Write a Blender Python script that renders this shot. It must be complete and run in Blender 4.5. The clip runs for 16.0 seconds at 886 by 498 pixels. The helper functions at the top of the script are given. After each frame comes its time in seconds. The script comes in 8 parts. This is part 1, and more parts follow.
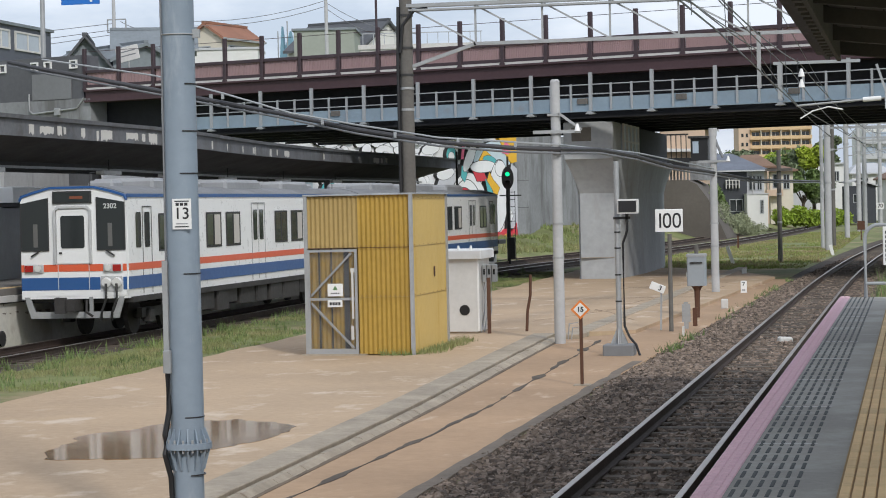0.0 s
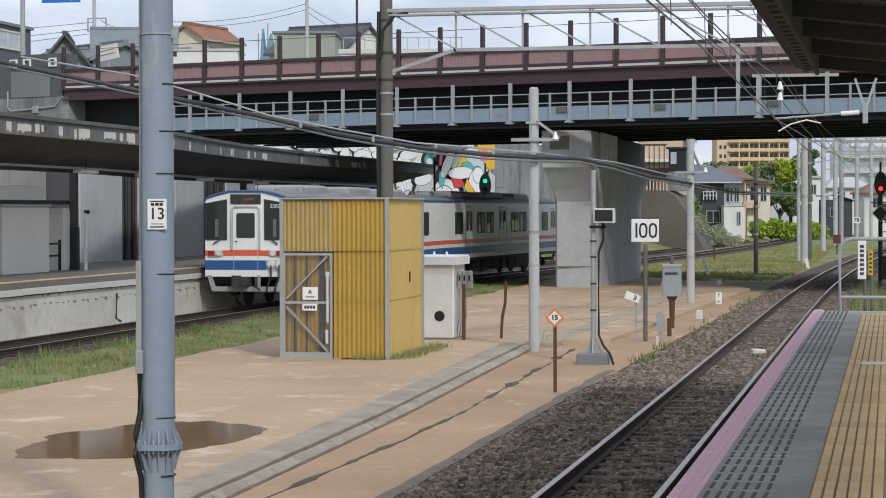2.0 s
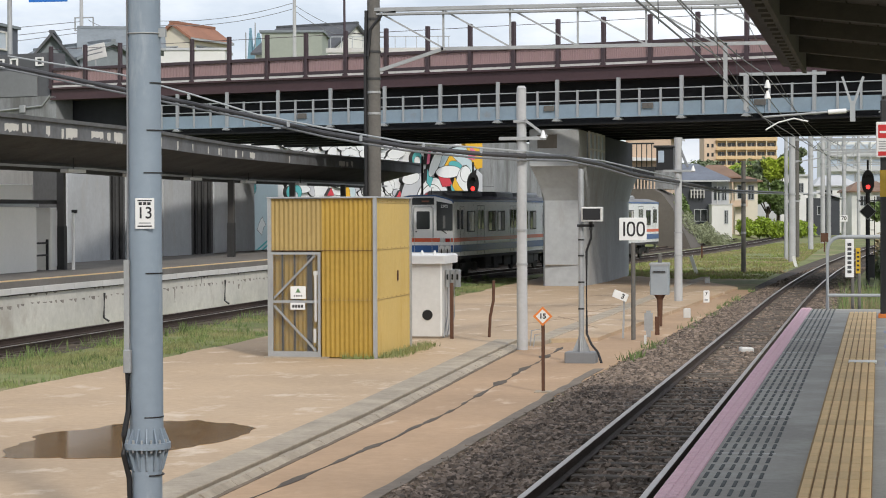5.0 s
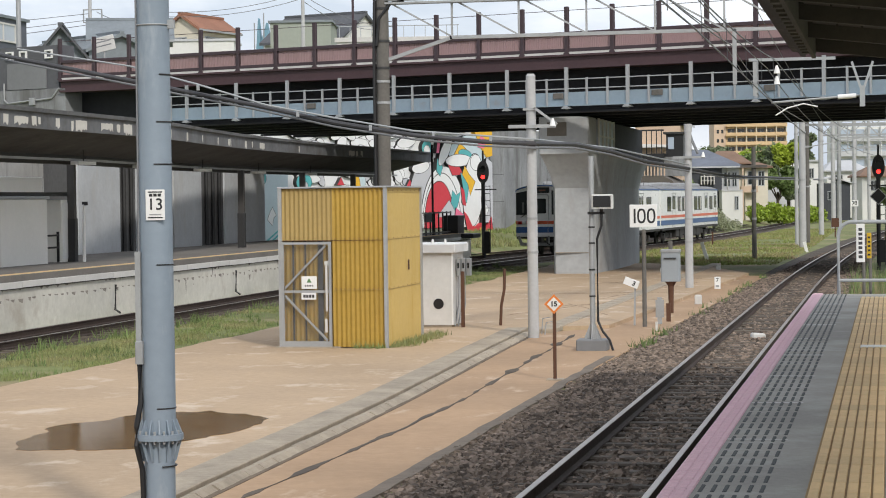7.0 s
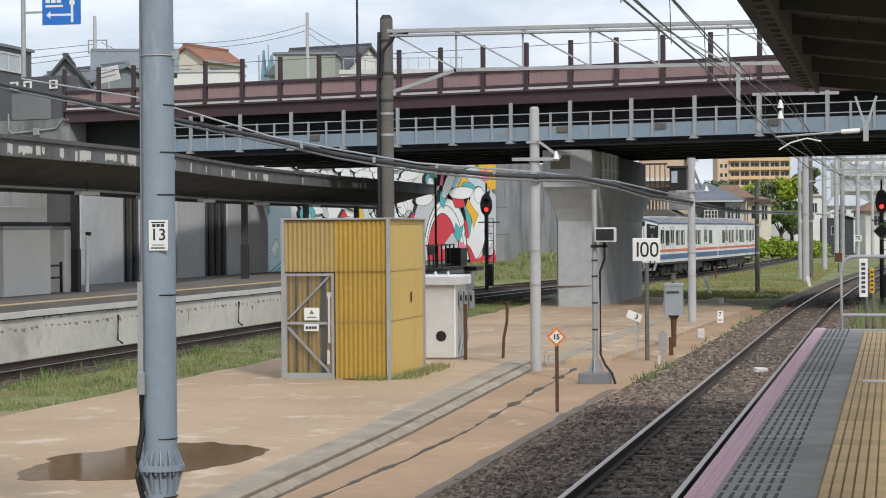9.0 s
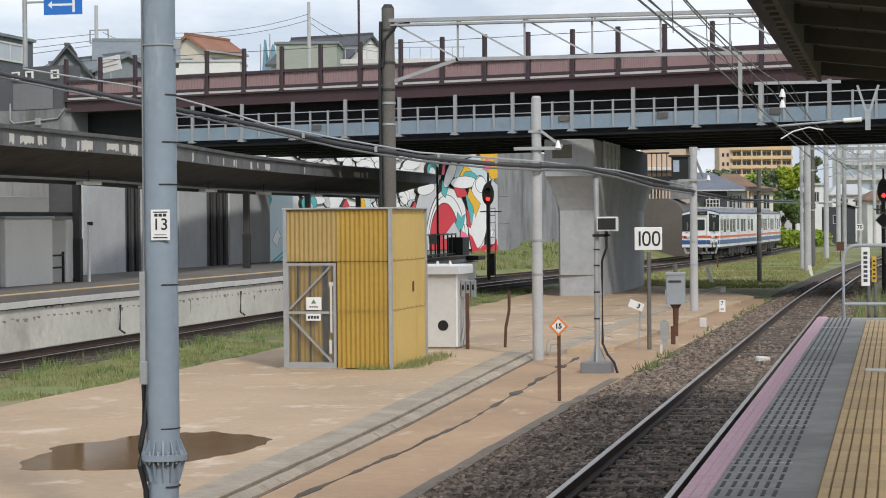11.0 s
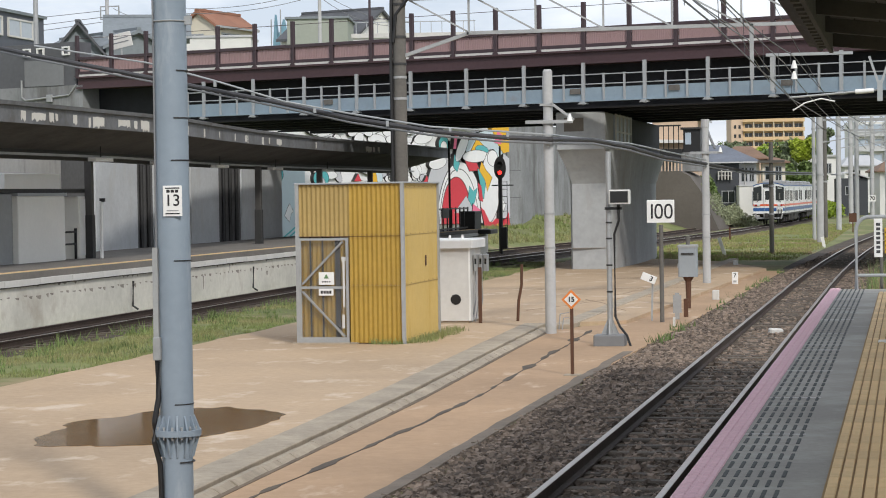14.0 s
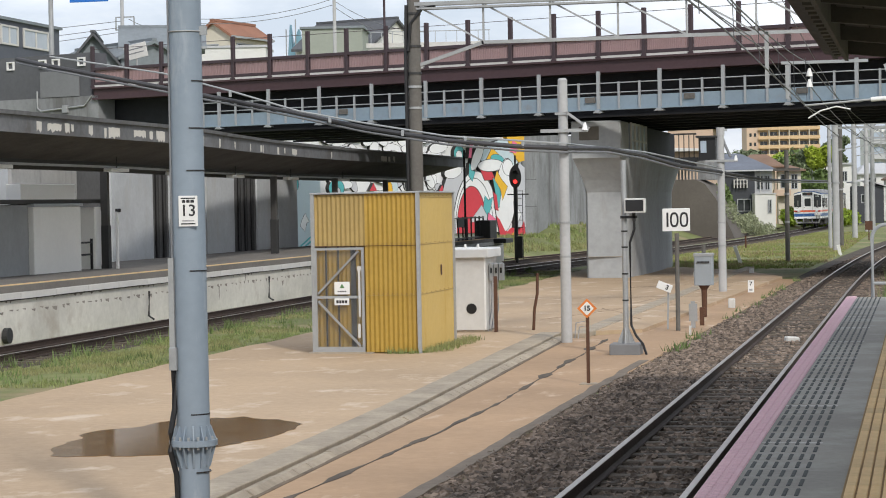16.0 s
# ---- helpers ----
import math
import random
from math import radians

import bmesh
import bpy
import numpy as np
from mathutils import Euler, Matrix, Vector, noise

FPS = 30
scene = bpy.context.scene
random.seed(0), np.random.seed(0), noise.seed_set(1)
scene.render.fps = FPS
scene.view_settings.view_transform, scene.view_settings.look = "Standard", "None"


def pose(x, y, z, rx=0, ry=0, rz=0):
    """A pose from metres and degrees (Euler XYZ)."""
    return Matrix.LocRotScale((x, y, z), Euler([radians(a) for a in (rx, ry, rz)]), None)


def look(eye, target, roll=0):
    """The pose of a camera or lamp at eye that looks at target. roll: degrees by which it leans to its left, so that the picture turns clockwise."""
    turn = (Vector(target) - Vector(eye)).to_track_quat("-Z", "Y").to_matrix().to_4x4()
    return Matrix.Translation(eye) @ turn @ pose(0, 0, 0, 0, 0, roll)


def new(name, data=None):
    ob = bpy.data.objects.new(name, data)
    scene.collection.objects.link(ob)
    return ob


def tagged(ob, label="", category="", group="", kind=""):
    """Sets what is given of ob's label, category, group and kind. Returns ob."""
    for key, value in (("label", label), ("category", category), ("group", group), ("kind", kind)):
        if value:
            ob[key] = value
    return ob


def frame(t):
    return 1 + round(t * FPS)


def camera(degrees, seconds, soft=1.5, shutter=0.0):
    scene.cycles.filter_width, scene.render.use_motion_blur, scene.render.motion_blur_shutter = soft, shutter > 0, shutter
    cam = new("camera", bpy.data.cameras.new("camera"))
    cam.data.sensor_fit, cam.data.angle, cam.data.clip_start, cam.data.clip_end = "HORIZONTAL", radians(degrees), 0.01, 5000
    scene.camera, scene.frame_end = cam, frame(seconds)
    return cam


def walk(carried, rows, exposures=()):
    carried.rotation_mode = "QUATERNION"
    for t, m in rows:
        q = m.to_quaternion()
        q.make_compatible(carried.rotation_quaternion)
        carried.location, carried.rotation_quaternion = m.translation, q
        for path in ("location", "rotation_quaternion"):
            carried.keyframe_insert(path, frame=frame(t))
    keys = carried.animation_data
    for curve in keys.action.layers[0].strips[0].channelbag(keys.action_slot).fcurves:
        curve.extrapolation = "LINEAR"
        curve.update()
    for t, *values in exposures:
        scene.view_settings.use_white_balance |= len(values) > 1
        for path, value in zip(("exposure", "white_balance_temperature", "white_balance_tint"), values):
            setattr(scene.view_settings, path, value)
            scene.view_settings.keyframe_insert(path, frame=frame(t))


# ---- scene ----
# ================= camera =================
cam = camera(22.73, 16.0, soft=1.0)
PATH = [
    (0.0, pose(-0.008, -0.003, 2.803, 88.883, 1.262, 12.099)),
    (0.5, pose(-0.002, 0.003, 2.807, 89.935, 0.762, 12.369)),
    (1.0, pose(0.000, 0.001, 2.802, 90.119, 0.537, 12.343)),
    (1.5, pose(0.001, 0.000, 2.801, 89.750, 0.229, 11.902)),
    (2.0, pose(0.005, 0.002, 2.801, 89.027, 0.123, 11.511)),
    (2.5, pose(0.001, 0.001, 2.799, 88.728, 0.121, 11.348)),
    (3.0, pose(-0.000, -0.001, 2.800, 88.962, 0.009, 11.296)),
    (3.5, pose(-0.000, -0.000, 2.800, 89.119, 0.000, 10.969)),
    (4.0, pose(-0.003, -0.001, 2.802, 89.023, 0.042, 10.989)),
    (4.2, pose(-0.000, -0.000, 2.800, 89.051, -0.003, 11.103)),
    (6.5, pose(0.005, 0.003, 2.799, 88.751, 0.706, 11.340)),
    (7.0, pose(0.003, 0.001, 2.800, 88.707, 0.747, 11.457)),
    (7.5, pose(0.003, 0.001, 2.800, 88.756, 0.711, 11.428)),
    (8.0, pose(0.004, 0.000, 2.799, 88.832, 0.838, 11.388)),
    (8.5, pose(0.003, 0.000, 2.799, 89.322, 1.220, 11.447)),
    (9.0, pose(0.006, 0.000, 2.797, 89.551, 0.403, 11.542)),
    (11.5, pose(0.003, 0.001, 2.796, 89.232, 0.522, 11.632)),
    (12.0, pose(0.005, 0.002, 2.798, 89.179, 0.638, 11.730)),
    (12.5, pose(0.005, 0.002, 2.797, 88.973, 0.746, 11.846)),
    (13.0, pose(0.003, 0.002, 2.798, 88.919, 0.844, 11.838)),
    (13.5, pose(0.003, 0.001, 2.795, 88.649, 0.914, 12.008)),
    (14.0, pose(0.003, 0.001, 2.796, 88.608, 0.866, 11.900)),
    (14.5, pose(0.003, 0.001, 2.796, 88.723, 0.809, 11.874)),
    (15.0, pose(0.004, 0.001, 2.797, 88.864, 0.907, 12.048)),
    (15.5, pose(0.003, 0.001, 2.799, 88.764, 0.942, 12.042)),
    (16.0, pose(0.003, 0.002, 2.796, 88.855, 1.063, 12.300)),
]
EXPOSURES = [(0.0, -0.24, 6150, 10), (0.5, -0.30, 6050, 10), (1.5, -0.40, 6000, 10), (2.0, -0.25, 6150, 10), (2.5, -0.22, 6250, 10), (3.5, -0.12, 6350, 10), (7.0, -0.06, 6450, 10), (9.0, -0.17, 6300, 10), (12.0, -0.16, 6350, 10), (14.5, -0.08, 6400, 10), (16.0, -0.08, 6400, 10)]
walk(cam, PATH, EXPOSURES)

# ================= world, sun, exposure =================
world = bpy.data.worlds.new("sky")
scene.world = world
world.use_nodes = True
wn, wl = world.node_tree.nodes, world.node_tree.links
SUN_EL, SUN_AZ = 37.0, 147.0          # azimuth clockwise from +Y
sky = wn.new("ShaderNodeTexSky")
sky.sky_type, sky.sun_disc = "NISHITA", False
sky.sun_elevation, sky.sun_rotation = radians(SUN_EL), radians(SUN_AZ)
sky.dust_density, sky.ozone_density = 2.0, 1.0
# thin cloud over the whole sky
tco = wn.new("ShaderNodeTexCoord")
mp = wn.new("ShaderNodeMapping")
mp.inputs["Scale"].default_value = (4.5, 4.5, 13.0)
nz = wn.new("ShaderNodeTexNoise")
nz.inputs["Scale"].default_value, nz.inputs["Detail"].default_value, nz.inputs["Roughness"].default_value = 1.6, 7.0, 0.55
rmp = wn.new("ShaderNodeValToRGB")
rmp.color_ramp.elements[0].position, rmp.color_ramp.elements[1].position = 0.40, 0.60
rmp.color_ramp.elements[0].color, rmp.color_ramp.elements[1].color = (6.1, 6.7, 7.7, 1), (9.4, 9.6, 10.1, 1)
mix = wn.new("ShaderNodeMix")
mix.data_type = "RGBA"
mix.inputs["Factor"].default_value = 0.8
wl.new(tco.outputs["Generated"], mp.inputs["Vector"])
wl.new(mp.outputs["Vector"], nz.inputs["Vector"])
wl.new(nz.outputs["Fac"], rmp.inputs["Fac"])
wl.new(sky.outputs["Color"], mix.inputs["A"])
wl.new(rmp.outputs["Color"], mix.inputs["B"])
wl.new(mix.outputs["Result"], wn["Background"].inputs["Color"])
wn["Background"].inputs["Strength"].default_value = 0.128
sun = new("sun", bpy.data.lights.new("sun", "SUN"))
sun.data.energy, sun.data.angle, sun.data.color = 2.5, radians(5), (1.0, 0.94, 0.86)
a = radians(SUN_AZ)
sdir = Vector((math.sin(a) * math.cos(radians(SUN_EL)), math.cos(a) * math.cos(radians(SUN_EL)), math.sin(radians(SUN_EL))))
sun.matrix_world = look(sdir * 60, (0, 0, 0))


# ================= mesh helpers =================
class M:
    """Collects vertices and faces of one mesh."""

    def __init__(self):
        self.v, self.f = [], []

    def add(self, verts, faces):
        n = len(self.v)
        self.v += [tuple(p) for p in verts]
        self.f += [tuple(i + n for i in f) for f in faces]
        return self

    def box(self, x0, x1, y0, y1, z0, z1, m=None):
        vs = [Vector((x, y, z)) for z in (z0, z1) for y in (y0, y1) for x in (x0, x1)]
        if m is not None:
            vs = [m @ p for p in vs]
        return self.add(vs, [(0, 2, 3, 1), (4, 5, 7, 6), (0, 1, 5, 4), (2, 6, 7, 3), (0, 4, 6, 2), (1, 3, 7, 5)])

    def cbox(self, x0, x1, y0, y1, z0, z1, c=0.02, m=None):
        """A box with all its vertical and top edges chamfered."""
        ring = lambda k, z: [(x0 + c, y0 + k, z), (x1 - c, y0 + k, z), (x1 - k, y0 + c, z), (x1 - k, y1 - c, z), (x1 - c, y1 - k, z), (x0 + c, y1 - k, z), (x0 + k, y1 - c, z), (x0 + k, y0 + c, z)]
        top = [(x0 + c, y0 + c, z1), (x1 - c, y0 + c, z1), (x1 - c, y0 + c, z1), (x1 - c, y1 - c, z1), (x1 - c, y1 - c, z1), (x0 + c, y1 - c, z1), (x0 + c, y1 - c, z1), (x0 + c, y0 + c, z1)]
        vs = [Vector(p) for p in ring(0, z0) + ring(0, z1 - c) + top]
        if m is not None:
            vs = [m @ p for p in vs]
        fs = [tuple(reversed(range(8))), tuple(range(16, 24))]
        for r in (0, 8):
            fs += [(r + i, r + (i + 1) % 8, r + 8 + (i + 1) % 8, r + 8 + i) for i in range(8)]
        return self.add(vs, fs)

    def cyl(self, p0, p1, r0, r1=None, n=12, caps=True):
        p0, p1 = Vector(p0), Vector(p1)
        r1 = r0 if r1 is None else r1
        q = (p1 - p0).to_track_quat("Z", "Y")
        vs = []
        for p, r in ((p0, r0), (p1, r1)):
            vs += [p + q @ Vector((r * math.cos(2 * math.pi * i / n), r * math.sin(2 * math.pi * i / n), 0)) for i in range(n)]
        fs = [(i, (i + 1) % n, n + (i + 1) % n, n + i) for i in range(n)]
        if caps:
            fs += [tuple(reversed(range(n))), tuple(range(n, 2 * n))]
        return self.add(vs, fs)

    def tube(self, pts, r, n=6):
        """A bent tube through the points, as one skin."""
        pts = [Vector(p) for p in pts]
        vs, fs = [], []
        for i, p in enumerate(pts):
            d = pts[min(i + 1, len(pts) - 1)] - pts[max(i - 1, 0)]
            q = d.to_track_quat("Z", "Y")
            vs += [p + q @ Vector((r * math.cos(2 * math.pi * k / n), r * math.sin(2 * math.pi * k / n), 0)) for k in range(n)]
        for i in range(len(pts) - 1):
            fs += [(i * n + k, i * n + (k + 1) % n, (i + 1) * n + (k + 1) % n, (i + 1) * n + k) for k in range(n)]
        fs += [tuple(reversed(range(n))), tuple(range((len(pts) - 1) * n, len(pts) * n))]
        return self.add(vs, fs)

    def bar(self, p0, p1, w, h):
        """A square bar from p0 to p1."""
        p0, p1 = Vector(p0), Vector(p1)
        q = (p1 - p0).to_track_quat("Y", "Z").to_matrix().to_4x4()
        return self.box(-w / 2, w / 2, 0, (p1 - p0).length, -h / 2, h / 2, Matrix.Translation(p0) @ q)

    def prism(self, poly, axis, a0, a1, m=None):
        """A polygon in the two other axes, drawn out along axis from a0 to a1."""
        n = len(poly)
        put = {"x": lambda p, a: (a, p[0], p[1]), "y": lambda p, a: (p[0], a, p[1]), "z": lambda p, a: (p[0], p[1], a)}[axis]
        vs = [Vector(put(p, a)) for a in (a0, a1) for p in poly]
        if m is not None:
            vs = [m @ p for p in vs]
        fs = [(i, (i + 1) % n, n + (i + 1) % n, n + i) for i in range(n)]
        return self.add(vs, fs + [tuple(reversed(range(n))), tuple(range(n, 2 * n))])

    def sweep(self, path, sect, closed=True):
        """A cross-section (offset to the right of the path, z) swept along the points of path (x, y, z)."""
        k = len(sect)
        pts = [Vector(p) for p in path]
        vs, fs = [], []
        for i, p in enumerate(pts):
            d = (pts[min(i + 1, len(pts) - 1)] - pts[max(i - 1, 0)])
            d.z = 0
            d.normalize()
            r = Vector((d.y, -d.x, 0))
            vs += [p + r * s[0] + Vector((0, 0, s[1])) for s in sect]
        for i in range(len(pts) - 1):
            for j in range(k if closed else k - 1):
                a0, a1 = i * k + j, i * k + (j + 1) % k
                fs.append((a0, a1, a1 + k, a0 + k))
        if closed:
            fs += [tuple(reversed(range(k))), tuple(range((len(pts) - 1) * k, len(pts) * k))]
        return self.add(vs, fs)

    def mesh(self, name, material, smooth=False):
        me = bpy.data.meshes.new(name)
        me.from_pydata(self.v, [], self.f)
        bm = bmesh.new()
        bm.from_mesh(me)
        bmesh.ops.recalc_face_normals(bm, faces=bm.faces[:])
        bm.to_mesh(me)
        bm.free()
        me.materials.append(material)
        if smooth:
            me.shade_auto_smooth() if hasattr(me, "shade_auto_smooth") else None
            me.polygons.foreach_set("use_smooth", [True] * len(me.polygons))
            me.set_sharp_from_angle(angle=radians(35))
        return me


def part(name, m, material, parent=None, label="", smooth=False, at=None):
    """One mesh object, under a thing or a part where one is given."""
    ob = new(name, m if isinstance(m, bpy.types.Mesh) else m.mesh(name, material, smooth))
    if parent is not None:
        ob.parent = parent
    if at is not None:
        ob.matrix_basis = at
    return tagged(ob, label)


def thing(name, at, label, category, group="", kind=""):
    """An empty at a thing's base, to parent its parts."""
    ob = new(name)
    ob.empty_display_size = 0.2
    ob.matrix_basis = at
    return tagged(ob, label, category, group, kind)


def structure(name, m, material, label, category, smooth=False, kind="structure"):
    return tagged(part(name, m, material, smooth=smooth), label, category, kind=kind)


# ================= materials =================
def mat(name, col, rough=0.6, metal=0.0, var=0.25, big=0.4, fine=18.0, bump=0.15, col2=None, stain=None, stain_at=(0.55, 0.75), stain_scale=(1.2, 1.2, 1.2), spec=0.5, obj=True, per_object=0.0, island=0.0, bump_scale=None):
    """Two scales of colour variation, optional stains in a second colour, fine relief."""
    mt = bpy.data.materials.new(name)
    mt.use_nodes = True
    n, l = mt.node_tree.nodes, mt.node_tree.links
    b = n["Principled BSDF"]
    b.inputs["Roughness"].default_value, b.inputs["Metallic"].default_value = rough, metal
    b.inputs["Specular IOR Level"].default_value = spec
    tc = n.new("ShaderNodeTexCoord")
    src = tc.outputs["Object"]

    def tex(scale, detail=5.0, rgh=0.6, vec=(1, 1, 1)):
        m = n.new("ShaderNodeMapping")
        m.inputs["Scale"].default_value = vec
        l.new(src, m.inputs["Vector"])
        t = n.new("ShaderNodeTexNoise")
        t.inputs["Scale"].default_value, t.inputs["Detail"].default_value, t.inputs["Roughness"].default_value = scale, detail, rgh
        l.new(m.outputs["Vector"], t.inputs["Vector"])
        return t.outputs["Fac"]

    def mixc(fac, c1, c2, mode="MIX"):
        x = n.new("ShaderNodeMix")
        x.data_type, x.blend_type = "RGBA", mode
        for sock, val in (("Factor", fac), ("A", c1), ("B", c2)):
            if isinstance(val, bpy.types.NodeSocket):
                l.new(val, x.inputs[sock] if sock == "Factor" else [i for i in x.inputs if i.name == sock and i.type == "RGBA"][0])
            elif sock == "Factor":
                x.inputs["Factor"].default_value = val
            else:
                [i for i in x.inputs if i.name == sock and i.type == "RGBA"][0].default_value = (*val, 1)
        return [o for o in x.outputs if o.type == "RGBA"][0]

    def ramp(fac, lo, hi):
        r = n.new("ShaderNodeMapRange")
        r.inputs["From Min"].default_value, r.inputs["From Max"].default_value = lo, hi
        l.new(fac, r.inputs["Value"])
        return r.outputs["Result"]

    c2 = col2 or tuple(max(0.0, x * (1 - var)) for x in col)
    c = mixc(ramp(tex(big), 0.35, 0.68), col, c2)
    f = tex(fine, 6.0, 0.7)
    c = mixc(ramp(f, 0.3, 0.75), c, mixc(1.0, c, (1 - var * 0.7,) * 3, "MULTIPLY"))
    if stain:
        c = mixc(ramp(tex(1.0, 7.0, 0.65, stain_scale), *stain_at), c, stain)
    if per_object or island:
        if island:
            rnd = n.new("ShaderNodeNewGeometry").outputs["Random Per Island"]
        else:
            rnd = n.new("ShaderNodeObjectInfo").outputs["Random"]
        k = per_object or island
        mr = n.new("ShaderNodeMapRange")
        mr.inputs["To Min"].default_value, mr.inputs["To Max"].default_value = 1 - k, 1 + k * 0.4
        l.new(rnd, mr.inputs["Value"])
        vm = n.new("ShaderNodeVectorMath")
        vm.operation = "SCALE"
        l.new(c, vm.inputs[0])
        l.new(mr.outputs["Result"], vm.inputs["Scale"])
        c = vm.outputs["Vector"]
    l.new(c, b.inputs["Base Color"])
    rr = n.new("ShaderNodeMapRange")
    rr.inputs["To Min"].default_value, rr.inputs["To Max"].default_value = max(0.02, rough - 0.12), min(1, rough + 0.12)
    l.new(f, rr.inputs["Value"])
    l.new(rr.outputs["Result"], b.inputs["Roughness"])
    if bump:
        bp = n.new("ShaderNodeBump")
        bp.inputs["Strength"].default_value, bp.inputs["Distance"].default_value = bump, 0.02
        l.new(tex(bump_scale, 4.0, 0.7) if bump_scale else f, bp.inputs["Height"])
        l.new(bp.outputs["Normal"], b.inputs["Normal"])
    return mt


def glow(name, col, strength):
    mt = bpy.data.materials.new(name)
    mt.use_nodes = True
    b = mt.node_tree.nodes["Principled BSDF"]
    b.inputs["Base Color"].default_value = (*col, 1)
    b.inputs["Emission Color"].default_value = (*col, 1)
    b.inputs["Emission Strength"].default_value = strength
    return mt


def glass(name, col, rough=0.06):
    mt = bpy.data.materials.new(name)
    mt.use_nodes = True
    b = mt.node_tree.nodes["Principled BSDF"]
    b.inputs["Base Color"].default_value = (*col, 1)
    b.inputs["Roughness"].default_value = rough
    b.inputs["Specular IOR Level"].default_value = 0.6
    return mt


CONCRETE_YARD = mat("yard concrete", (0.525, 0.38, 0.24), 0.75, var=0.24, big=0.16, fine=7, bump=0.15, stain=(0.60, 0.49, 0.37), stain_at=(0.56, 0.68), stain_scale=(1.1, 0.7, 1))
CONCRETE_KERB = mat("kerb concrete", (0.455, 0.385, 0.29), 0.8, var=0.35, big=0.9, fine=9, bump=0.4, stain=(0.25, 0.21, 0.16), stain_at=(0.54, 0.76), stain_scale=(3, 2, 3))
CONCRETE_PIER = mat("pier concrete", (0.41, 0.425, 0.43), 0.85, var=0.22, big=0.25, fine=4, bump=0.15, stain=(0.27, 0.25, 0.22), stain_at=(0.55, 0.8), stain_scale=(0.9, 0.9, 0.25))
CONCRETE_WALL = mat("wall concrete", (0.315, 0.325, 0.33), 0.85, var=0.3, big=0.3, fine=5, bump=0.2, stain=(0.13, 0.13, 0.125), stain_at=(0.48, 0.66), stain_scale=(1.2, 0.6, 0.18))
CONCRETE_EDGE = mat("platform wall concrete", (0.70, 0.68, 0.61), 0.85, var=0.25, big=0.4, fine=6, bump=0.2, stain=(0.36, 0.31, 0.25), stain_at=(0.56, 0.8), stain_scale=(0.9, 0.9, 0.9))
CONCRETE_POLE = mat("pole concrete", (0.48, 0.485, 0.485), 0.75, var=0.2, big=0.8, fine=14, bump=0.15)
POLE_DARK = mat("weathered dark pole", (0.16, 0.15, 0.135), 0.8, var=0.35, big=0.6, fine=12, bump=0.2)
ASPHALT = mat("platform asphalt", (0.385, 0.37, 0.325), 0.85, var=0.25, big=0.4, fine=30, bump=0.3, stain=(0.46, 0.46, 0.42), stain_at=(0.5, 0.8))
PINK = mat("faded pink paint", (0.80, 0.52, 0.57), 0.7, var=0.22, big=1.5, fine=14, bump=0.2, stain=(0.42, 0.28, 0.29))
TACTILE = mat("yellow tactile block", (0.78, 0.55, 0.27), 0.7, var=0.2, big=0.8, fine=16, bump=0.2, per_object=0.15)
TACTILE_GAP = mat("worn tactile groove", (0.42, 0.27, 0.11), 0.8, var=0.3, fine=14)
GRATE = mat("dark slip groove", (0.06, 0.068, 0.066), 0.7, var=0.3, fine=12)
BALLAST = mat("brown ballast stone", (0.30, 0.232, 0.18), 0.9, var=0.4, big=1.5, fine=9, bump=0.4, island=0.7)
# Bed kept extra dark to hold the shade in gaps between stones
BALLAST_BED = mat("ballast bed", (0.11, 0.085, 0.063), 0.95, var=0.5, big=0.8, fine=14, bump=1.0, bump_scale=14)
# Rusty web, darkened further to hold the shade on the rail's side
RAIL = mat("rusty rail side", (0.06, 0.04, 0.03), 0.75, metal=0.3, var=0.3, fine=10, bump=0.2)
RAIL_TOP = mat("polished rail head", (0.50, 0.45, 0.40), 0.36, metal=1.0, var=0.12, big=1.0, fine=20, bump=0.02)
RAIL_TOP_RUST = mat("dull rail head", (0.30, 0.20, 0.15), 0.5, metal=0.5, var=0.2, fine=12)
SLEEPER = mat("old sleeper", (0.14, 0.115, 0.09), 0.9, var=0.35, big=1.5, fine=16, bump=0.4, per_object=0.35)
EARTH = mat("earth and weeds", (0.22, 0.25, 0.085), 0.95, var=0.4, big=0.25, fine=4, bump=0.6, stain=(0.35, 0.26, 0.16), stain_at=(0.52, 0.7), stain_scale=(0.22, 0.22, 1))
GRASS = mat("grass blades", (0.22, 0.29, 0.085), 0.7, var=0.3, big=0.35, fine=2, bump=0, col2=(0.36, 0.33, 0.16), island=0.4)
FIELD = mat("meadow grass", (0.26, 0.34, 0.08), 0.8, var=0.3, big=0.25, fine=2, bump=0, col2=(0.40, 0.34, 0.17), island=0.35)
WEED = mat("tall weeds", (0.20, 0.28, 0.09), 0.7, var=0.3, big=0.3, fine=2, bump=0, island=0.45)
DRY = mat("dry grass", (0.40, 0.32, 0.18), 0.8, var=0.3, big=0.3, fine=2, bump=0, island=0.35)
WATER = mat("muddy puddle water", (0.25, 0.145, 0.058), 0.04, var=0.1, big=0.5, fine=1.5, bump=0.0, spec=0.4)
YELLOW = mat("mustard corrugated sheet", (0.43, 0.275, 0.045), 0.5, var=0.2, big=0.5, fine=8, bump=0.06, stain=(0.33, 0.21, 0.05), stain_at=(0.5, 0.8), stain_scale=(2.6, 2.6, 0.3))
YELLOW_FADED = mat("faded mustard sheet", (0.40, 0.285, 0.10), 0.6, var=0.2, big=0.6, fine=8, bump=0.06)
GALV = mat("galvanised steel", (0.42, 0.43, 0.43), 0.5, metal=0.35, var=0.2, big=1.5, fine=20, bump=0.05)
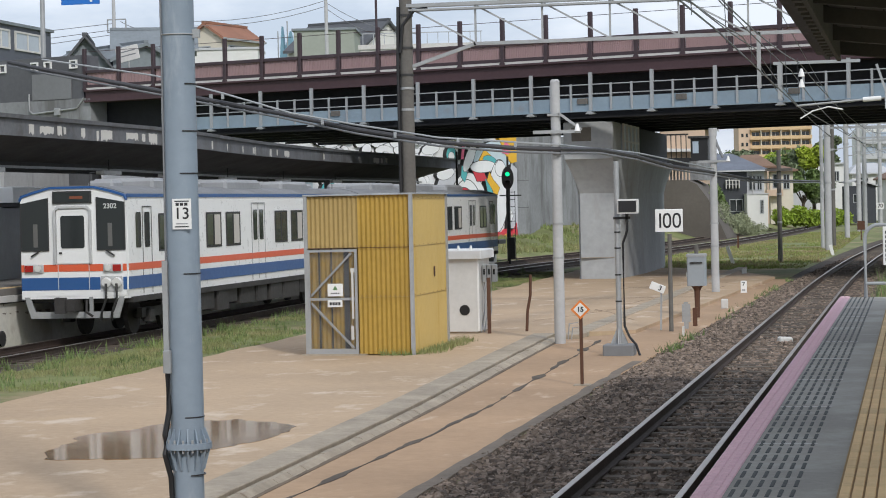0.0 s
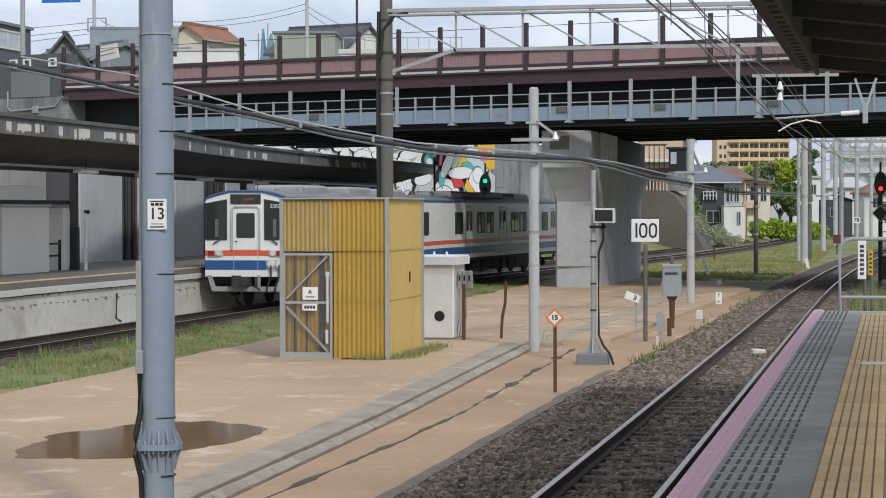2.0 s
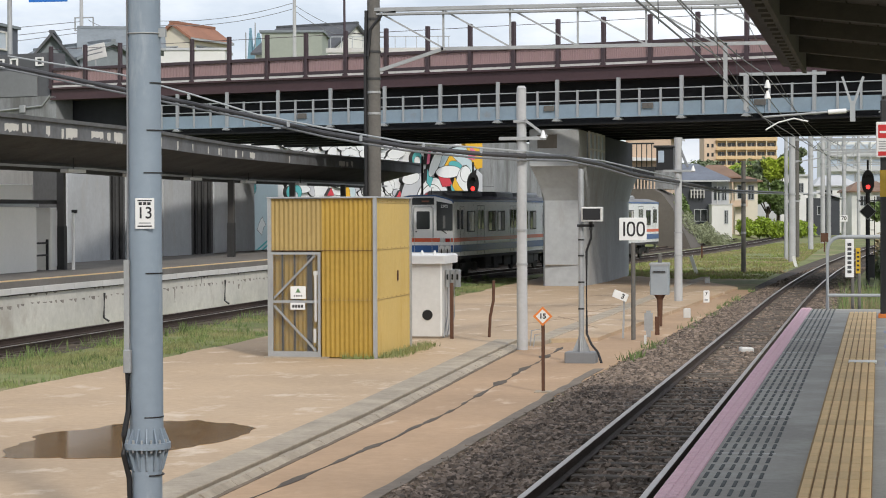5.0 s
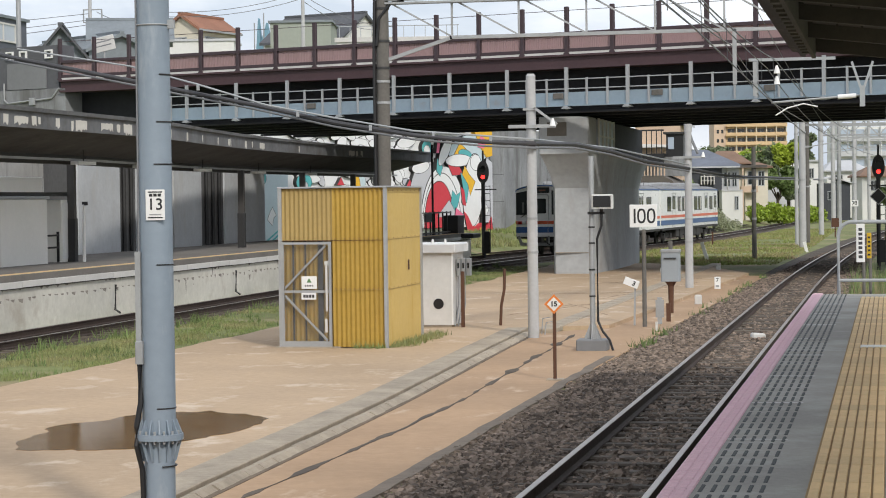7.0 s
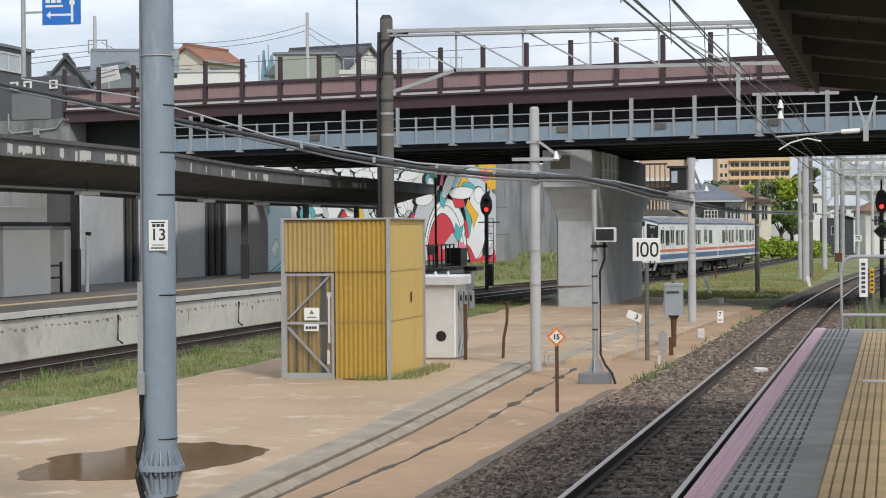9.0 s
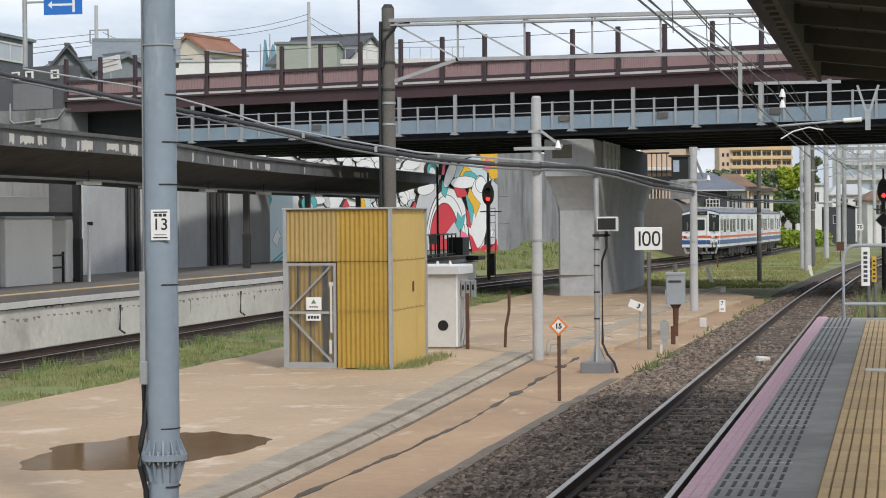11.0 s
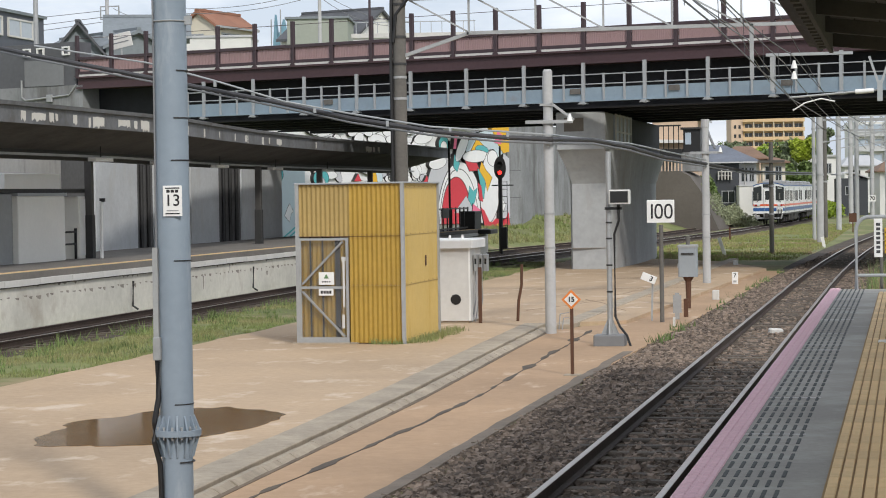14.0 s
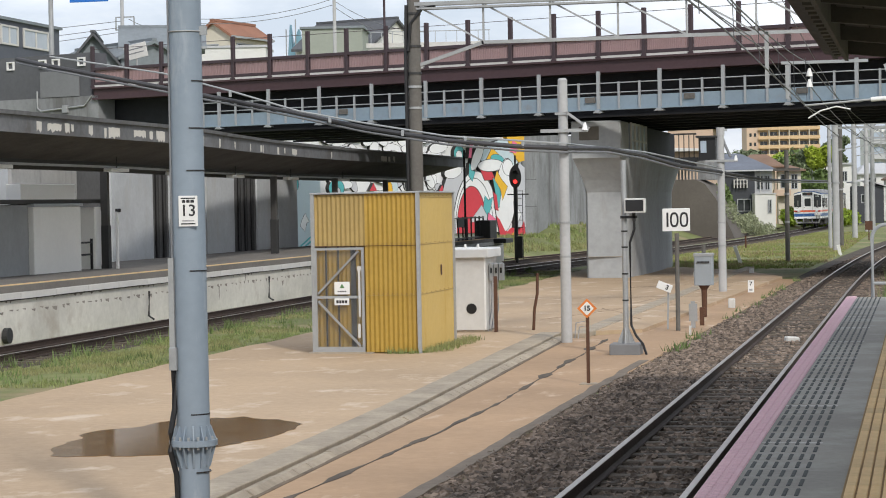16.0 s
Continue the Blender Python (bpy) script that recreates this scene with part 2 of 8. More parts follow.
BLUEGREY = mat("blue-grey painted steel", (0.25, 0.305, 0.36), 0.5, var=0.14, big=0.5, fine=9, bump=0.05, stain=(0.34, 0.38, 0.42), stain_at=(0.55, 0.75), stain_scale=(5, 5, 1.2))
STEEL_DARK = mat("dark steel", (0.035, 0.035, 0.035), 0.6, var=0.3, fine=10, bump=0.05)
BLACK = mat("black paint", (0.012, 0.012, 0.013), 0.5, var=0.2, fine=10, bump=0.02)
RUST = mat("rusted steel", (0.12, 0.055, 0.03), 0.85, var=0.35, fine=12, bump=0.2)
WHITE = mat("white paint", (0.78, 0.78, 0.76), 0.5, var=0.06, big=1, fine=10, bump=0.02)
WHITE_DIRTY = mat("dirty white concrete", (0.62, 0.61, 0.58), 0.75, var=0.15, big=0.8, fine=8, bump=0.1, stain=(0.42, 0.4, 0.36), stain_at=(0.58, 0.85), stain_scale=(1.5, 1.5, 0.5))
CREAM = mat("cream sign board", (0.80, 0.79, 0.74), 0.5, var=0.08, fine=10, bump=0.02)
ORANGE = mat("orange sign paint", (0.75, 0.22, 0.04), 0.5, var=0.1, fine=10, bump=0.02)
BROWN = mat("maroon bridge paint", (0.055, 0.035, 0.042), 0.6, var=0.2, big=0.4, fine=6, bump=0.05)
BROWN_GIRDER = mat("dark maroon girder paint", (0.072, 0.038, 0.043), 0.65, var=0.25, big=0.3, fine=6, bump=0.05)
BROWN_PANEL = mat("dusty rose parapet panel", (0.36, 0.245, 0.245), 0.65, var=0.12, big=0.4, fine=8, bump=0.05)
WALKWAY = mat("light blue steel", (0.25, 0.325, 0.385), 0.55, var=0.15, big=0.6, fine=8, bump=0.05, stain=(0.22, 0.22, 0.22), stain_at=(0.6, 0.8))
WALKPOST = mat("grey steel post", (0.36, 0.38, 0.39), 0.55, var=0.15, big=0.6, fine=8, bump=0.05)
# Near-black blue-grey: the shade under the deck is put into the colour
SOFFIT = mat("shade-dark underside", (0.024, 0.026, 0.032), 0.8, var=0.3, big=0.4, fine=5, bump=0.1)
CANOPY = mat("dark canopy roof", (0.055, 0.053, 0.052), 0.8, var=0.3, big=0.4, fine=6, bump=0.15, stain=(0.11, 0.10, 0.09))
CANOPY_FASCIA = mat("weathered canopy fascia", (0.175, 0.18, 0.19), 0.8, var=0.35, big=0.7, fine=7, bump=0.15, stain=(0.09, 0.085, 0.08), stain_at=(0.5, 0.7))
PATCH = mat("bare plaster patch", (0.62, 0.60, 0.55), 0.8, var=0.15, fine=10)
WOODROOF = mat("old brown roof boards", (0.075, 0.066, 0.048), 0.8, var=0.3, big=0.8, fine=10, bump=0.2)
GLASS_DARK = glass("dark window glass", (0.02, 0.025, 0.025), 0.05)
CABLE = mat("black cable", (0.06, 0.06, 0.065), 0.6, var=0.2, fine=10)
CABLE_GREY = mat("grey cable", (0.20, 0.21, 0.22), 0.6, var=0.2, fine=10)
INK = mat("black sign ink", (0.02, 0.02, 0.022), 0.6, var=0.1, fine=10, bump=0)

# ================= ground, yard, tracks, platforms =================
def grid_sheet(xs, ys, zf):
    m = M()
    nx = len(xs)
    m.v = [(x, y, zf(x, y)) for y in ys for x in xs]
    m.f = [(j * nx + i, j * nx + i + 1, (j + 1) * nx + i + 1, (j + 1) * nx + i) for j in range(len(ys) - 1) for i in range(nx - 1)]
    return m


KY = [0, 40, 70, 84, 92.4, 104, 121, 145, 170, 210, 260, 380, 500]
KX = [-17.74, -17.74, -17.74, -17.42, -16.94, -15.9, -13.98, -12.08, -10.88, -9.83, -9.03, -7.5, -5.9]


def track_x(y):
    """The centre line of the left-hand track, a smooth curve through its turning points."""
    i = max(0, min(len(KY) - 2, sum(1 for k in KY if k < y) - 1))

    def slope(j):
        if j == 0:
            return 0.0
        if j == len(KY) - 1:
            return (KX[-1] - KX[-2]) / (KY[-1] - KY[-2])
        return ((KX[j] - KX[j - 1]) / (KY[j] - KY[j - 1]) + (KX[j + 1] - KX[j]) / (KY[j + 1] - KY[j])) / 2

    h = KY[i + 1] - KY[i]
    u = (y - KY[i]) / h
    return (2 * u**3 - 3 * u * u + 1) * KX[i] + (u**3 - 2 * u * u + u) * h * slope(i) + (-2 * u**3 + 3 * u * u) * KX[i + 1] + (u**3 - u * u) * h * slope(i + 1)


def right_x(y):
    """The centre line of the right-hand track."""
    return -2.74 + (0.0003 * (y - 62) ** 2 if y > 62 else 0.0)


def bank(x, y):
    """Height of the open ground: a low bank beside the far wall, flat elsewhere."""
    z = -0.10
    if y > 88:
        lim = -22.5 + 0.07 * (y - 88)
        z += max(0.0, min(1.0, (lim - x + 1.5) / 3.0)) * 0.95
    if y > 130:
        z += max(0.0, min(1.0, (track_x(min(y, 480)) - 7 - x) / 8.0)) * 2.2
    return z


ys_g = [-60, 0, 20, 40, 60, 80] + [84 + 4 * i for i in range(40)] + [260, 320, 420, 700, 1500, 4000]
xs_g = [-3000, -800, -200, -90, -60, -45] + [-40 + 1.5 * i for i in range(25)] + [0, 4, 10, 20, 40, 90, 200, 800, 3000]
structure("ground", grid_sheet(xs_g, ys_g, bank), EARTH, "uneven earth and weeds reaching to the distance", "ground")

def kerb_x(y):
    """The gutter-side edge of the kerb, which swings away from the track."""
    return float(np.interp(y, (10, 20, 26, 30, 34.5, 41, 45.5, 48), (-6.6, -6.72, -6.86, -6.97, -7.16, -7.45, -7.62, -7.7)))


def foot_x(y):
    """The foot of the lower kerb course."""
    return kerb_x(y) + float(np.interp(y, (10, 22, 32, 44), (0.16, 0.19, 0.22, 0.24)))


# concrete yard between the tracks, with an uneven grass-side edge
edge = []
for i in range(90):
    y = 10 + i * 0.92
    edge.append((-13.45 + 0.16 * noise.noise(Vector((y * 0.5, 3.1, 0))) + 0.10 * noise.noise(Vector((y * 1.9, 8.0, 0))) - (0.02 * (y - 70) if y > 70 else 0), y))
far = [(-12.4, 91.5), (-9.9, 92.5), (-7.2, 88.0), (-5.0, 80.0)]
right = [(-5.0, 80.0), (-6.05, 48.0)] + [(kerb_x(y) - 0.2, y) for y in (47.0, 45, 42, 39, 36, 33, 30, 27, 24, 21, 18, 14, 10)]
m = M()
m.prism(edge + far + right[1:], "z", -0.3, 0.0)
structure("pavement", m, CONCRETE_YARD, "tan weathered concrete yard with pale worn streaks", "pavement")
m = M()
m.prism([(kerb_x(y) - 0.2, y) for y in (8, 14, 20, 26, 30, 34, 38, 42, 46)] + [(-6.05, 48.05), (-5.02, 79.5), (-4.35, 79.0), (-4.5, 66.0), (-4.78, 45.0), (-4.92, 33.0), (-4.97, 8.0)], "z", -0.35, -0.075)
STRIP = mat("stained orange concrete", (0.46, 0.305, 0.18), 0.8, var=0.22, big=0.25, fine=7, bump=0.15, stain=(0.56, 0.43, 0.31), stain_at=(0.58, 0.7), stain_scale=(1.4, 0.5, 1))
structure("pavement_strip", m, STRIP, "lower strip of tan concrete beside the ballast", "pavement")
kerb = thing("kerb", pose(0, 0, 0), "rough grey concrete kerb stones along a shallow gutter", "kerb", kind="structure")
part("kerb_course", M().sweep([(kerb_x(y) + 0.015 * noise.noise(Vector((y * 2.1, 5, 1))), y, 0.006 * noise.noise(Vector((y * 1.3, 7, 1)))) for y in [10 + 0.3 * i for i in range(124)]], [(-0.47, -0.16), (-0.012, -0.16), (0.0, 0.004), (-0.015, 0.016), (-0.45, 0.012), (-0.47, 0.003)]), CONCRETE_KERB, kerb, "weathered upper kerb course")
for i in range(62):
    y = 10 + i * 0.58
    y1 = y + random.uniform(0.55, 0.575)
    zt = -0.018 + random.uniform(-0.006, 0.004)
    ring = []
    for yy in (y, y1):
        k, f = kerb_x(yy) + 0.035, foot_x(yy)
        e = random.uniform(-0.015, 0.012)
        ring.append([(k, yy, -0.16), (f + e, yy, -0.16), (f + e, yy, -0.072), (k + 0.45 * (f - k) + e, yy, zt), (k, yy, zt - 0.004)])
    m0 = M().add(ring[0] + ring[1], [(0, 1, 2, 3, 4), (9, 8, 7, 6, 5)] + [(j, (j + 1) % 5, 5 + (j + 1) % 5, 5 + j) for j in range(5)])
    part("kerb_stone", m0, CONCRETE_KERB, kerb)
# broken edge of an old gutter in the lower strip
m = M()
left, rgt = [], []
for i in range(150):
    y = 13 + i * 0.22
    x = float(np.interp(y, (13, 20, 25.8, 30.8, 37.3, 46), (-6.25, -6.17, -6.05, -6.0, -6.22, -6.5))) + 0.06 * noise.noise(Vector((y * 0.5, 0, 5)))
    w = 0.03 + 0.14 * max(-0.16, noise.noise(Vector((y * 0.9, 4, 1)))) + 0.035 * noise.noise(Vector((y * 5.0, 9, 1)))
    left.append((x - max(0.008, w), y))
    rgt.append((x + max(0.006, w * random.uniform(0.5, 1.0)), y))
for i in range(149):
    m.prism([left[i], rgt[i], rgt[i + 1], left[i + 1]], "z", -0.2, -0.0685)
structure("gutter_crack", m, mat("damp gutter dirt", (0.11, 0.085, 0.06), 0.8, var=0.4, fine=8), "dark broken joint in the concrete gutter", "gutter", kind="stuff")
# Dark strip painted along the kerb foot in place of its shadow
path_g = [(foot_x(y) + 0.03, y, 0) for y in range(10, 48, 2)]
structure("gutter", M().sweep(path_g, [(-0.06, -0.2), (0.03, -0.2), (0.03, -0.068), (-0.06, -0.068)]), mat("kerb foot shade", (0.20, 0.15, 0.10), 0.9, var=0.4, big=1.5, fine=8), "dark line painted as shade at the foot of the kerb", "gutter")
rg = random.Random(17)
cracks = M()
for x0, y0, dx, dy, L in ((-9.0, 52.0, 0.25, 1, 9), (-10.5, 63.5, 1, 0.2, 4.5), (-8.6, 56.0, 0.6, 1, 5), (-6.6, 52.0, -0.3, 1, 6), (-9.4, 71.0, 0.8, 1, 5), (-7.9, 60.0, 0.15, 1, 12)):
    n_, l_ = int(L / 0.25), math.hypot(dx, dy)
    pts = []
    for i in range(n_ + 1):
        q = i * 0.25
        pts.append((x0 + dx / l_ * q + 0.18 * noise.noise(Vector((q * 0.6, x0, y0))), y0 + dy / l_ * q + 0.12 * noise.noise(Vector((q * 0.7, y0, x0)))))
    for p, q in zip(pts, pts[1:]):
        w_ = rg.uniform(0.006, 0.022)
        cracks.prism([(p[0] - w_, p[1]), (p[0] + w_, p[1]), (q[0] + w_, q[1]), (q[0] - w_, q[1])], "z", -0.02, 0.0035)
structure("yard_cracks", cracks, mat("silted crack", (0.30, 0.215, 0.14), 0.9, var=0.3, fine=8), "fine silted cracks in the yard concrete", "cracks", kind="stuff")
m = M().sweep([(-5.05 + 0.08 * noise.noise(Vector((y * 0.9, 2, 2))), y, 0) for y in [10 + 0.4 * i for i in range(75)]], [(-0.02, -0.2), (0.16, -0.2), (0.16, -0.066), (-0.02, -0.07)])
structure("ballast_kerb", m, mat("damp dark concrete", (0.21, 0.17, 0.13), 0.85, var=0.3, big=1.2, fine=10, bump=0.2), "narrow dark damp concrete edge beside the ballast", "kerb")

# puddle on the yard
m = M()
pud = []
for k in range(72):
    a = 2 * math.pi * k / 72
    r = 1 + 0.16 * noise.noise(Vector((2 * math.cos(a), 2 * math.sin(a), 0.7))) + 0.09 * noise.noise(Vector((6 * math.cos(a), 6 * math.sin(a), 2.7))) + 0.05 * noise.noise(Vector((17 * math.cos(a), 17 * math.sin(a), 4.7)))
    px, py = 1.2 * r * math.cos(a), 2.3 * r * math.sin(a)
    pud.append((-9.07 + px + 0.04 * py, 25.85 + py))
m.prism(pud, "z", -0.01, 0.005)
structure("puddle", m, WATER, "shallow muddy rain puddle on the concrete", "puddle")


# ---- rails, sleepers, ballast ----
def rail_run(name, centre, side, y0, y1, head_mat, label, z=0.10, step=2.0):
    n = max(2, int((y1 - y0) / step))
    path = [(centre(y0 + (y1 - y0) * i / n), y0 + (y1 - y0) * i / n, z) for i in range(n + 1)]
    off = side * 0.566
    web = [(off - 0.065, -0.155), (off + 0.065, -0.155), (off + 0.062, -0.138), (off + 0.012, -0.118), (off + 0.012, -0.04), (off + 0.033, -0.028), (off + 0.033, -0.006), (off - 0.033, -0.006), (off - 0.033, -0.028), (off - 0.012, -0.04), (off - 0.012, -0.118), (off - 0.062, -0.138)]
    head = [(off - 0.033, -0.006), (off + 0.033, -0.006), (off + 0.031, 0.0), (off - 0.031, 0.0)]
    r = thing(name, pose(0, 0, 0), label, "rail", kind="structure")
    part("web", M().sweep(path, web), RAIL, r)
    part("head", M().sweep(path, head), head_mat, r)
    return r


for sd in (-1, 1):
    rail_run("rail", right_x, sd, 6, 330, RAIL_TOP, "steel running rail with a polished head")
    rail_run("rail", track_x, sd, 10, 420, RAIL_TOP, "rusty running rail with a shiny head")
    rail_run("rail", lambda y: track_x(y) - 3.8, sd, 94, 400, RAIL_TOP_RUST, "rusty running rail of the second track")

sl_mesh = M().cbox(-1.0, 1.0, -0.11, 0.11, -0.2, 0.0, 0.02).mesh("sleeper", SLEEPER)
track = thing("track_bed", pose(0, 0, 0), "weathered wooden sleepers under the rails in ballast", "track", kind="structure")
i, y = 0, 17.5
while y < 150:
    ob = part("sleeper", sl_mesh, None, track, at=pose(right_x(y) + random.uniform(-0.02, 0.02), y, -0.052 + random.uniform(-0.012, 0.008), 0, 0, random.uniform(-0.8, 0.8)))
    y += 0.6 + random.uniform(-0.03, 0.03)
m = M()
y = 24.0
while y < 170:
    for dx in ((0.0, -3.8) if y > 96 else (0.0,)):
        mt = pose(track_x(y) + dx, y, -0.055)
        m.box(-1.0, 1.0, -0.11, 0.11, -0.2, 0.0, mt)
    y += 0.62
structure("sleepers", m, SLEEPER, "old sleepers of the left-hand tracks", "sleepers", kind="stuff")

path_r = [(right_x(y), y, 0) for y in range(4, 330, 4)]
structure("ballast_bed", M().sweep(path_r, [(-2.35, -0.13), (-1.6, -0.075), (-0.5, -0.092), (0.5, -0.092), (1.3, -0.09), (1.56, -0.1), (1.56, -0.4), (-2.4, -0.4)]), BALLAST_BED, "brown crushed stone bed of the platform track", "ballast")
path_l = [(track_x(y), y, 0) for y in range(10, 400, 4)]
structure("ballast_bed_left", M().sweep(path_l, [(-1.5, -0.13), (-1.0, -0.085), (1.0, -0.085), (1.7, -0.12), (1.7, -0.4), (-1.5, -0.4)]), BALLAST_BED, "brown stone bed of the left-hand track", "ballast")
path_f = [(track_x(y) - 3.8, y, 0) for y in range(92, 400, 4)]
structure("ballast_bed_far", M().sweep(path_f, [(-1.7, -0.13), (-1.0, -0.085), (1.0, -0.085), (1.7, -0.12), (1.7, -0.4), (-1.7, -0.4)]), BALLAST_BED, "brown stone bed of the second track", "ballast")


def stones(name, spots, size, material, label):
    """Many small angular stones in one mesh."""
    rng = np.random.default_rng(4)
    base = np.array([(-1, -0.8, -0.6), (1, -1, -0.5), (0.9, 1, -0.6), (-1, 0.9, -0.5), (-0.6, -0.7, 0.6), (0.7, -0.5, 0.75), (0.5, 0.7, 0.5), (-0.7, 0.5, 0.7)])
    faces = np.array([(0, 3, 2, 1), (4, 5, 6, 7), (0, 1, 5, 4), (1, 2, 6, 5), (2, 3, 7, 6), (3, 0, 4, 7)])
    n = len(spots)
    v = base[None] * (1 + rng.uniform(-0.35, 0.35, (n, 8, 3)))
    a, b = rng.uniform(0, 6.28, n), rng.uniform(-0.8, 0.8, n)
    ca, sa, cb, sb = np.cos(a), np.sin(a), np.cos(b), np.sin(b)
    x, y, z = v[..., 0], v[..., 1], v[..., 2]
    y, z = y * cb[:, None] - z * sb[:, None], y * sb[:, None] + z * cb[:, None]
    x, y = x * ca[:, None] - y * sa[:, None], x * sa[:, None] + y * ca[:, None]
    s = rng.uniform(size[0], size[1], n)[:, None, None]
    v = np.stack([x, y, z], 2) * s + np.array(spots)[:, None, :]
    f = (faces[None] + 8 * np.arange(n)[:, None, None]).reshape(-1, 4)
    me = bpy.data.meshes.new(name)
    me.from_pydata(v.reshape(-1, 3).tolist(), [], f.tolist())
    me.materials.append(material)
    return tagged(new(name, me), label, "ballast", kind="stuff")


rng = np.random.default_rng(7)
spots = []
for y0, y1, dens in ((17, 30, 420), (30, 45, 300), (45, 75, 170), (75, 110, 60)):
    n = int((y1 - y0) * 3.75 * dens)
    xs, ys = rng.uniform(-4.98, -1.25, n), rng.uniform(y0, y1, n)
    for x, y in zip(xs, ys):
        sx = right_x(y) + 2.74
        u = x + 2.74
        if abs(abs(u) - 0.566) < 0.09:
            continue
        if abs(u) < 0.5 and rng.random() < 0.62:
            continue
        lim = -4.97 + (0.05 if y < 33 else (y - 33) * 0.0145 + 0.05)
        if x < lim + 0.12 * noise.noise(Vector((y * 1.3, 1, 1))):
            continue
        z = -0.088 if abs(u) < 0.55 else (-0.085 if u > -1.6 else -0.085 - (-(u + 1.6)) * 0.055)
        spots.append((x + sx, y, z + rng.uniform(-0.012, 0.02)))
stones("ballast_stones", spots, (0.020, 0.052), BALLAST, "loose angular brown ballast stones beside the rails")
st = part("stone_block", M().cbox(-0.14, 0.14, -0.1, 0.1, 0, 0.12, 0.03), WHITE_DIRTY, at=pose(-2.62, 44.6, -0.09, 0, 4, 20))
tagged(st, "pale broken concrete lump lying between the rails", "stone")

# ---- near platform ----
Y_END = 34.7
m = M()
m.prism([(-1.19, 1.25), (-1.19, 1.05), (-1.02, 1.05), (-1.02, -0.4), (6.5, -0.4), (6.5, 1.25)], "y", -4, Y_END)
structure("platform", m, ASPHALT, "dark grey asphalt station platform", "platform")
pink = thing("platform_edge", pose(0, 0, 0), "faded pink slip-resistant platform edge blocks", "platform edge", kind="structure")
pk = M().cbox(-0.08, 0.08, 0.004, 0.396, -0.02, 0.012, 0.006)
for r in range(4):
    for c in range(2):
        x0, y0 = -0.055 + c * 0.06, 0.03 + r * 0.095
        pk.cbox(x0, x0 + 0.045, y0, y0 + 0.075, 0.011, 0.018, 0.006)
pk = pk.mesh("edge_block", PINK)
grate = M()
for c in range(6):
    grate.cbox(-1.003 + c * 0.064, -0.972 + c * 0.064, 0.05, 0.33, -0.004, 0.0045, 0.008)
grate = grate.mesh("slip_groove", GRATE)
tb = M()
for c in range(6):
    x0 = -0.187 + c * 0.0655
    tb.cbox(x0, x0 + 0.054, 0.002, 0.398, -0.005, 0.014, 0.005)
tb = tb.mesh("tactile_block", TACTILE)
strip = thing("tactile_paving", pose(0, 0, 0), "yellow ribbed tactile paving strip along the platform", "tactile paving", kind="structure")
for i in range(60):
    y = 10.7 + i * 0.4
    part("edge_block", pk, None, pink, at=pose(-1.105, y, 1.25))
    part("slip_groove", grate, None, pink, at=pose(0, y, 1.25))
    if y < 33.2:
        part("tactile_block", tb, None, strip, at=pose(-0.235, y, 1.25))
joints = M()
for y in (14.05, 16.55, 19.0, 21.5, 24.0, 26.5, 29.0, 31.5):
    joints.box(-1.02, -0.64, y, y + 0.03, 1.24, 1.2542)
structure("paving_joints", joints, WHITE_DIRTY, "thin pale joints across the platform paving", "joint", kind="stuff")
m = M().box(-0.435, -0.035, 10.7, 33.3, 1.24, 1.2545)
structure("tactile_bed", m, TACTILE_GAP, "brown grout between tactile ribs", "tactile paving")

# ================= bridge, walls, far platform =================
BR = Matrix.Translation((-13.0, 79.06, 0)) @ Matrix.Rotation(radians(-19.58), 4, "Z")
SP = 1.82
bridge = thing("road_bridge", BR, "maroon steel road bridge over the railway with light blue inspection walkway", "bridge")
X0, X1 = -12.0 * SP, 13.0 * SP
part("deck", M().box(X0, X1, 0.35, 17.2, 7.45, 7.9), BROWN_GIRDER, bridge)
g = M().prism([(0.35, 7.42), (0.35, 7.93), (-0.12, 7.93), (-0.12, 7.86), (0.0, 7.86), (0.0, 7.5), (-0.12, 7.5), (-0.12, 7.42)], "x", X0, X1)
part("fascia_girder", g, BROWN_GIRDER, bridge)
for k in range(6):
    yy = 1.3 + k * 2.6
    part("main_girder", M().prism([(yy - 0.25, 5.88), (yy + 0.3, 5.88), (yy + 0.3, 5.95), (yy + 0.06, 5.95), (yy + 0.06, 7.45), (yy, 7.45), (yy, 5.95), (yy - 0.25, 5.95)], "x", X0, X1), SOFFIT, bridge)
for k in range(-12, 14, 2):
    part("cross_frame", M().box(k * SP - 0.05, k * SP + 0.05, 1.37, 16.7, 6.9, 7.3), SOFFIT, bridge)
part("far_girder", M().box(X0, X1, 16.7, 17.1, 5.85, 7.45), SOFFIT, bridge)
part("far_parapet", M().box(X0, X1, 16.9, 17.1, 7.9, 8.7), BROWN, bridge)
part("parapet_cap", M().cbox(X0, X1, -0.06, 0.14, 8.62, 8.74, 0.02), BROWN, bridge)
part("parapet_kerb", M().box(X0, X1, -0.04, 0.3, 7.93, 8.03), WHITE_DIRTY, bridge)
part("parapet_rail", M().box(X0, X1, -0.05, 0.02, 8.02, 8.14), BROWN, bridge)
part("top_wire", M().box(X0, X1, 0.03, 0.05, 9.5, 9.52), BROWN, bridge)
post = M().cbox(-0.075, 0.075, -0.08, 0.06, 7.9, 9.64, 0.012)
post.box(-0.1, 0.1, -0.1, 0.1, 7.93, 7.99)
post = post.mesh("parapet_post", BROWN)
poly = []
n = 22
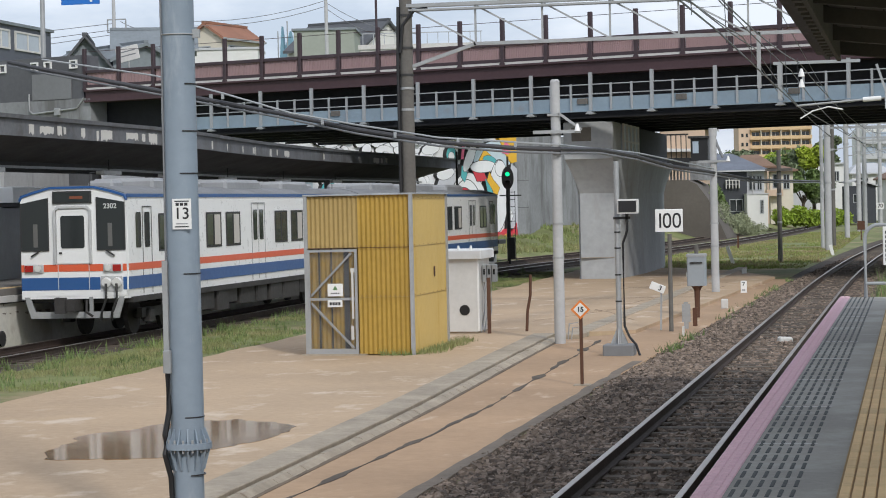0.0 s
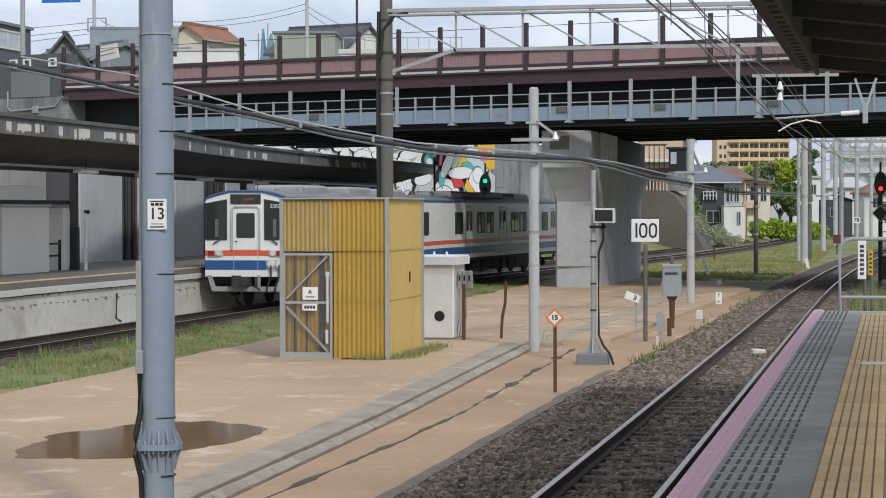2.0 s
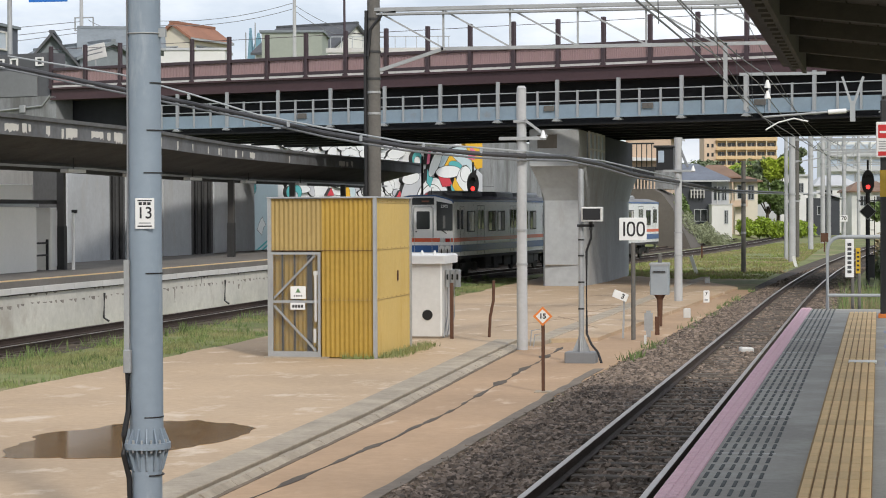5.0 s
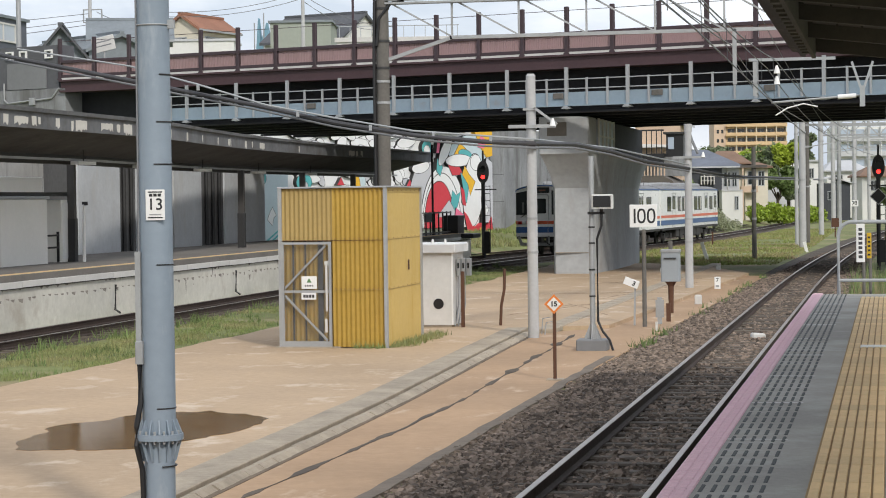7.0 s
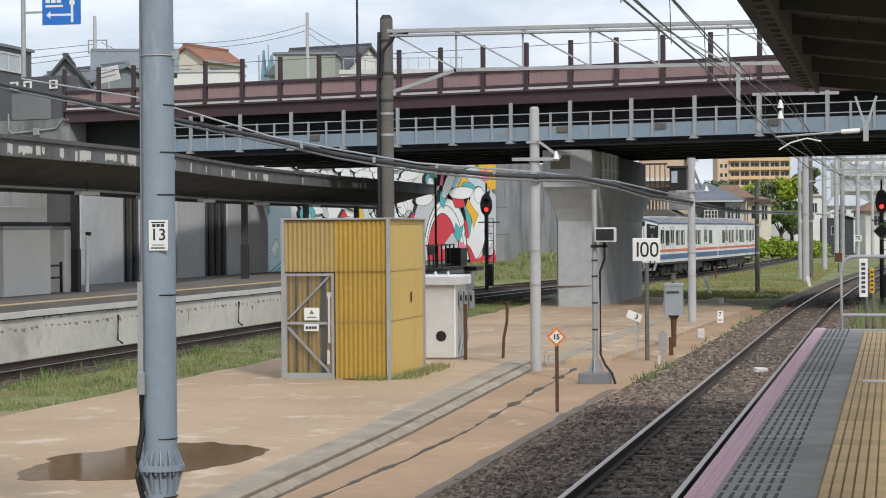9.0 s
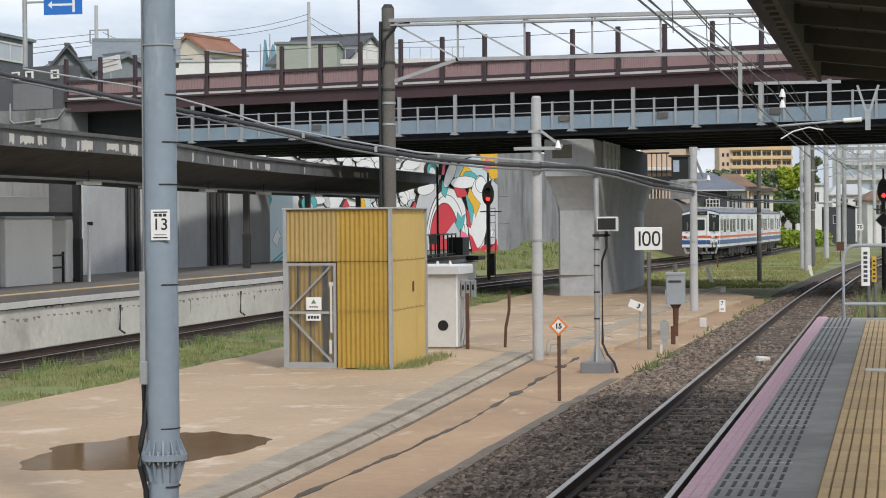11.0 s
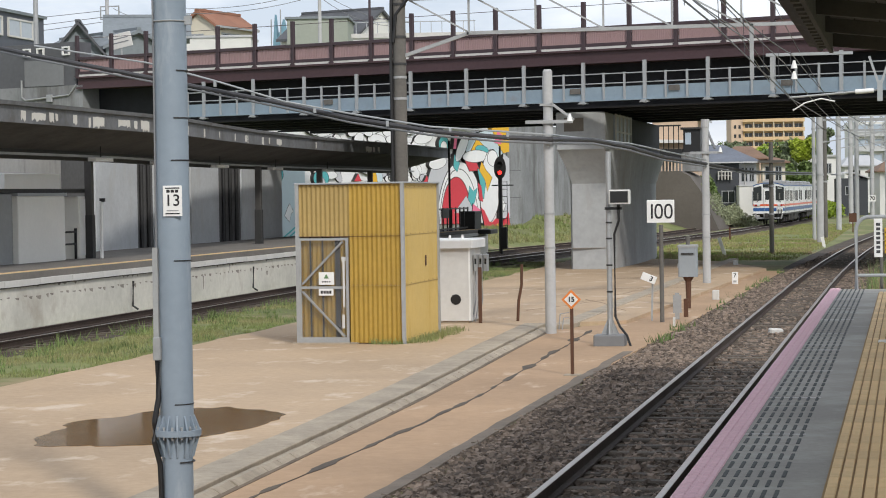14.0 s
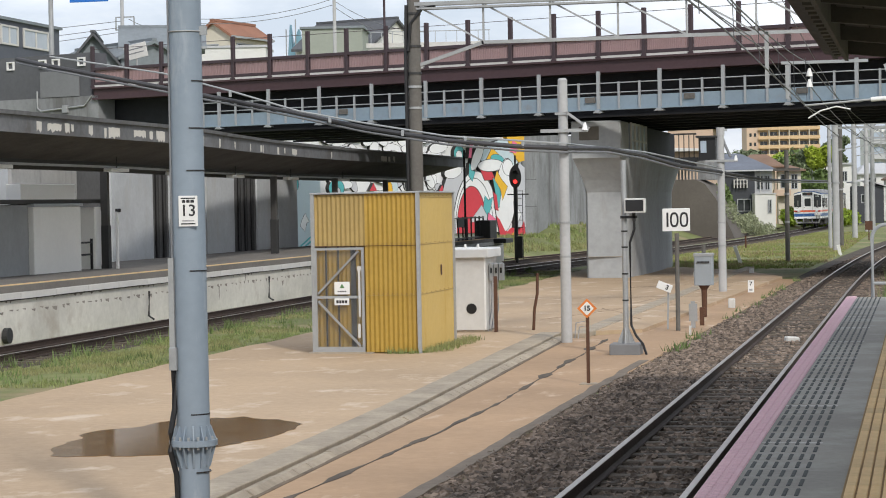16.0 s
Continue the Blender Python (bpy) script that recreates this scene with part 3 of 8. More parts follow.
for j in range(n):
    xx = -SP / 2 + 0.085 + (SP - 0.17) * j / n
    dx = (SP - 0.17) / n
    poly += [(xx, 0.03), (xx + dx * 0.5, 0.03), (xx + dx * 0.5, 0.012), (xx + dx, 0.012)]
panel = M().prism(poly + [(SP / 2 - 0.085, 0.05), (-SP / 2 + 0.085, 0.05)], "z", 8.12, 8.64)
panel = panel.mesh("parapet_panel", BROWN_PANEL)
for k in range(-12, 13):
    part("parapet_post", post, None, bridge, at=pose(k * SP, 0, 0))
    part("parapet_panel", panel, None, bridge, at=pose(k * SP + SP / 2, 0, 0))
# walkway hung under the near side
ws = 2.43
wx0, wx1 = -17.5, 24.0
part("walkway_beam", M().box(wx0, wx1, -0.3, -0.25, 6.1, 6.56).box(wx0, wx1, -0.4, -0.2, 6.06, 6.1), WALKWAY, bridge)
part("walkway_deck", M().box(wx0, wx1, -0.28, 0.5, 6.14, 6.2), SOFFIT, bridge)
for x in (-9.3, 1.4, 5.3, 9.5, 14.0):
    part("junction_case", M().cbox(x, x + 0.42, -0.36, -0.3, 6.34, 6.54, 0.02), POLE_DARK, bridge)
hr = M()
for z in (7.02, 6.68):
    hr.cyl((wx0, -0.33, z), (wx1, -0.33, z), 0.022, n=6)
part("walkway_handrail", hr, WALKPOST, bridge)
hang = M().box(-0.06, 0.06, -0.36, -0.27, 5.95, 7.45)
hang.prism([(-0.17, 5.97), (0.17, 5.97), (0.06, 6.07), (-0.06, 6.07)], "y", -0.45, -0.2)
hang = hang.mesh("hanger", WALKPOST)
stan = M().box(-0.035, 0.035, -0.36, -0.3, 6.1, 7.06).mesh("stanchion", WALKPOST)
k = wx0
while k < wx1:
    part("hanger", hang, None, bridge, at=pose(k, 0, 0))
    for d in (0.82, 1.64):
        part("stanchion", stan, None, bridge, at=pose(k + d, 0, 0))
    k += ws

# pier in the middle
SLATE_PANE = mat("pale blue panes", (0.40, 0.47, 0.55), 0.4, var=0.15, fine=4)
pier = thing("bridge_pier", pose(-11.2, 86, 0), "grey concrete bridge pier with rounded end and flared head", "bridge pier")
foot = [(-0.9, -5.5), (0.45, -5.62), (0.58, -5.3), (0.7, -3.0), (0.8, 0.0), (0.78, 4.0), (0.62, 8.0), (0.36, 11.0), (-0.3, 12.4), (-1.05, 11.6), (-1.15, 5.0), (-1.0, -5.2)]
head = [(-1.3, -6.4), (0.47, -6.42), (0.64, -5.3), (0.86, -3.0), (1.02, 0.0), (1.12, 4.0), (1.04, 8.0), (0.8, 11.2), (0.0, 12.9), (-1.35, 12.0), (-1.5, 5.0), (-1.36, -5.4)]
m = M()
nv = len(foot)
zs = [(-0.3, 0), (0.78, 0), (3.15, 0), (3.6, 0.28), (4.0, 0.62), (4.4, 1)]
for z, k in zs:
    m.v += [(p[0] + (q[0] - p[0]) * k, p[1] + (q[1] - p[1]) * k, z) for p, q in zip(foot, head)]
for r in range(len(zs) - 1):
    m.f += [(r * nv + i, r * nv + (i + 1) % nv, (r + 1) * nv + (i + 1) % nv, (r + 1) * nv + i) for i in range(nv)]
m.f += [tuple(range(nv)), tuple((len(zs) - 1) * nv + i for i in range(nv))]
part("shaft", m, CONCRETE_PIER, pier)
part("bearing_block", M().cbox(-1.32, 0.5, -6.45, -4.2, 4.4, 5.75, 0.04), CONCRETE_PIER, pier)
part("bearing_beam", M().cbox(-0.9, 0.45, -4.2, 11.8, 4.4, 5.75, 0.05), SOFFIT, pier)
part("bearing_screen", M().box(0.48, 0.54, -4.1, 0.6, 4.42, 5.7), SLATE_PANE, pier, "pale glazed screen beside the bearing")
# Bars are coloured whiter to show the light they catch
for i in range(5):
    part("screen_bar", M().box(0.54, 0.6, -4.15 + i * 1.15, -4.0 + i * 1.15, 4.42, 5.75), WHITE_DIRTY, pier)
for z in (4.42, 5.05, 5.66):
    part("screen_bar", M().box(0.54, 0.59, -4.0, 0.45, z, z + 0.07), WHITE_DIRTY, pier)
RECESS_BROWN = mat("brown-grey recess concrete", (0.17, 0.15, 0.125), 0.9, var=0.3, big=1, fine=6)
part("bearing_recess", M().box(-1.02, -0.3, -6.456, -6.3, 5.05, 5.55), RECESS_BROWN, pier)
part("lift_joint", M().box(-0.905, 0.45, -5.63, -5.4, 0.775, 0.79), CONCRETE_KERB, pier)

# retaining wall behind the far platform, the painted stretch beyond, and the raised land behind it
structure("retaining_wall", M().box(-25.6, -25.0, 20, 86.5, -0.5, 4.92), CONCRETE_WALL, "stained grey concrete wall behind the far platform", "wall")
m = M().sweep([(-31.0, 103, 0), (-22.4, 129, 0), (-20.6, 150, 0)], [(-0.6, -0.5), (0, -0.5), (0, 7.0), (-0.6, 7.0)])
structure("abutment_wall", m, CONCRETE_WALL, "stained grey concrete retaining wall beyond the bridge", "wall")
m = M().prism([(-31.5, 103), (-22.95, 129), (-21.15, 150), (-30, 330), (-300, 330), (-300, 103)], "z", -0.5, 6.9)
structure("terrace", m, EARTH, "raised land behind the retaining wall", "ground")
panels = thing("wall_panels", pose(0, 0, 0), "pale grey facing panels on the wall behind the platform", "wall panel", kind="structure")
PANEL = mat("pale grey facing panel", (0.57, 0.595, 0.615), 0.7, var=0.2, big=0.4, fine=6, bump=0.05, stain=(0.46, 0.45, 0.42), stain_at=(0.55, 0.8), stain_scale=(1, 0.8, 0.2))
for y0, y1 in ((36, 44.5), (46, 52.5), (54, 58.4), (59.5, 62.5), (65.4, 69.2), (70.9, 74.6), (74.8, 78.0), (80.9, 83.0), (83.4, 86.4)):
    part("panel", M().box(-25.0, -24.9, y0, y1, 1.2, 4.9), PANEL, panels)
GAPM = mat("dark recess", (0.12, 0.12, 0.12), 0.8, var=0.3, fine=6)
for y0, y1 in ((44.5, 46), (52.5, 54), (62.5, 65.4), (69.2, 70.9), (78.0, 80.9)):
    part("recess", M().box(-25.0, -24.97, y0, y1, 1.2, 4.9), GAPM, panels)
for y in (78.6, 79.4, 80.2, 69.6, 70.3):
    part("pipe", M().cyl((-24.9, y, 1.2), (-24.9, y, 4.9), 0.07, n=8), STEEL_DARK, panels)

# far platform
m = M()
m.prism([(-19.35, 1.2), (-19.35, -0.4), (-25.0, -0.4), (-25.0, 1.2)], "y", 10, 102)
structure("platform_far", m, CONCRETE_EDGE, "pale stained concrete platform across the yard", "platform")
FAR_PAVE = mat("dark far paving", (0.20, 0.185, 0.165), 0.85, var=0.25, big=0.5, fine=12, bump=0.2)
structure("platform_far_floor", M().box(-24.9, -19.72, 10, 101.9, 1.19, 1.206), FAR_PAVE, "grey platform paving", "platform")
coping = thing("platform_far_coping", pose(0, 0, 0), "white concrete platform coping slabs", "platform edge", kind="structure")
cm = M().cbox(-0.13, 0.13, 0.006, 1.994, -0.14, 0.004, 0.01).mesh("coping_slab", WHITE_DIRTY)
for i in range(46):
    part("coping_slab", cm, None, coping, at=pose(-19.4, 9 + 2 * i, 1.06 + random.uniform(-0.006, 0.006)))
structure("platform_far_edge", M().box(-19.42, -19.29, 10, 101.8, 1.07, 1.214), FAR_PAVE, "dark worn paving along the far platform edge", "platform edge")
structure("platform_far_line", M().box(-19.72, -19.42, 10, 101.8, 1.19, 1.222), TACTILE, "yellow warning strip on the far platform", "tactile paving")
for y in (53.0, 63.5):
    p = tagged(part("downpipe", M().tube([(-19.22, y, 0.75), (-19.24, y, 0.12), (-19.1, y, 0.03)], 0.03), STEEL_DARK), "short dark drain pipe on the platform wall", "pipe")
p = thing("drain_outlet", pose(-19.3, 44.2, 0.16), "dark round drain mouth in the platform wall", "drain")
part("rim", M().cyl((-0.02, 0, 0), (0.1, 0, 0), 0.17, n=18), STEEL_DARK, p)
# This strip paints in the shade below the coping slabs
m = M().box(-19.35, -19.335, 10, 101.9, 0.89, 0.92)
structure("coping_shadow_gap", m, mat("coping shade", (0.10, 0.09, 0.08), 0.9, var=0.4, big=2, fine=6), "dark strip painted as shade under the platform coping", "joint")
drip = mat("dark drip stain", (0.33, 0.30, 0.26), 0.9, var=0.4, big=2, fine=8)
rg = random.Random(9)
drips = M()
for i in range(110):
    y = 40 + i * 0.42 + rg.uniform(-0.12, 0.12)
    h, w = rg.uniform(0.03, 0.1), rg.uniform(0.05, 0.15)
    z1 = 0.68 + rg.uniform(-0.02, 0.02)
    drips.prism([(y - w, z1), (y + w, z1), (y + w * 0.7, z1 - h), (y - w * 0.5, z1 - h * 0.6)], "x", -19.35, -19.3465)
for i in range(70):
    y = rg.uniform(38, 92)
    h = rg.uniform(0.02, 0.06) if rg.random() < 0.8 else rg.uniform(0.15, 0.4)
    z1 = rg.choice((0.89, 0.89, 0.89, rg.uniform(0.45, 0.65)))
    w = rg.uniform(0.02, 0.12)
    drips.prism([(y - w, z1), (y + w, z1), (y + w * 0.5, z1 - h * 0.7), (y, z1 - h), (y - w * 0.6, z1 - h * 0.6)], "x", -19.35, -19.347)
structure("drip_stains", drips, drip, "dark drip stains on the platform wall", "stains", kind="stuff")
canopy = thing("platform_canopy", pose(0, 0, 0), "long dark platform canopy with weathered fascia", "canopy")
def canopy_x(y):
    """The canopy's outer edge, which draws back from the track farther along."""
    return float(np.interp(y, (12, 55, 58, 63, 69, 76, 83, 90, 102), (-19.3, -19.25, -19.4, -20.1, -20.75, -21.2, -21.35, -21.15, -21.2)))


UNDER = mat("weathered brown canopy boards", (0.12, 0.112, 0.108), 0.85, var=0.35, big=0.5, fine=7, bump=0.15, stain=(0.05, 0.045, 0.04), stain_at=(0.5, 0.72), stain_scale=(1, 0.5, 1))
path_c = [(canopy_x(y), y, 0) for y in range(12, 103, 3)]
part("roof", M().sweep(path_c, [(-0.08, 4.62), (-0.08, 4.93), (-2.2, 4.62), (-2.6, 4.64), (-2.6, 4.2), (-2.2, 4.06)]), UNDER, canopy, "sloping boarded canopy roof")
part("fascia", M().sweep(path_c, [(-0.08, 4.55), (0, 4.55), (0, 4.93), (-0.08, 4.93)]), CANOPY_FASCIA, canopy)
part("gutter", M().sweep(path_c, [(-0.1, 4.93), (0.07, 4.93), (0.09, 5.02), (-0.1, 5.02)]), CANOPY_FASCIA, canopy)
part("valley_beam", M().sweep(path_c, [(-2.35, 3.86), (-2.05, 3.86), (-2.05, 4.1), (-2.35, 4.1)]), STEEL_DARK, canopy)
part("conduit", M().sweep(path_c, [(-1.72, 3.93), (-1.66, 3.93), (-1.66, 3.99), (-1.72, 3.99)]), GALV, canopy)
rg = random.Random(5)
y = 40.0
while y < 92:
    L = rg.uniform(0.10, 0.30) if rg.random() < 0.8 else rg.uniform(0.5, 1.2)
    if rg.random() < (0.85 if y < 54 else 0.4):
        n_ = max(3, int(L / 0.09))
        zt, zb = 4.68 + rg.uniform(-0.02, 0.02), 4.43 + rg.uniform(-0.01, 0.05)
        edge_t = [(y + L * i / n_, zt + rg.uniform(-0.015, 0.015)) for i in range(n_ + 1)]
        edge_b = [(y + L * i / n_ + rg.uniform(-0.015, 0.015), zb + rg.uniform(-0.03, 0.07)) for i in range(n_, -1, -1)]
        part("bare_patch", M().prism([(p[0] - y, p[1]) for p in edge_t + edge_b], "x", 0.0, 0.006), PATCH, canopy, "pale patch of flaked paint", at=pose(canopy_x(y), y, 0.14, 0, 0, math.degrees(math.atan2(canopy_x(y) - canopy_x(y + 0.5), 0.5))))
    y += L + (rg.uniform(0.1, 0.5) if rg.random() < 0.6 else rg.uniform(0.7, 2.0))
COLUMN = mat("brown-grey column paint", (0.075, 0.07, 0.065), 0.6, var=0.25, fine=8)
col = M().box(-0.1, 0.1, -0.09, 0.09, 1.2, 3.9).mesh("column", COLUMN)
for y in (24.9, 33.1, 41.4, 49.6, 57.8, 66.0, 74.1, 82.3, 90.5):
    part("column", col, None, canopy, at=pose(-22.2, y, 0))
    part("sleeve", M().box(-0.12, 0.12, -0.115, 0.115, 1.2, 2.4), STEEL_DARK, canopy, at=pose(-22.2, y, 0))
tube = M().cbox(-0.12, 0.12, -0.65, 0.65, -0.05, 0.05, 0.02).mesh("diffuser", WHITE)
for i, y in enumerate((47.5, 55.2, 62.0, 70.5, 78.5, 86.0)):
    f = thing("platform_light", pose(canopy_x(y) - 1.6, y, 3.88), "white strip light under the canopy", "lamp", group="strip lights under the canopy")
    part("diffuser", tube, None, f)
    part("stem", M().cyl((0, 0, 0.04), (0, 0, 0.36), 0.015, n=6), STEEL_DARK, f)
WALL_STAINED = mat("streaked pale wall", (0.42, 0.42, 0.41), 0.8, var=0.2, big=0.5, fine=6, stain=(0.16, 0.16, 0.15), stain_at=(0.5, 0.75), stain_scale=(1.2, 1.2, 0.2))
# booth and board on the platform
BOOTH_GREY = mat("grey booth side", (0.30, 0.31, 0.31), 0.7, var=0.15, big=0.6, fine=6)
b = thing("platform_booth", pose(-22.6, 56.1, 1.2), "pale cream cabinet booth on the far platform", "booth")
part("body", M().cbox(-0.35, 0.35, -3.2, 0.0, 0, 1.74, 0.02), CREAM, b)
part("top_trim", M().cbox(-0.37, 0.38, -3.25, 0.12, 1.74, 1.82, 0.015), WALKPOST, b)
part("side_panel", M().cbox(-0.35, 0.2, -7.0, -3.2, 0, 1.8, 0.02), BOOTH_GREY, b, "grey recessed side panel")
part("top_beam", M().box(-0.3, 0.25, -7.2, 1.9, 1.82, 1.93), STEEL_DARK, b)
part("header_panel", M().cbox(-0.1, 0.3, -3.9, -0.2, 1.93, 2.33, 0.015), WHITE, b, "blank white header panel")
part("back_panel", M().box(-0.6, -0.5, -2.6, 1.9, 1.93, 2.75), WALL_STAINED, b, "stained grey panel above the booth")
b = thing("platform_cabinet", pose(-22.6, 57.25, 1.2), "pale metal locker cabinet beside a column", "cabinet")
part("body", M().cbox(-0.3, 0.3, 0.0, 0.95, 0, 1.72, 0.02), CREAM, b)
part("door", M().box(0.3, 0.315, 0.08, 0.87, 0.1, 1.64), WHITE, b)
b = thing("white_post", pose(-21.75, 57.5, 1.2), "narrow white upright sign post beside the column", "sign")
part("board", M().cbox(-0.03, 0.03, -0.05, 0.07, 0.0, 1.58, 0.01), WHITE, b)
part("camera_arm", M().box(-0.03, 0.12, -0.03, 0.03, 1.56, 1.66), STEEL_DARK, b, "dark bracket on the post")
b = thing("hand_rail", pose(-22.35, 56.75, 1.2), "low black steel railing on the platform", "railing")
for z in (0.42, 0.75):
    part("bar", M().bar((0, -0.6, z), (0, 0.35, z), 0.05, 0.05), BLACK, b)
part("post", M().bar((0, 0.35, 0), (0, 0.35, 0.85), 0.06, 0.06), BLACK, b)
b = thing("platform_end_fence", pose(-19.8, 93.0, 1.2), "black steel fence at the far platform end", "fence")
for z in (0.12, 1.0):
    part("rail", M().bar((0, 0, z), (0, 6.5, z), 0.06, 0.06), BLACK, b)
for i in range(8):
    part("post", M().bar((0, i * 0.92, 0), (0, i * 0.92, 1.05), 0.06, 0.06), BLACK, b)
part("lamp_mast", M().cyl((0, 2.4, 0), (0, 2.4, 4.0), 0.05, n=8), BLACK, b)
part("sign_panel", M().cbox(-0.02, 0.04, 0.6, 2.0, 0.6, 1.0, 0.01), STEEL_DARK, b, "dark panel on the fence")
b = thing("black_box", pose(-19.8, 100.0, 1.2), "matt black equipment box on the platform end", "equipment box")
part("body", M().cbox(-0.35, 0.35, -0.7, 0.9, 0.0, 0.85, 0.03), BLACK, b)
part("base", M().cbox(-0.4, 1.1, -0.8, 1.0, -0.2, 0.0, 0.02), BLACK, b)

# painted wall: shapes laid flat on the white ground of the mural
MU = Matrix.Translation((-31.0, 103.0, 0)) @ Matrix.Rotation(math.atan2(26.0, 8.6), 4, "Z")
mural = thing("mural", MU, "large colourful abstract mural painted on the white wall", "mural")
C = {"white": (0.82, 0.83, 0.83), "grey": (0.56, 0.57, 0.60), "red": (0.62, 0.05, 0.07), "teal": (0.10, 0.44, 0.46), "yellow": (0.80, 0.46, 0.03), "pink": (0.85, 0.18, 0.32), "black": (0.03, 0.03, 0.03), "ice": (0.55, 0.66, 0.70)}
CM = {k: mat("mural paint " + k, v, 0.7, var=0.08, big=0.5, fine=5, bump=0.03) for k, v in C.items()}
LAYER = [0.006]


def blob(col, pts, line=0.12, name="painted_shape"):
    """A flat painted shape with a black outline; pts are (along the wall, height)."""
    cx, cz = sum(p[0] for p in pts) / len(pts), sum(p[1] for p in pts) / len(pts)
    LAYER[0] += 0.0012
    if line:
        big = []
        for p in pts:
            dx, dz = (p[0] - cx), (p[1] - cz)
            n_ = math.hypot(dx / 1.4, dz) or 1
            big.append((p[0] + dx / n_ * line * 0.5, p[1] + dz / n_ * line * 0.45))
        part("outline", M().prism(big, "y", -LAYER[0], -0.001), CM["black"], mural)
        LAYER[0] += 0.0012
    part(name, M().prism(pts, "y", -LAYER[0], -0.001), CM[col], mural)


def oval(cx, cz, rx, rz, a0=0, a1=360, n=26, tilt=0.0):
    out = []
    for i in range(n + (0 if a1 - a0 >= 360 else 1)):
        a = radians(a0 + (a1 - a0) * i / n)
        x, z = rx * math.cos(a), rz * math.sin(a)
        out.append((cx + x + tilt * z, cz + z))
    return out


part("ground_coat", M().box(0.3, 25.45, -0.005, 0.0, 0.4, 6.95), CM["white"], mural)
blob("ice", [(1.5, 0.5), (4.3, 0.5), (4.3, 4.3), (1.5, 4.3)], 0)
blob("teal", oval(1.75, 3.95, 0.62, 0.42), 0.05)
blob("white", [(2.45, 1.9), (2.85, 1.6), (3.0, 2.0), (3.2, 2.1), (2.9, 2.5), (2.7, 2.3)], 0.05)
for z in (0.0, 0.22):
    blob("teal", [(2.0, 0.5 + z), (2.2, 0.5 + z), (4.3, 1.5 + z), (4.3, 1.6 + z)], 0)
# pale line-work over the middle of the wall
rg = random.Random(21)
for i in range(74):
    s0 = 4.6 + 12.4 * rg.random()
    z0 = rg.choice((3.5, 3.9, 4.2, 5.5, 5.9, 6.3, 6.6)) + rg.uniform(-0.2, 0.2)
    blob(rg.choice(("white", "white", "white", "white", "white", "white", "grey", "ice")), oval(s0, z0, rg.uniform(0.3, 0.95), rg.uniform(0.2, 0.5), tilt=rg.uniform(-1.2, 1.2), n=14), 0.045)
blob("teal", oval(5.5, 3.75, 0.7, 0.42), 0.06)
blob("grey", oval(5.5, 3.55, 0.35, 0.25), 0.05)
blob("red", [(8.6, 3.6), (9.0, 4.0), (9.3, 3.6)], 0.04)
blob("yellow", [(10.3, 3.5), (10.5, 4.3), (10.8, 3.9), (10.9, 3.5)], 0.04)
blob("black", oval(12.6, 3.9, 0.5, 0.4), 0)
blob("red", [(13.0, 4.3), (13.6, 4.1), (13.9, 3.5), (13.5, 3.5)], 0.04)
blob("yellow", [(12.9, 4.4), (13.4, 4.45), (13.7, 4.0), (13.3, 4.15)], 0.04)
blob("red", [(15.6, 3.5), (16.0, 3.9), (16.3, 3.5)], 0.04)
# the large figures at the wall's end
blob("grey", oval(17.2, 3.6, 1.1, 1.4, tilt=0.4), 0.06)
blob("teal", oval(17.9, 5.65, 0.55, 0.42), 0.06)
blob("white", oval(17.9, 5.55, 0.33, 0.25), 0.05)
blob("white", oval(17.2, 4.6, 0.9, 0.35, tilt=0.8), 0.06)
blob("ice", oval(22.8, 5.6, 2.4, 0.9, tilt=0.6), 0.05)
blob("white", oval(19.7, 1.2, 2.6, 3.45, 0, 180), 0.1)
blob("white", oval(19.5, 1.2, 2.15, 3.05, 0, 180), 0.1)
blob("red", oval(19.2, 1.2, 1.7, 2.6, 0, 180), 0.1)
blob("grey", [(18.9, 1.8), (20.3, 2.75), (21.3, 1.8)], 0.06)
blob("teal", [(20.5, 2.6), (20.7, 3.3), (21.1, 3.0), (21.6, 3.2), (21.3, 2.5), (21.0, 2.1)], 0.06)
blob("teal", [(18.9, 4.4), (19.0, 5.1), (19.6, 4.6), (19.3, 4.1)], 0.06)
blob("white", oval(19.9, 5.5, 0.5, 0.8, tilt=0.7), 0.07)
blob("pink", [(18.9, 5.4), (19.1, 6.3), (19.4, 6.2), (19.2, 5.4)], 0.04)
blob("red", [(20.2, 4.75), (21.3, 4.9), (21.9, 4.2), (20.7, 4.15)], 0.06)
blob("yellow", [(20.9, 5.3), (21.6, 6.0), (22.4, 5.6), (21.9, 4.9), (21.3, 5.0)], 0.06)
blob("teal", oval(22.2, 5.35, 0.75, 0.28, tilt=-0.8), 0.05)
blob("white", oval(21.4, 5.0, 1.45, 0.34, tilt=0.6), 0.08)
blob("white", oval(23.1, 3.3, 1.2, 2.1, tilt=0.12), 0.1)
blob("white", oval(23.4, 4.9, 0.6, 0.45), 0.07)
blob("teal", [(21.6, 4.3), (22.2, 4.1), (22.5, 3.4), (22.3, 2.6), (21.7, 2.6), (21.9, 3.4)], 0.07)
blob("yellow", [(22.1, 4.7), (22.6, 4.2), (23.3, 3.8), (22.7, 3.0), (22.5, 3.6), (21.8, 4.2)], 0.07)
blob("red", [(21.6, 3.5), (22.0, 3.3), (22.2, 2.4), (21.8, 2.5)], 0.04)
blob("grey", [(24.2, 1.4), (25.4, 1.4), (25.4, 4.9), (24.7, 5.2), (24.4, 3.6)], 0.05)
blob("white", [(24.0, 2.9), (24.9, 2.2), (24.4, 1.6), (24.1, 2.0)], 0.06)
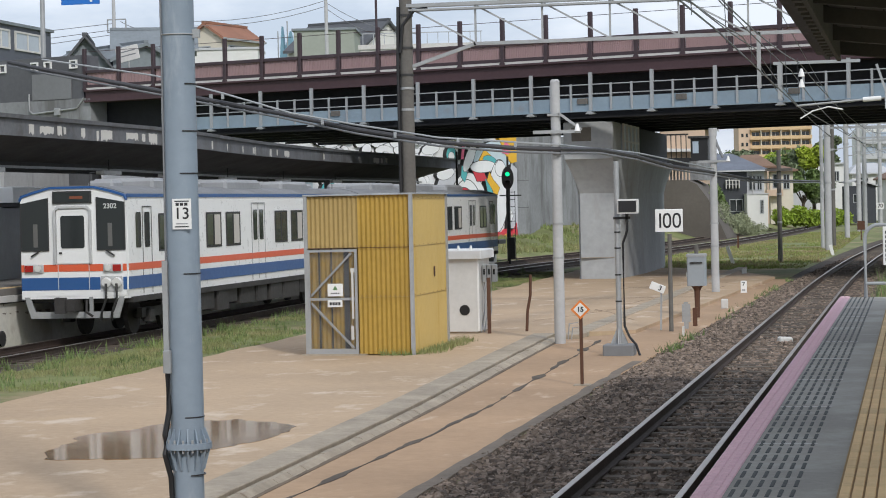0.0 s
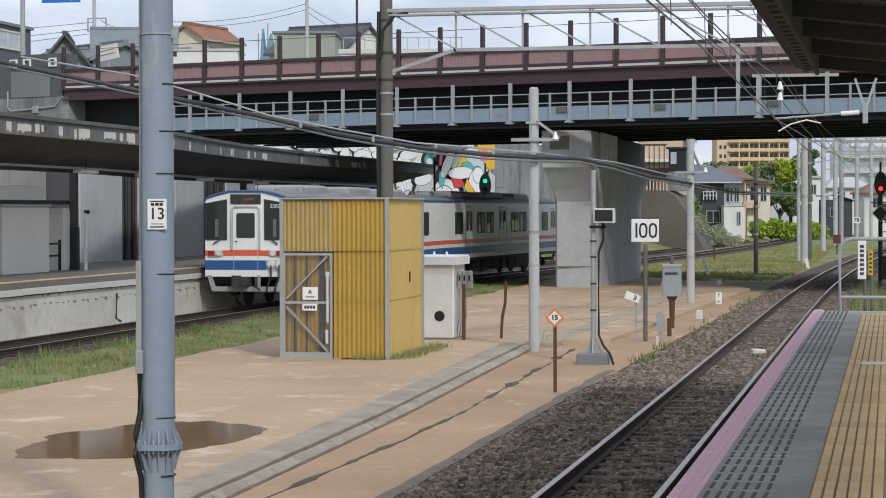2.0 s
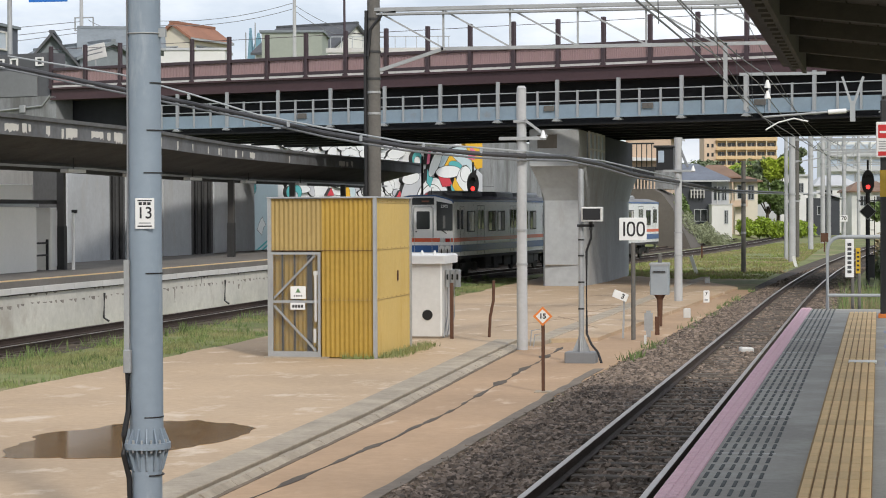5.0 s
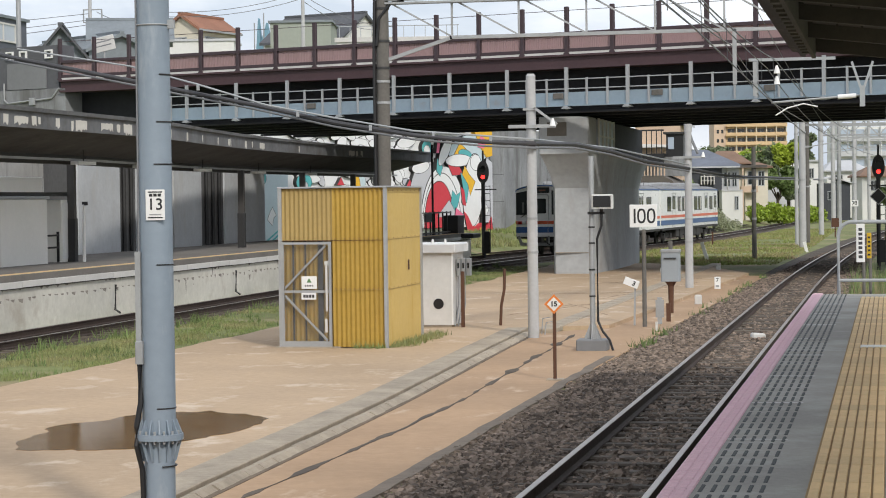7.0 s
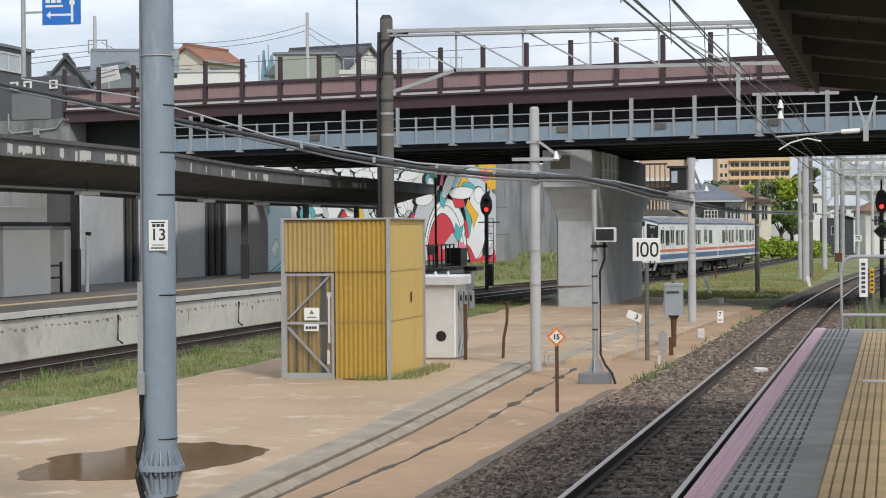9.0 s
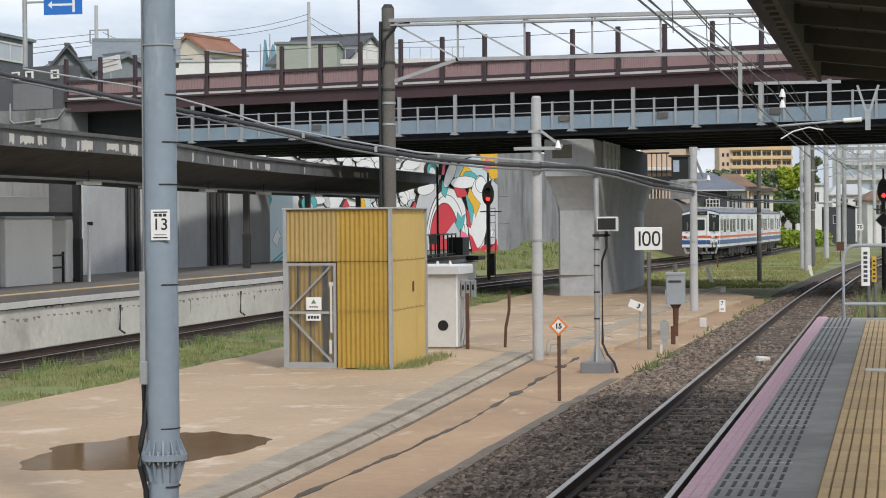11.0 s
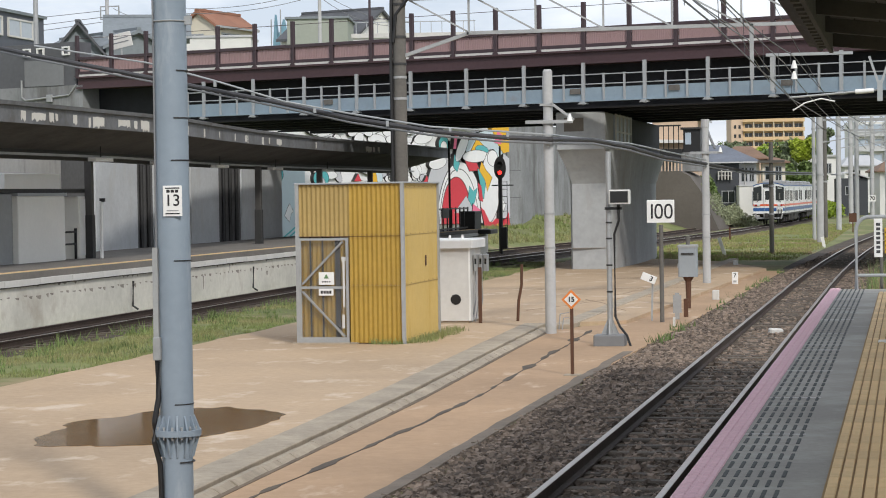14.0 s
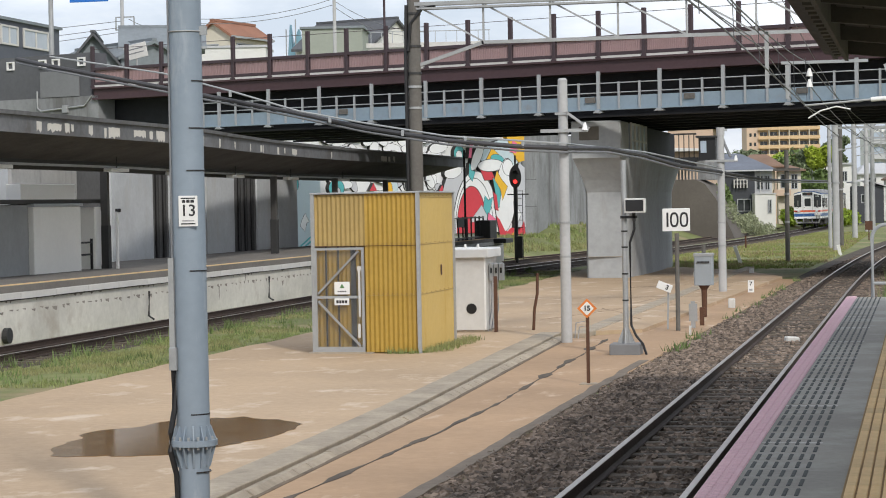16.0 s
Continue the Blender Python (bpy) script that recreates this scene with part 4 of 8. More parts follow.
blob("yellow", [(23.1, 6.9), (25.4, 6.9), (25.4, 5.3), (24.7, 5.2), (24.2, 5.6)], 0.0)
blob("pink", [(23.7, 5.8), (24.0, 6.5), (24.7, 6.2), (24.4, 5.7)], 0.0)
blob("pink", [(21.0, 2.3), (21.9, 1.9), (21.5, 1.45), (20.9, 1.8)], 0.05)
blob("red", [(21.9, 2.1), (22.3, 1.9), (22.9, 1.25), (23.6, 1.15), (24.1, 1.4), (24.6, 1.15), (25.2, 1.75), (25.4, 0.8), (22.4, 0.8)], 0.05)
blob("yellow", [(23.4, 0.8), (23.9, 1.15), (24.3, 0.8)], 0.0)
for z in (2.6, 4.2):
    part("wall_joint", M().box(25.5, 27.3, -0.004, 0.0, z, z + 0.03), GAPM, mural)

WING = mat("dark stained wing wall", (0.115, 0.118, 0.128), 0.85, var=0.2, big=0.3, fine=5, bump=0.15)
# concrete wing wall where the bridge meets the raised land
m = M().box(-36.0, -21.95, 0.02, 1.0, 7.6, 9.4, BR)
structure("wing_wall", m, WING, "dark grey cladded wing wall at the bridge end", "wall")
m = M().box(-36.0, -21.6, 0.0, 1.05, 3.0, 7.6, BR)
structure("wing_wall_base", m, CONCRETE_WALL, "stained concrete base under the wing wall", "wall")
STEEL_SHEET = mat("dull grey sheet", (0.20, 0.205, 0.21), 0.6, var=0.15, big=0.6, fine=6)
wp = thing("wing_panel", BR, "flat grey sheet panel on the wing wall", "panel")
part("sheet", M().cbox(-24.75, -22.6, -0.03, 0.02, 7.62, 8.7, 0.005), STEEL_SHEET, wp)
for x in (-26.4, -24.6, -23.85, -22.45):
    wf = thing("wall_fixture", BR @ pose(x, 0, 8.86), "small white square frame fixed to the wing wall", "fixture", group="white frames on the wing wall")
    part("frame", M().box(-0.2, -0.14, -0.06, 0.02, 0, 0.36).box(0.14, 0.2, -0.06, 0.02, 0, 0.36).box(-0.14, 0.14, -0.06, 0.02, 0.3, 0.36).box(-0.14, 0.14, -0.06, 0.02, 0, 0.06), WHITE, wf)
cd = thing("wall_conduit", BR, "pale conduit pipe with a junction box on the concrete", "conduit")
part("pipe", M().tube([(-24.9, -0.05, 7.9), (-24.9, -0.05, 7.2), (-24.7, -0.05, 7.05), (-22.3, -0.05, 7.2), (-21.9, -0.05, 7.6)], 0.04), GALV, cd)
part("junction_box", M().cbox(-23.5, -23.2, -0.12, 0.0, 6.95, 7.25, 0.02), GALV, cd)

# ================= things in the yard =================
def text_part(name, body, size, material, parent, at, label="", bold=0.0):
    """Letters as one mesh, lying in the local x-z plane and facing -y, centred."""
    cu = bpy.data.curves.new(name, "FONT")
    cu.body, cu.size, cu.extrude, cu.offset = body, size, 0.002, bold
    cu.align_x, cu.align_y = "CENTER", "CENTER"
    tmp = bpy.data.objects.new(name, cu)
    scene.collection.objects.link(tmp)
    me = bpy.data.meshes.new_from_object(tmp.evaluated_get(bpy.context.evaluated_depsgraph_get()))
    bpy.data.objects.remove(tmp)
    me.materials.clear()
    me.materials.append(material)
    me.transform(Matrix.Rotation(radians(90), 4, "X"))
    return part(name, me, None, parent, label, at=at)


def corrugated(w, h, pitch, depth):
    """A corrugated upright sheet in the x-z plane, facing -y, with thickness."""
    m = M()
    n = int(w / pitch) * 6
    pts = []
    for i in range(n + 1):
        pts.append((-w / 2 + w * i / n, depth * (0.5 - 0.5 * math.cos(2 * math.pi * i / 6))))
    poly = pts + [(p[0], p[1] + 0.012) for p in reversed(pts)]
    k = len(pts)
    for z in (0, h):
        m.v += [(p[0], p[1], z) for p in poly]
    q = len(poly)
    m.f = [(i, (i + 1) % q, q + (i + 1) % q, q + i) for i in range(q)]
    for i in range(k - 1):
        m.f.append((i, q - 1 - i, q - 2 - i, i + 1))
        m.f.append((q + i, q + i + 1, 2 * q - 2 - i, 2 * q - 1 - i))
    return m


# ---- mustard shack: front faces -y ----
SX0, SX1, SY0, SY1, SH = -11.40, -9.34, 40.6, 43.75, 3.04
shack = thing("equipment_shack", pose((SX0 + SX1) / 2, SY0, 0), "mustard corrugated metal shack with a wire mesh door on the yard", "shack")
w, d = SX1 - SX0, SY1 - SY0
hw = w / 2
DW, DH = 1.02, 2.04
YELLOW_SIDE = mat("lighter mustard sheet", (0.56, 0.40, 0.13), 0.55, var=0.12, big=0.5, fine=8, bump=0.05, stain=(0.44, 0.29, 0.06), stain_at=(0.5, 0.8), stain_scale=(2.2, 2.2, 0.4))
part("front_sheet", corrugated(DW - 0.03, SH - DH - 0.01, 0.088, 0.026), YELLOW_FADED, shack, "weathered upper corrugated sheet", smooth=True, at=pose(-hw + DW / 2 + 0.015, 0, DH))
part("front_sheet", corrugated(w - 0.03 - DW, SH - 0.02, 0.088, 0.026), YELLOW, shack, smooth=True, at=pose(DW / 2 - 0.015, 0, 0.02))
part("back_sheet", corrugated(w - 0.06, SH - 0.02, 0.088, 0.026), YELLOW, shack, at=pose(0, d, 0.02))
part("side_sheet", corrugated(d - 0.06, SH - 0.02, 0.032, 0.004), YELLOW_SIDE, shack, "flatter lighter mustard side sheet", at=pose(hw, d / 2, 0.02, 0, 0, 90))
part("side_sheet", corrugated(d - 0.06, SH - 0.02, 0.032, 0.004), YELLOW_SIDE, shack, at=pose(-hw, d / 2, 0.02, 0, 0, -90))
corner = M().box(-0.035, 0.035, -0.035, 0.035, 0, SH + 0.01).mesh("corner_post", GALV)
for x, y in ((-hw, 0), (hw, 0), (-hw, d), (hw, d)):
    part("corner_post", corner, None, shack, at=pose(x, y - 0.01, 0))
part("roof", M().cbox(-hw - 0.05, hw + 0.05, -0.05, d + 0.05, SH, SH + 0.03, 0.01), GALV, shack, "thin grey metal roof edge")
rivet = M().box(-0.008, 0.008, -0.008, 0.008, -0.008, 0.008).mesh("rivet", TACTILE_GAP)
for z in (1.1, 2.05, 2.95):
    part("lap_seam", M().box(hw + 0.0, hw + 0.007, 0.05, d - 0.05, z, z + 0.008), YELLOW_FADED, shack)
    for i in range(8):
        part("rivet", rivet, None, shack, at=pose(hw + 0.006, 0.25 + i * (d - 0.4) / 7, z + 0.03))
    for i in range(11):
        part("rivet", rivet, None, shack, at=pose(-hw + DW + 0.06 + i * (w - DW - 0.12) / 10, -0.004, z + 0.03))
part("lap_seam", M().box(-hw + DW + 0.02, hw - 0.04, -0.006, 0.003, 1.1, 1.108), YELLOW_FADED, shack)
part("lap_seam", M().box(-hw + 0.04, hw - 0.04, -0.008, -0.001, 2.04, 2.05), RUST, shack)
part("inner_wall", corrugated(DW - 0.02, DH - 0.05, 0.088, 0.026), YELLOW, shack, smooth=True, at=pose(-hw + DW / 2, 0.06, 0.03))
# Dark strips stand in for the dark gaps between the boards
for x, w_ in ((0.22, 0.03), (0.46, 0.03), (0.72, 0.1)):
    part("inner_rib", M().box(-hw + x, -hw + x + w_, 0.03, 0.055, 0.05, DH), STEEL_DARK, shack)
part("sill", M().box(-hw - 0.1, hw - 0.9, -0.1, 0.05, -0.01, 0.03), CONCRETE_KERB, shack)
part("warning_tag", M().box(hw + 0.008, hw + 0.016, 1.9, 2.0, 1.42, 1.62), RUST, shack, "small rusty inspection flap")
door = part("mesh_door", M().box(-0.49, -0.44, -0.05, -0.01, 0.02, 2.02).box(0.44, 0.49, -0.05, -0.01, 0.02, 2.02).box(-0.44, 0.44, -0.05, -0.01, 1.97, 2.02).box(-0.44, 0.44, -0.05, -0.01, 0.02, 0.13).box(-0.44, 0.44, -0.05, -0.01, 1.05, 1.1), GALV, shack, "galvanised door frame with diagonal braces", at=pose(-hw + 0.51, 0, 0))
part("brace", M().bar((-0.42, -0.035, 1.14), (0.38, -0.035, 1.95), 0.055, 0.035), GALV, door)
part("brace", M().bar((-0.42, -0.035, 1.0), (0.4, -0.035, 0.14), 0.055, 0.035), GALV, door)
m = M()
for sgn in (-1, 1):
    k = -2.0
    while k < 2.8:
        pts = []
        for x in (-0.44, 0.44):
            pts.append((x, k + sgn * x))
        (xa, za), (xb, zb) = pts
        if za > zb:
            xa, za, xb, zb = xb, zb, xa, za
        t0, t1 = max(0.0, (0.09 - za) / (zb - za)), min(1.0, (1.98 - za) / (zb - za))
        if t1 > t0:
            m.bar((xa + (xb - xa) * t0, -0.02, za + (zb - za) * t0), (xa + (xb - xa) * t1, -0.02, za + (zb - za) * t1), 0.004, 0.004)
        k += 0.06
part("wire_mesh", m, GALV, door, "diamond wire mesh")
part("latch", M().box(0.36, 0.44, -0.07, -0.05, 1.58, 1.66).box(0.38, 0.42, -0.07, -0.05, 0.7, 1.58), WHITE_DIRTY, door)
part("latch", M().box(0.36, 0.41, -0.07, -0.05, 0.3, 0.56), WHITE_DIRTY, door)
s1 = part("warning_sign", M().cbox(-0.15, 0.15, -0.012, 0.0, -0.12, 0.12, 0.008), WHITE, door, "white warning sign with a green triangle", at=pose(0.06, -0.056, 1.25))
part("triangle", M().prism([(-0.05, 0.0), (0.05, 0.0), (0, 0.085)], "y", -0.016, -0.012), mat("green print", (0.12, 0.25, 0.1), 0.6), s1)
for i in range(4):
    part("bar", M().box(-0.085 + i * 0.045, -0.055 + i * 0.045, -0.015, -0.012, -0.075, -0.05), INK, s1)
s2 = part("name_sign", M().cbox(-0.145, 0.145, -0.012, 0.0, -0.065, 0.065, 0.008), WHITE, door, "small white sign with black characters", at=pose(0.05, -0.056, 0.99))
for i in range(4):
    part("bar", M().box(-0.105 + i * 0.056, -0.062 + i * 0.056, -0.015, -0.012, -0.028, 0.028), INK, s2)

# ---- white hut ----
hut = thing("white_hut", pose(-9.36, 47.1, 0), "white painted concrete equipment hut with a capped roof", "equipment cabinet")
part("body", M().cbox(-1.25, 0, 0, 1.3, 0.05, 1.66, 0.02), WHITE_DIRTY, hut)
part("base", M().box(-1.2, -0.03, 0.03, 1.27, -0.05, 0.06), CONCRETE_KERB, hut)
part("cap", M().cbox(-1.36, 0.1, -0.1, 1.4, 1.64, 1.84, 0.03), WHITE, hut)
for x in (-0.42, -0.14):
    part("lifting_lug", M().cyl((x, -0.02, 1.82), (x, -0.02, 1.93), 0.045, 0.02, 8), WHITE, hut)
part("vent_hole", M().cyl((-0.31, -0.012, 0.52), (-0.31, 0.02, 0.52), 0.115, n=20), BLACK, hut, "round dark cable opening")
part("corner_trim", M().box(-0.02, 0.014, -0.014, 0.02, 0.06, 1.64), WHITE, hut)
for i in range(3):
    mb = part("meter_box", M().cbox(0.02 + i * 0.11, 0.115 + i * 0.11, 0.35, 0.55, 1.12, 1.5, 0.015), GALV, hut, "grey meter box")
    part("meter_window", M().box(0.05 + i * 0.11, 0.09 + i * 0.11, 0.342, 0.35, 1.28, 1.4), GLASS_DARK, mb)
for x in (0.05, 0.12, 0.2):
    part("conduit", M().tube([(x, 0.45, 1.15), (x, 0.45, 0.5), (x - 0.06, 0.3, 0.02)], 0.016), GALV, hut)
post = thing("rusty_post", pose(-9.15, 47.2, 0), "rusty steel post beside the white hut", "post")
part("shaft", M().bar((0, 0, -0.1), (0.0, 0, 1.22), 0.075, 0.05), RUST, post)
post = thing("rusty_post", pose(-8.45, 47.9, 0), "thin bent rusty steel rod standing in the yard", "post")
part("shaft", M().tube([(0, 0, -0.1), (0.03, 0, 0.45), (0.1, 0, 0.8), (0.11, 0, 1.25)], 0.035), RUST, post)
post = thing("rusty_post", pose(-15.0, 76.0, -0.1), "short rusty post in the grass strip", "post")
part("shaft", M().bar((0, 0, -0.1), (0, 0, 0.7), 0.12, 0.1), CONCRETE_KERB, post)

# ---- big steel pole in the foreground ----
bp = thing("steel_pole", pose(-5.965, 17.45, 0), "tall blue-grey painted steel pole with a ribbed flange joint", "pole")
part("shaft", M().cyl((0, 0, 0.86), (0, 0, 9.0), 0.140, 0.128, 32), BLUEGREY, bp, smooth=True)
part("lower_shaft", M().cyl((0, 0, -0.1), (0, 0, 0.86), 0.128, 0.128, 32), BLUEGREY, bp, smooth=True)
part("flange", M().cyl((0, 0, 0.835), (0, 0, 0.885), 0.2, 0.2, 40), BLUEGREY, bp, smooth=True)
for k in range(14):
    a = 2 * math.pi * k / 14 + 0.1
    mt = Matrix.Rotation(a, 4, "Z")
    part("gusset", M().prism([(0.125, 0.885), (0.195, 0.885), (0.15, 1.0), (0.125, 1.01)], "y", -0.006, 0.006, mt), BLUEGREY, bp)
    part("gusset", M().prism([(0.12, 0.835), (0.19, 0.835), (0.14, 0.66), (0.12, 0.65)], "y", -0.006, 0.006, mt), BLUEGREY, bp)
    part("bolt", M().cyl((0.172 * math.cos(a + 0.22), 0.172 * math.sin(a + 0.22), 0.81), (0.172 * math.cos(a + 0.22), 0.172 * math.sin(a + 0.22), 0.915), 0.011, n=6), GALV, bp)
for z, mt in ((4.27, GALV), (3.86, STEEL_DARK), (3.47, STEEL_DARK), (3.12, STEEL_DARK), (2.29, BLACK), (1.1, BLACK), (0.62, BLACK)):
    part("strap", M().tube([(0.141 * math.cos(radians(a)), 0.141 * math.sin(radians(a)), z) for a in (range(-150, 91, 10) if z > 4.2 else range(-82 + int(z * 31) % 30, 60, 10))], 0.006, 6), mt, bp)
part("strap_clip", M().box(0.13, 0.19, -0.03, 0.01, 4.24, 4.31), GALV, bp)
part("conduit_cover", M().box(-0.15, -0.105, -0.12, -0.09, 1.5, 2.4), GALV, bp, "pale metal conduit cover")
part("junction_box", M().cbox(-0.15, -0.085, -0.15, -0.1, 1.47, 1.66, 0.008), GALV, bp)
part("cable", M().tube([(-0.125, -0.11, 1.5), (-0.12, -0.11, 1.15), (-0.15, -0.14, 0.95), (-0.15, -0.15, 0.8), (-0.115, -0.11, 0.6), (-0.11, -0.1, 0.3), (-0.1, -0.1, -0.05)], 0.024, 8), BLACK, bp, "thick black cable")
part("cable", M().tube([(-0.125, -0.085, 2.4), (-0.122, -0.08, 3.5), (-0.12, -0.08, 5.6)], 0.008, 6), CABLE_GREY, bp)
pl = part("number_plate_board", M().cbox(-0.08, 0.08, -0.006, 0.0, -0.126, 0.126, 0.004), WHITE, bp, "white plate with black number", at=pose(0.045, -0.143, 2.785, 0, 0, 6))
text_part("digits", "13", 0.135, INK, pl, pose(0, -0.0075, 0.0), bold=0.001)
for z in (0.105, -0.105):
    part("bar", M().box(-0.06, 0.06, -0.008, -0.006, z - 0.005, z + 0.005), INK, pl)
for i in range(3):
    part("bar", M().box(-0.05 + i * 0.036, -0.022 + i * 0.036, -0.008, -0.006, 0.068, 0.092), INK, pl)
part("bar", M().box(-0.05, 0.05, -0.008, -0.006, -0.085, -0.075), GALV, pl)

# ---- dark catenary pole behind the shack, and the light truss over the tracks ----
cp = thing("catenary_pole", pose(-12.9, 56, 0), "dark weathered concrete catenary pole with cable bands", "pole")
part("shaft", M().cyl((0, 0, -0.1), (0, 0, 8.35), 0.19, 0.165, 24), POLE_DARK, cp, smooth=True)
part("pole_cap", M().cyl((0, 0, 8.35), (0, 0, 8.45), 0.17, 0.1, 20), STEEL_DARK, cp)
for z in (7.75, 6.9, 6.2, 5.85, 5.3):
    part("clamp", M().cyl((0, 0, z), (0, 0, z + 0.06), 0.19, n=20), STEEL_DARK if z > 6 else GALV, cp)
part("cable", M().tube([(-0.17, -0.1, 8.0), (-0.2, -0.12, 6.5), (-0.18, -0.15, 3.0)], 0.05, 8), BLACK, cp)
part("cable", M().tube([(0.6, -0.05, 7.95), (0.25, -0.1, 7.9), (-0.05, -0.17, 7.5), (-0.12, -0.17, 6.8)], 0.045, 8), BLACK, cp)
truss = thing("catenary_truss", pose(-12.9, 56, 0), "light grey steel truss beam carrying the overhead line", "catenary beam")
for yy in (-0.12, 0.12):
    part("top_chord", M().bar((0, yy, 8.02), (13.2, yy, 8.02), 0.07, 0.09), GALV, truss)
    part("top_chord", M().bar((0.1, yy, 7.9), (13.2, yy, 7.9), 0.05, 0.05), GALV, truss)
part("bottom_chord", M().bar((1.8, 0, 6.98), (13.2, 0, 6.98), 0.08, 0.09), GALV, truss)
part("end_brace", M().bar((0.1, 0, 6.43), (1.85, 0, 6.98), 0.08, 0.09), GALV, truss)
for i in range(7):
    x = 1.85 + i * 1.75
    part("vertical", M().bar((x, 0, 6.98), (x, 0, 8.0), 0.05, 0.05), GALV, truss)
    part("diagonal", M().bar((x - 1.7, 0, 7.95), (x, 0, 7.0), 0.045, 0.045), GALV, truss)
arm = thing("overhead_support", pose(-4.0, 56, 0), "grey drop bracket with white insulators holding the overhead wires", "catenary bracket")
part("drop_post", M().bar((0.2, 0, 7.0), (0.2, 0, 5.6), 0.1, 0.08), GALV, arm)
part("drop_post", M().bar((0.7, 0, 6.15), (0.7, 0, 5.3), 0.09, 0.07), GALV, arm)
part("cross_bar", M().bar((0.55, 0, 6.2), (2.7, 0, 6.2), 0.08, 0.075), WALKPOST, arm)
part("pull_off", M().tube([(1.1, 0.1, 5.12), (2.6, 0.1, 5.22), (3.4, 0.1, 5.27)], 0.028, 8), GALV, arm)
part("insulator", M().cyl((2.75, 0.1, 5.23), (3.2, 0.1, 5.255), 0.06, 0.06, 12), WHITE, arm, smooth=True)
for z in (5.95, 5.68):
    part("insulator", M().cyl((1.25, 0, z - 0.1), (1.25, 0, z + 0.1), 0.085, 0.03, 14), WHITE, arm, "white porcelain insulator", smooth=True)
part("registration_arm", M().tube([(2.25, 0.1, 5.0), (1.9, 0.1, 5.08), (1.5, 0.1, 4.98), (1.2, 0.1, 4.8)], 0.02, 6), WHITE, arm)
part("v_hanger", M().bar((3.1, 0, 6.1), (3.33, 0, 5.4), 0.07, 0.06).bar((3.62, 0, 6.1), (3.38, 0, 5.4), 0.07, 0.06), WALKPOST, arm)
part("v_post", M().box(3.29, 3.42, -0.03, 0.03, 4.98, 5.5), WALKPOST, arm)

# ---- cable poles ----
def cable_pole(x, y, h, r, armz, armw, label):
    p = thing("cable_pole", pose(x, y, 0), label, "pole", group="cable poles beside the line")
    part("shaft", M().cyl((0, 0, -0.1), (0, 0, h), r, r * 0.85, 20), CONCRETE_POLE, p, smooth=True)
    part("pole_cap", M().cyl((0, 0, h), (0, 0, h + 0.05), r * 0.9, r * 0.6, 16), CONCRETE_POLE, p)
    part("crossarm", M().bar((-armw * 0.6, -r, armz), (armw * 0.7, -r, armz), 0.06, 0.07), GALV, p)
    part("insulator", M().cyl((armw * 0.62, -r, armz), (armw * 0.62, -r, armz + 0.16), 0.07, 0.02, 12), WHITE, p, smooth=True)
    for z in (armz - 0.05, armz - 1.9, armz - 2.6):
        part("band", M().cyl((0, 0, z), (0, 0, z + 0.04), r * 1.05, n=18), GALV, p)
    return p


p = cable_pole(-7.2, 44.75, 5.3, 0.115, 4.27, 0.75, "slender grey concrete cable pole with a steel crossarm")
part("strut", M().bar((0.08, -0.1, 4.65), (0.55, -0.1, 4.3), 0.05, 0.05), GALV, p)
part("strut", M().bar((-0.15, -0.1, 4.62), (0.1, -0.1, 4.62), 0.05, 0.05), GALV, p)
part("earth_frame", M().tube([(0.15, 0.1, 0), (0.18, 0.1, 0.32), (0.4, 0.1, 0.36), (0.42, 0.1, 0.05)], 0.014), GALV, p)
part("earth_frame", M().tube([(0.25, -0.1, 0), (0.28, -0.1, 0.25), (0.44, -0.1, 0.27), (0.46, -0.1, 0.02)], 0.014), GALV, p)
p = cable_pole(-6.02, 67.5, 4.75, 0.125, 3.98, 0.75, "slender grey concrete cable pole beyond the yard")
part("cable_end", M().cyl((0, 0, 4.75), (0, 0, 5.0), 0.12, 0.13, 12), CONCRETE_POLE, p)
part("cable_end", M().tube([(0, 0, 4.9), (0.12, 0, 4.5), (0.3, -0.1, 4.1)], 0.04), CABLE_GREY, p)

# ---- pole with the black display box ----
p = thing("display_pole", pose(-5.5, 41.2, -0.075), "galvanised pole on a concrete block carrying a black display box", "signal pole")
part("block", M().cbox(-0.29, 0.29, -0.25, 0.25, -0.02, 0.21, 0.02), STEEL_SHEET, p)
part("shaft", M().cyl((0, 0, 0.2), (0, 0, 3.65), 0.052, 0.05, 16), GALV, p, smooth=True)
for a in (0, 90, 180, 270):
    part("gusset", M().prism([(0.05, 0.21), (0.17, 0.21), (0.05, 0.5)], "y", -0.008, 0.008, Matrix.Rotation(radians(a), 4, "Z")), GALV, p)
bx = part("display_box", M().cbox(0.03, 0.43, -0.25, -0.06, 2.66, 2.93, 0.02), WHITE_DIRTY, p, "pale box with a black screen")
part("screen", M().box(0.065, 0.395, -0.262, -0.25, 2.69, 2.9), BLACK, bx)
part("bracket", M().bar((-0.06, -0.1, 2.58), (0.26, -0.1, 2.58), 0.05, 0.05), STEEL_DARK, p)
part("bracket", M().bar((0.2, -0.1, 2.5), (0.2, -0.1, 2.68), 0.06, 0.05), STEEL_DARK, p)
part("cable", M().tube([(0.2, -0.1, 2.55), (0.2, -0.09, 2.35), (0.11, -0.07, 2.1), (0.11, -0.06, 0.55), (0.2, -0.08, 0.35), (0.33, -0.12, 0.2), (0.4, -0.15, 0.0)], 0.024, 8), BLACK, p, "black cable")
for z in (1.0, 1.5, 2.0, 2.3):
    part("clip", M().cyl((0, 0, z), (0, 0, z + 0.03), 0.06, n=14), STEEL_DARK, p)

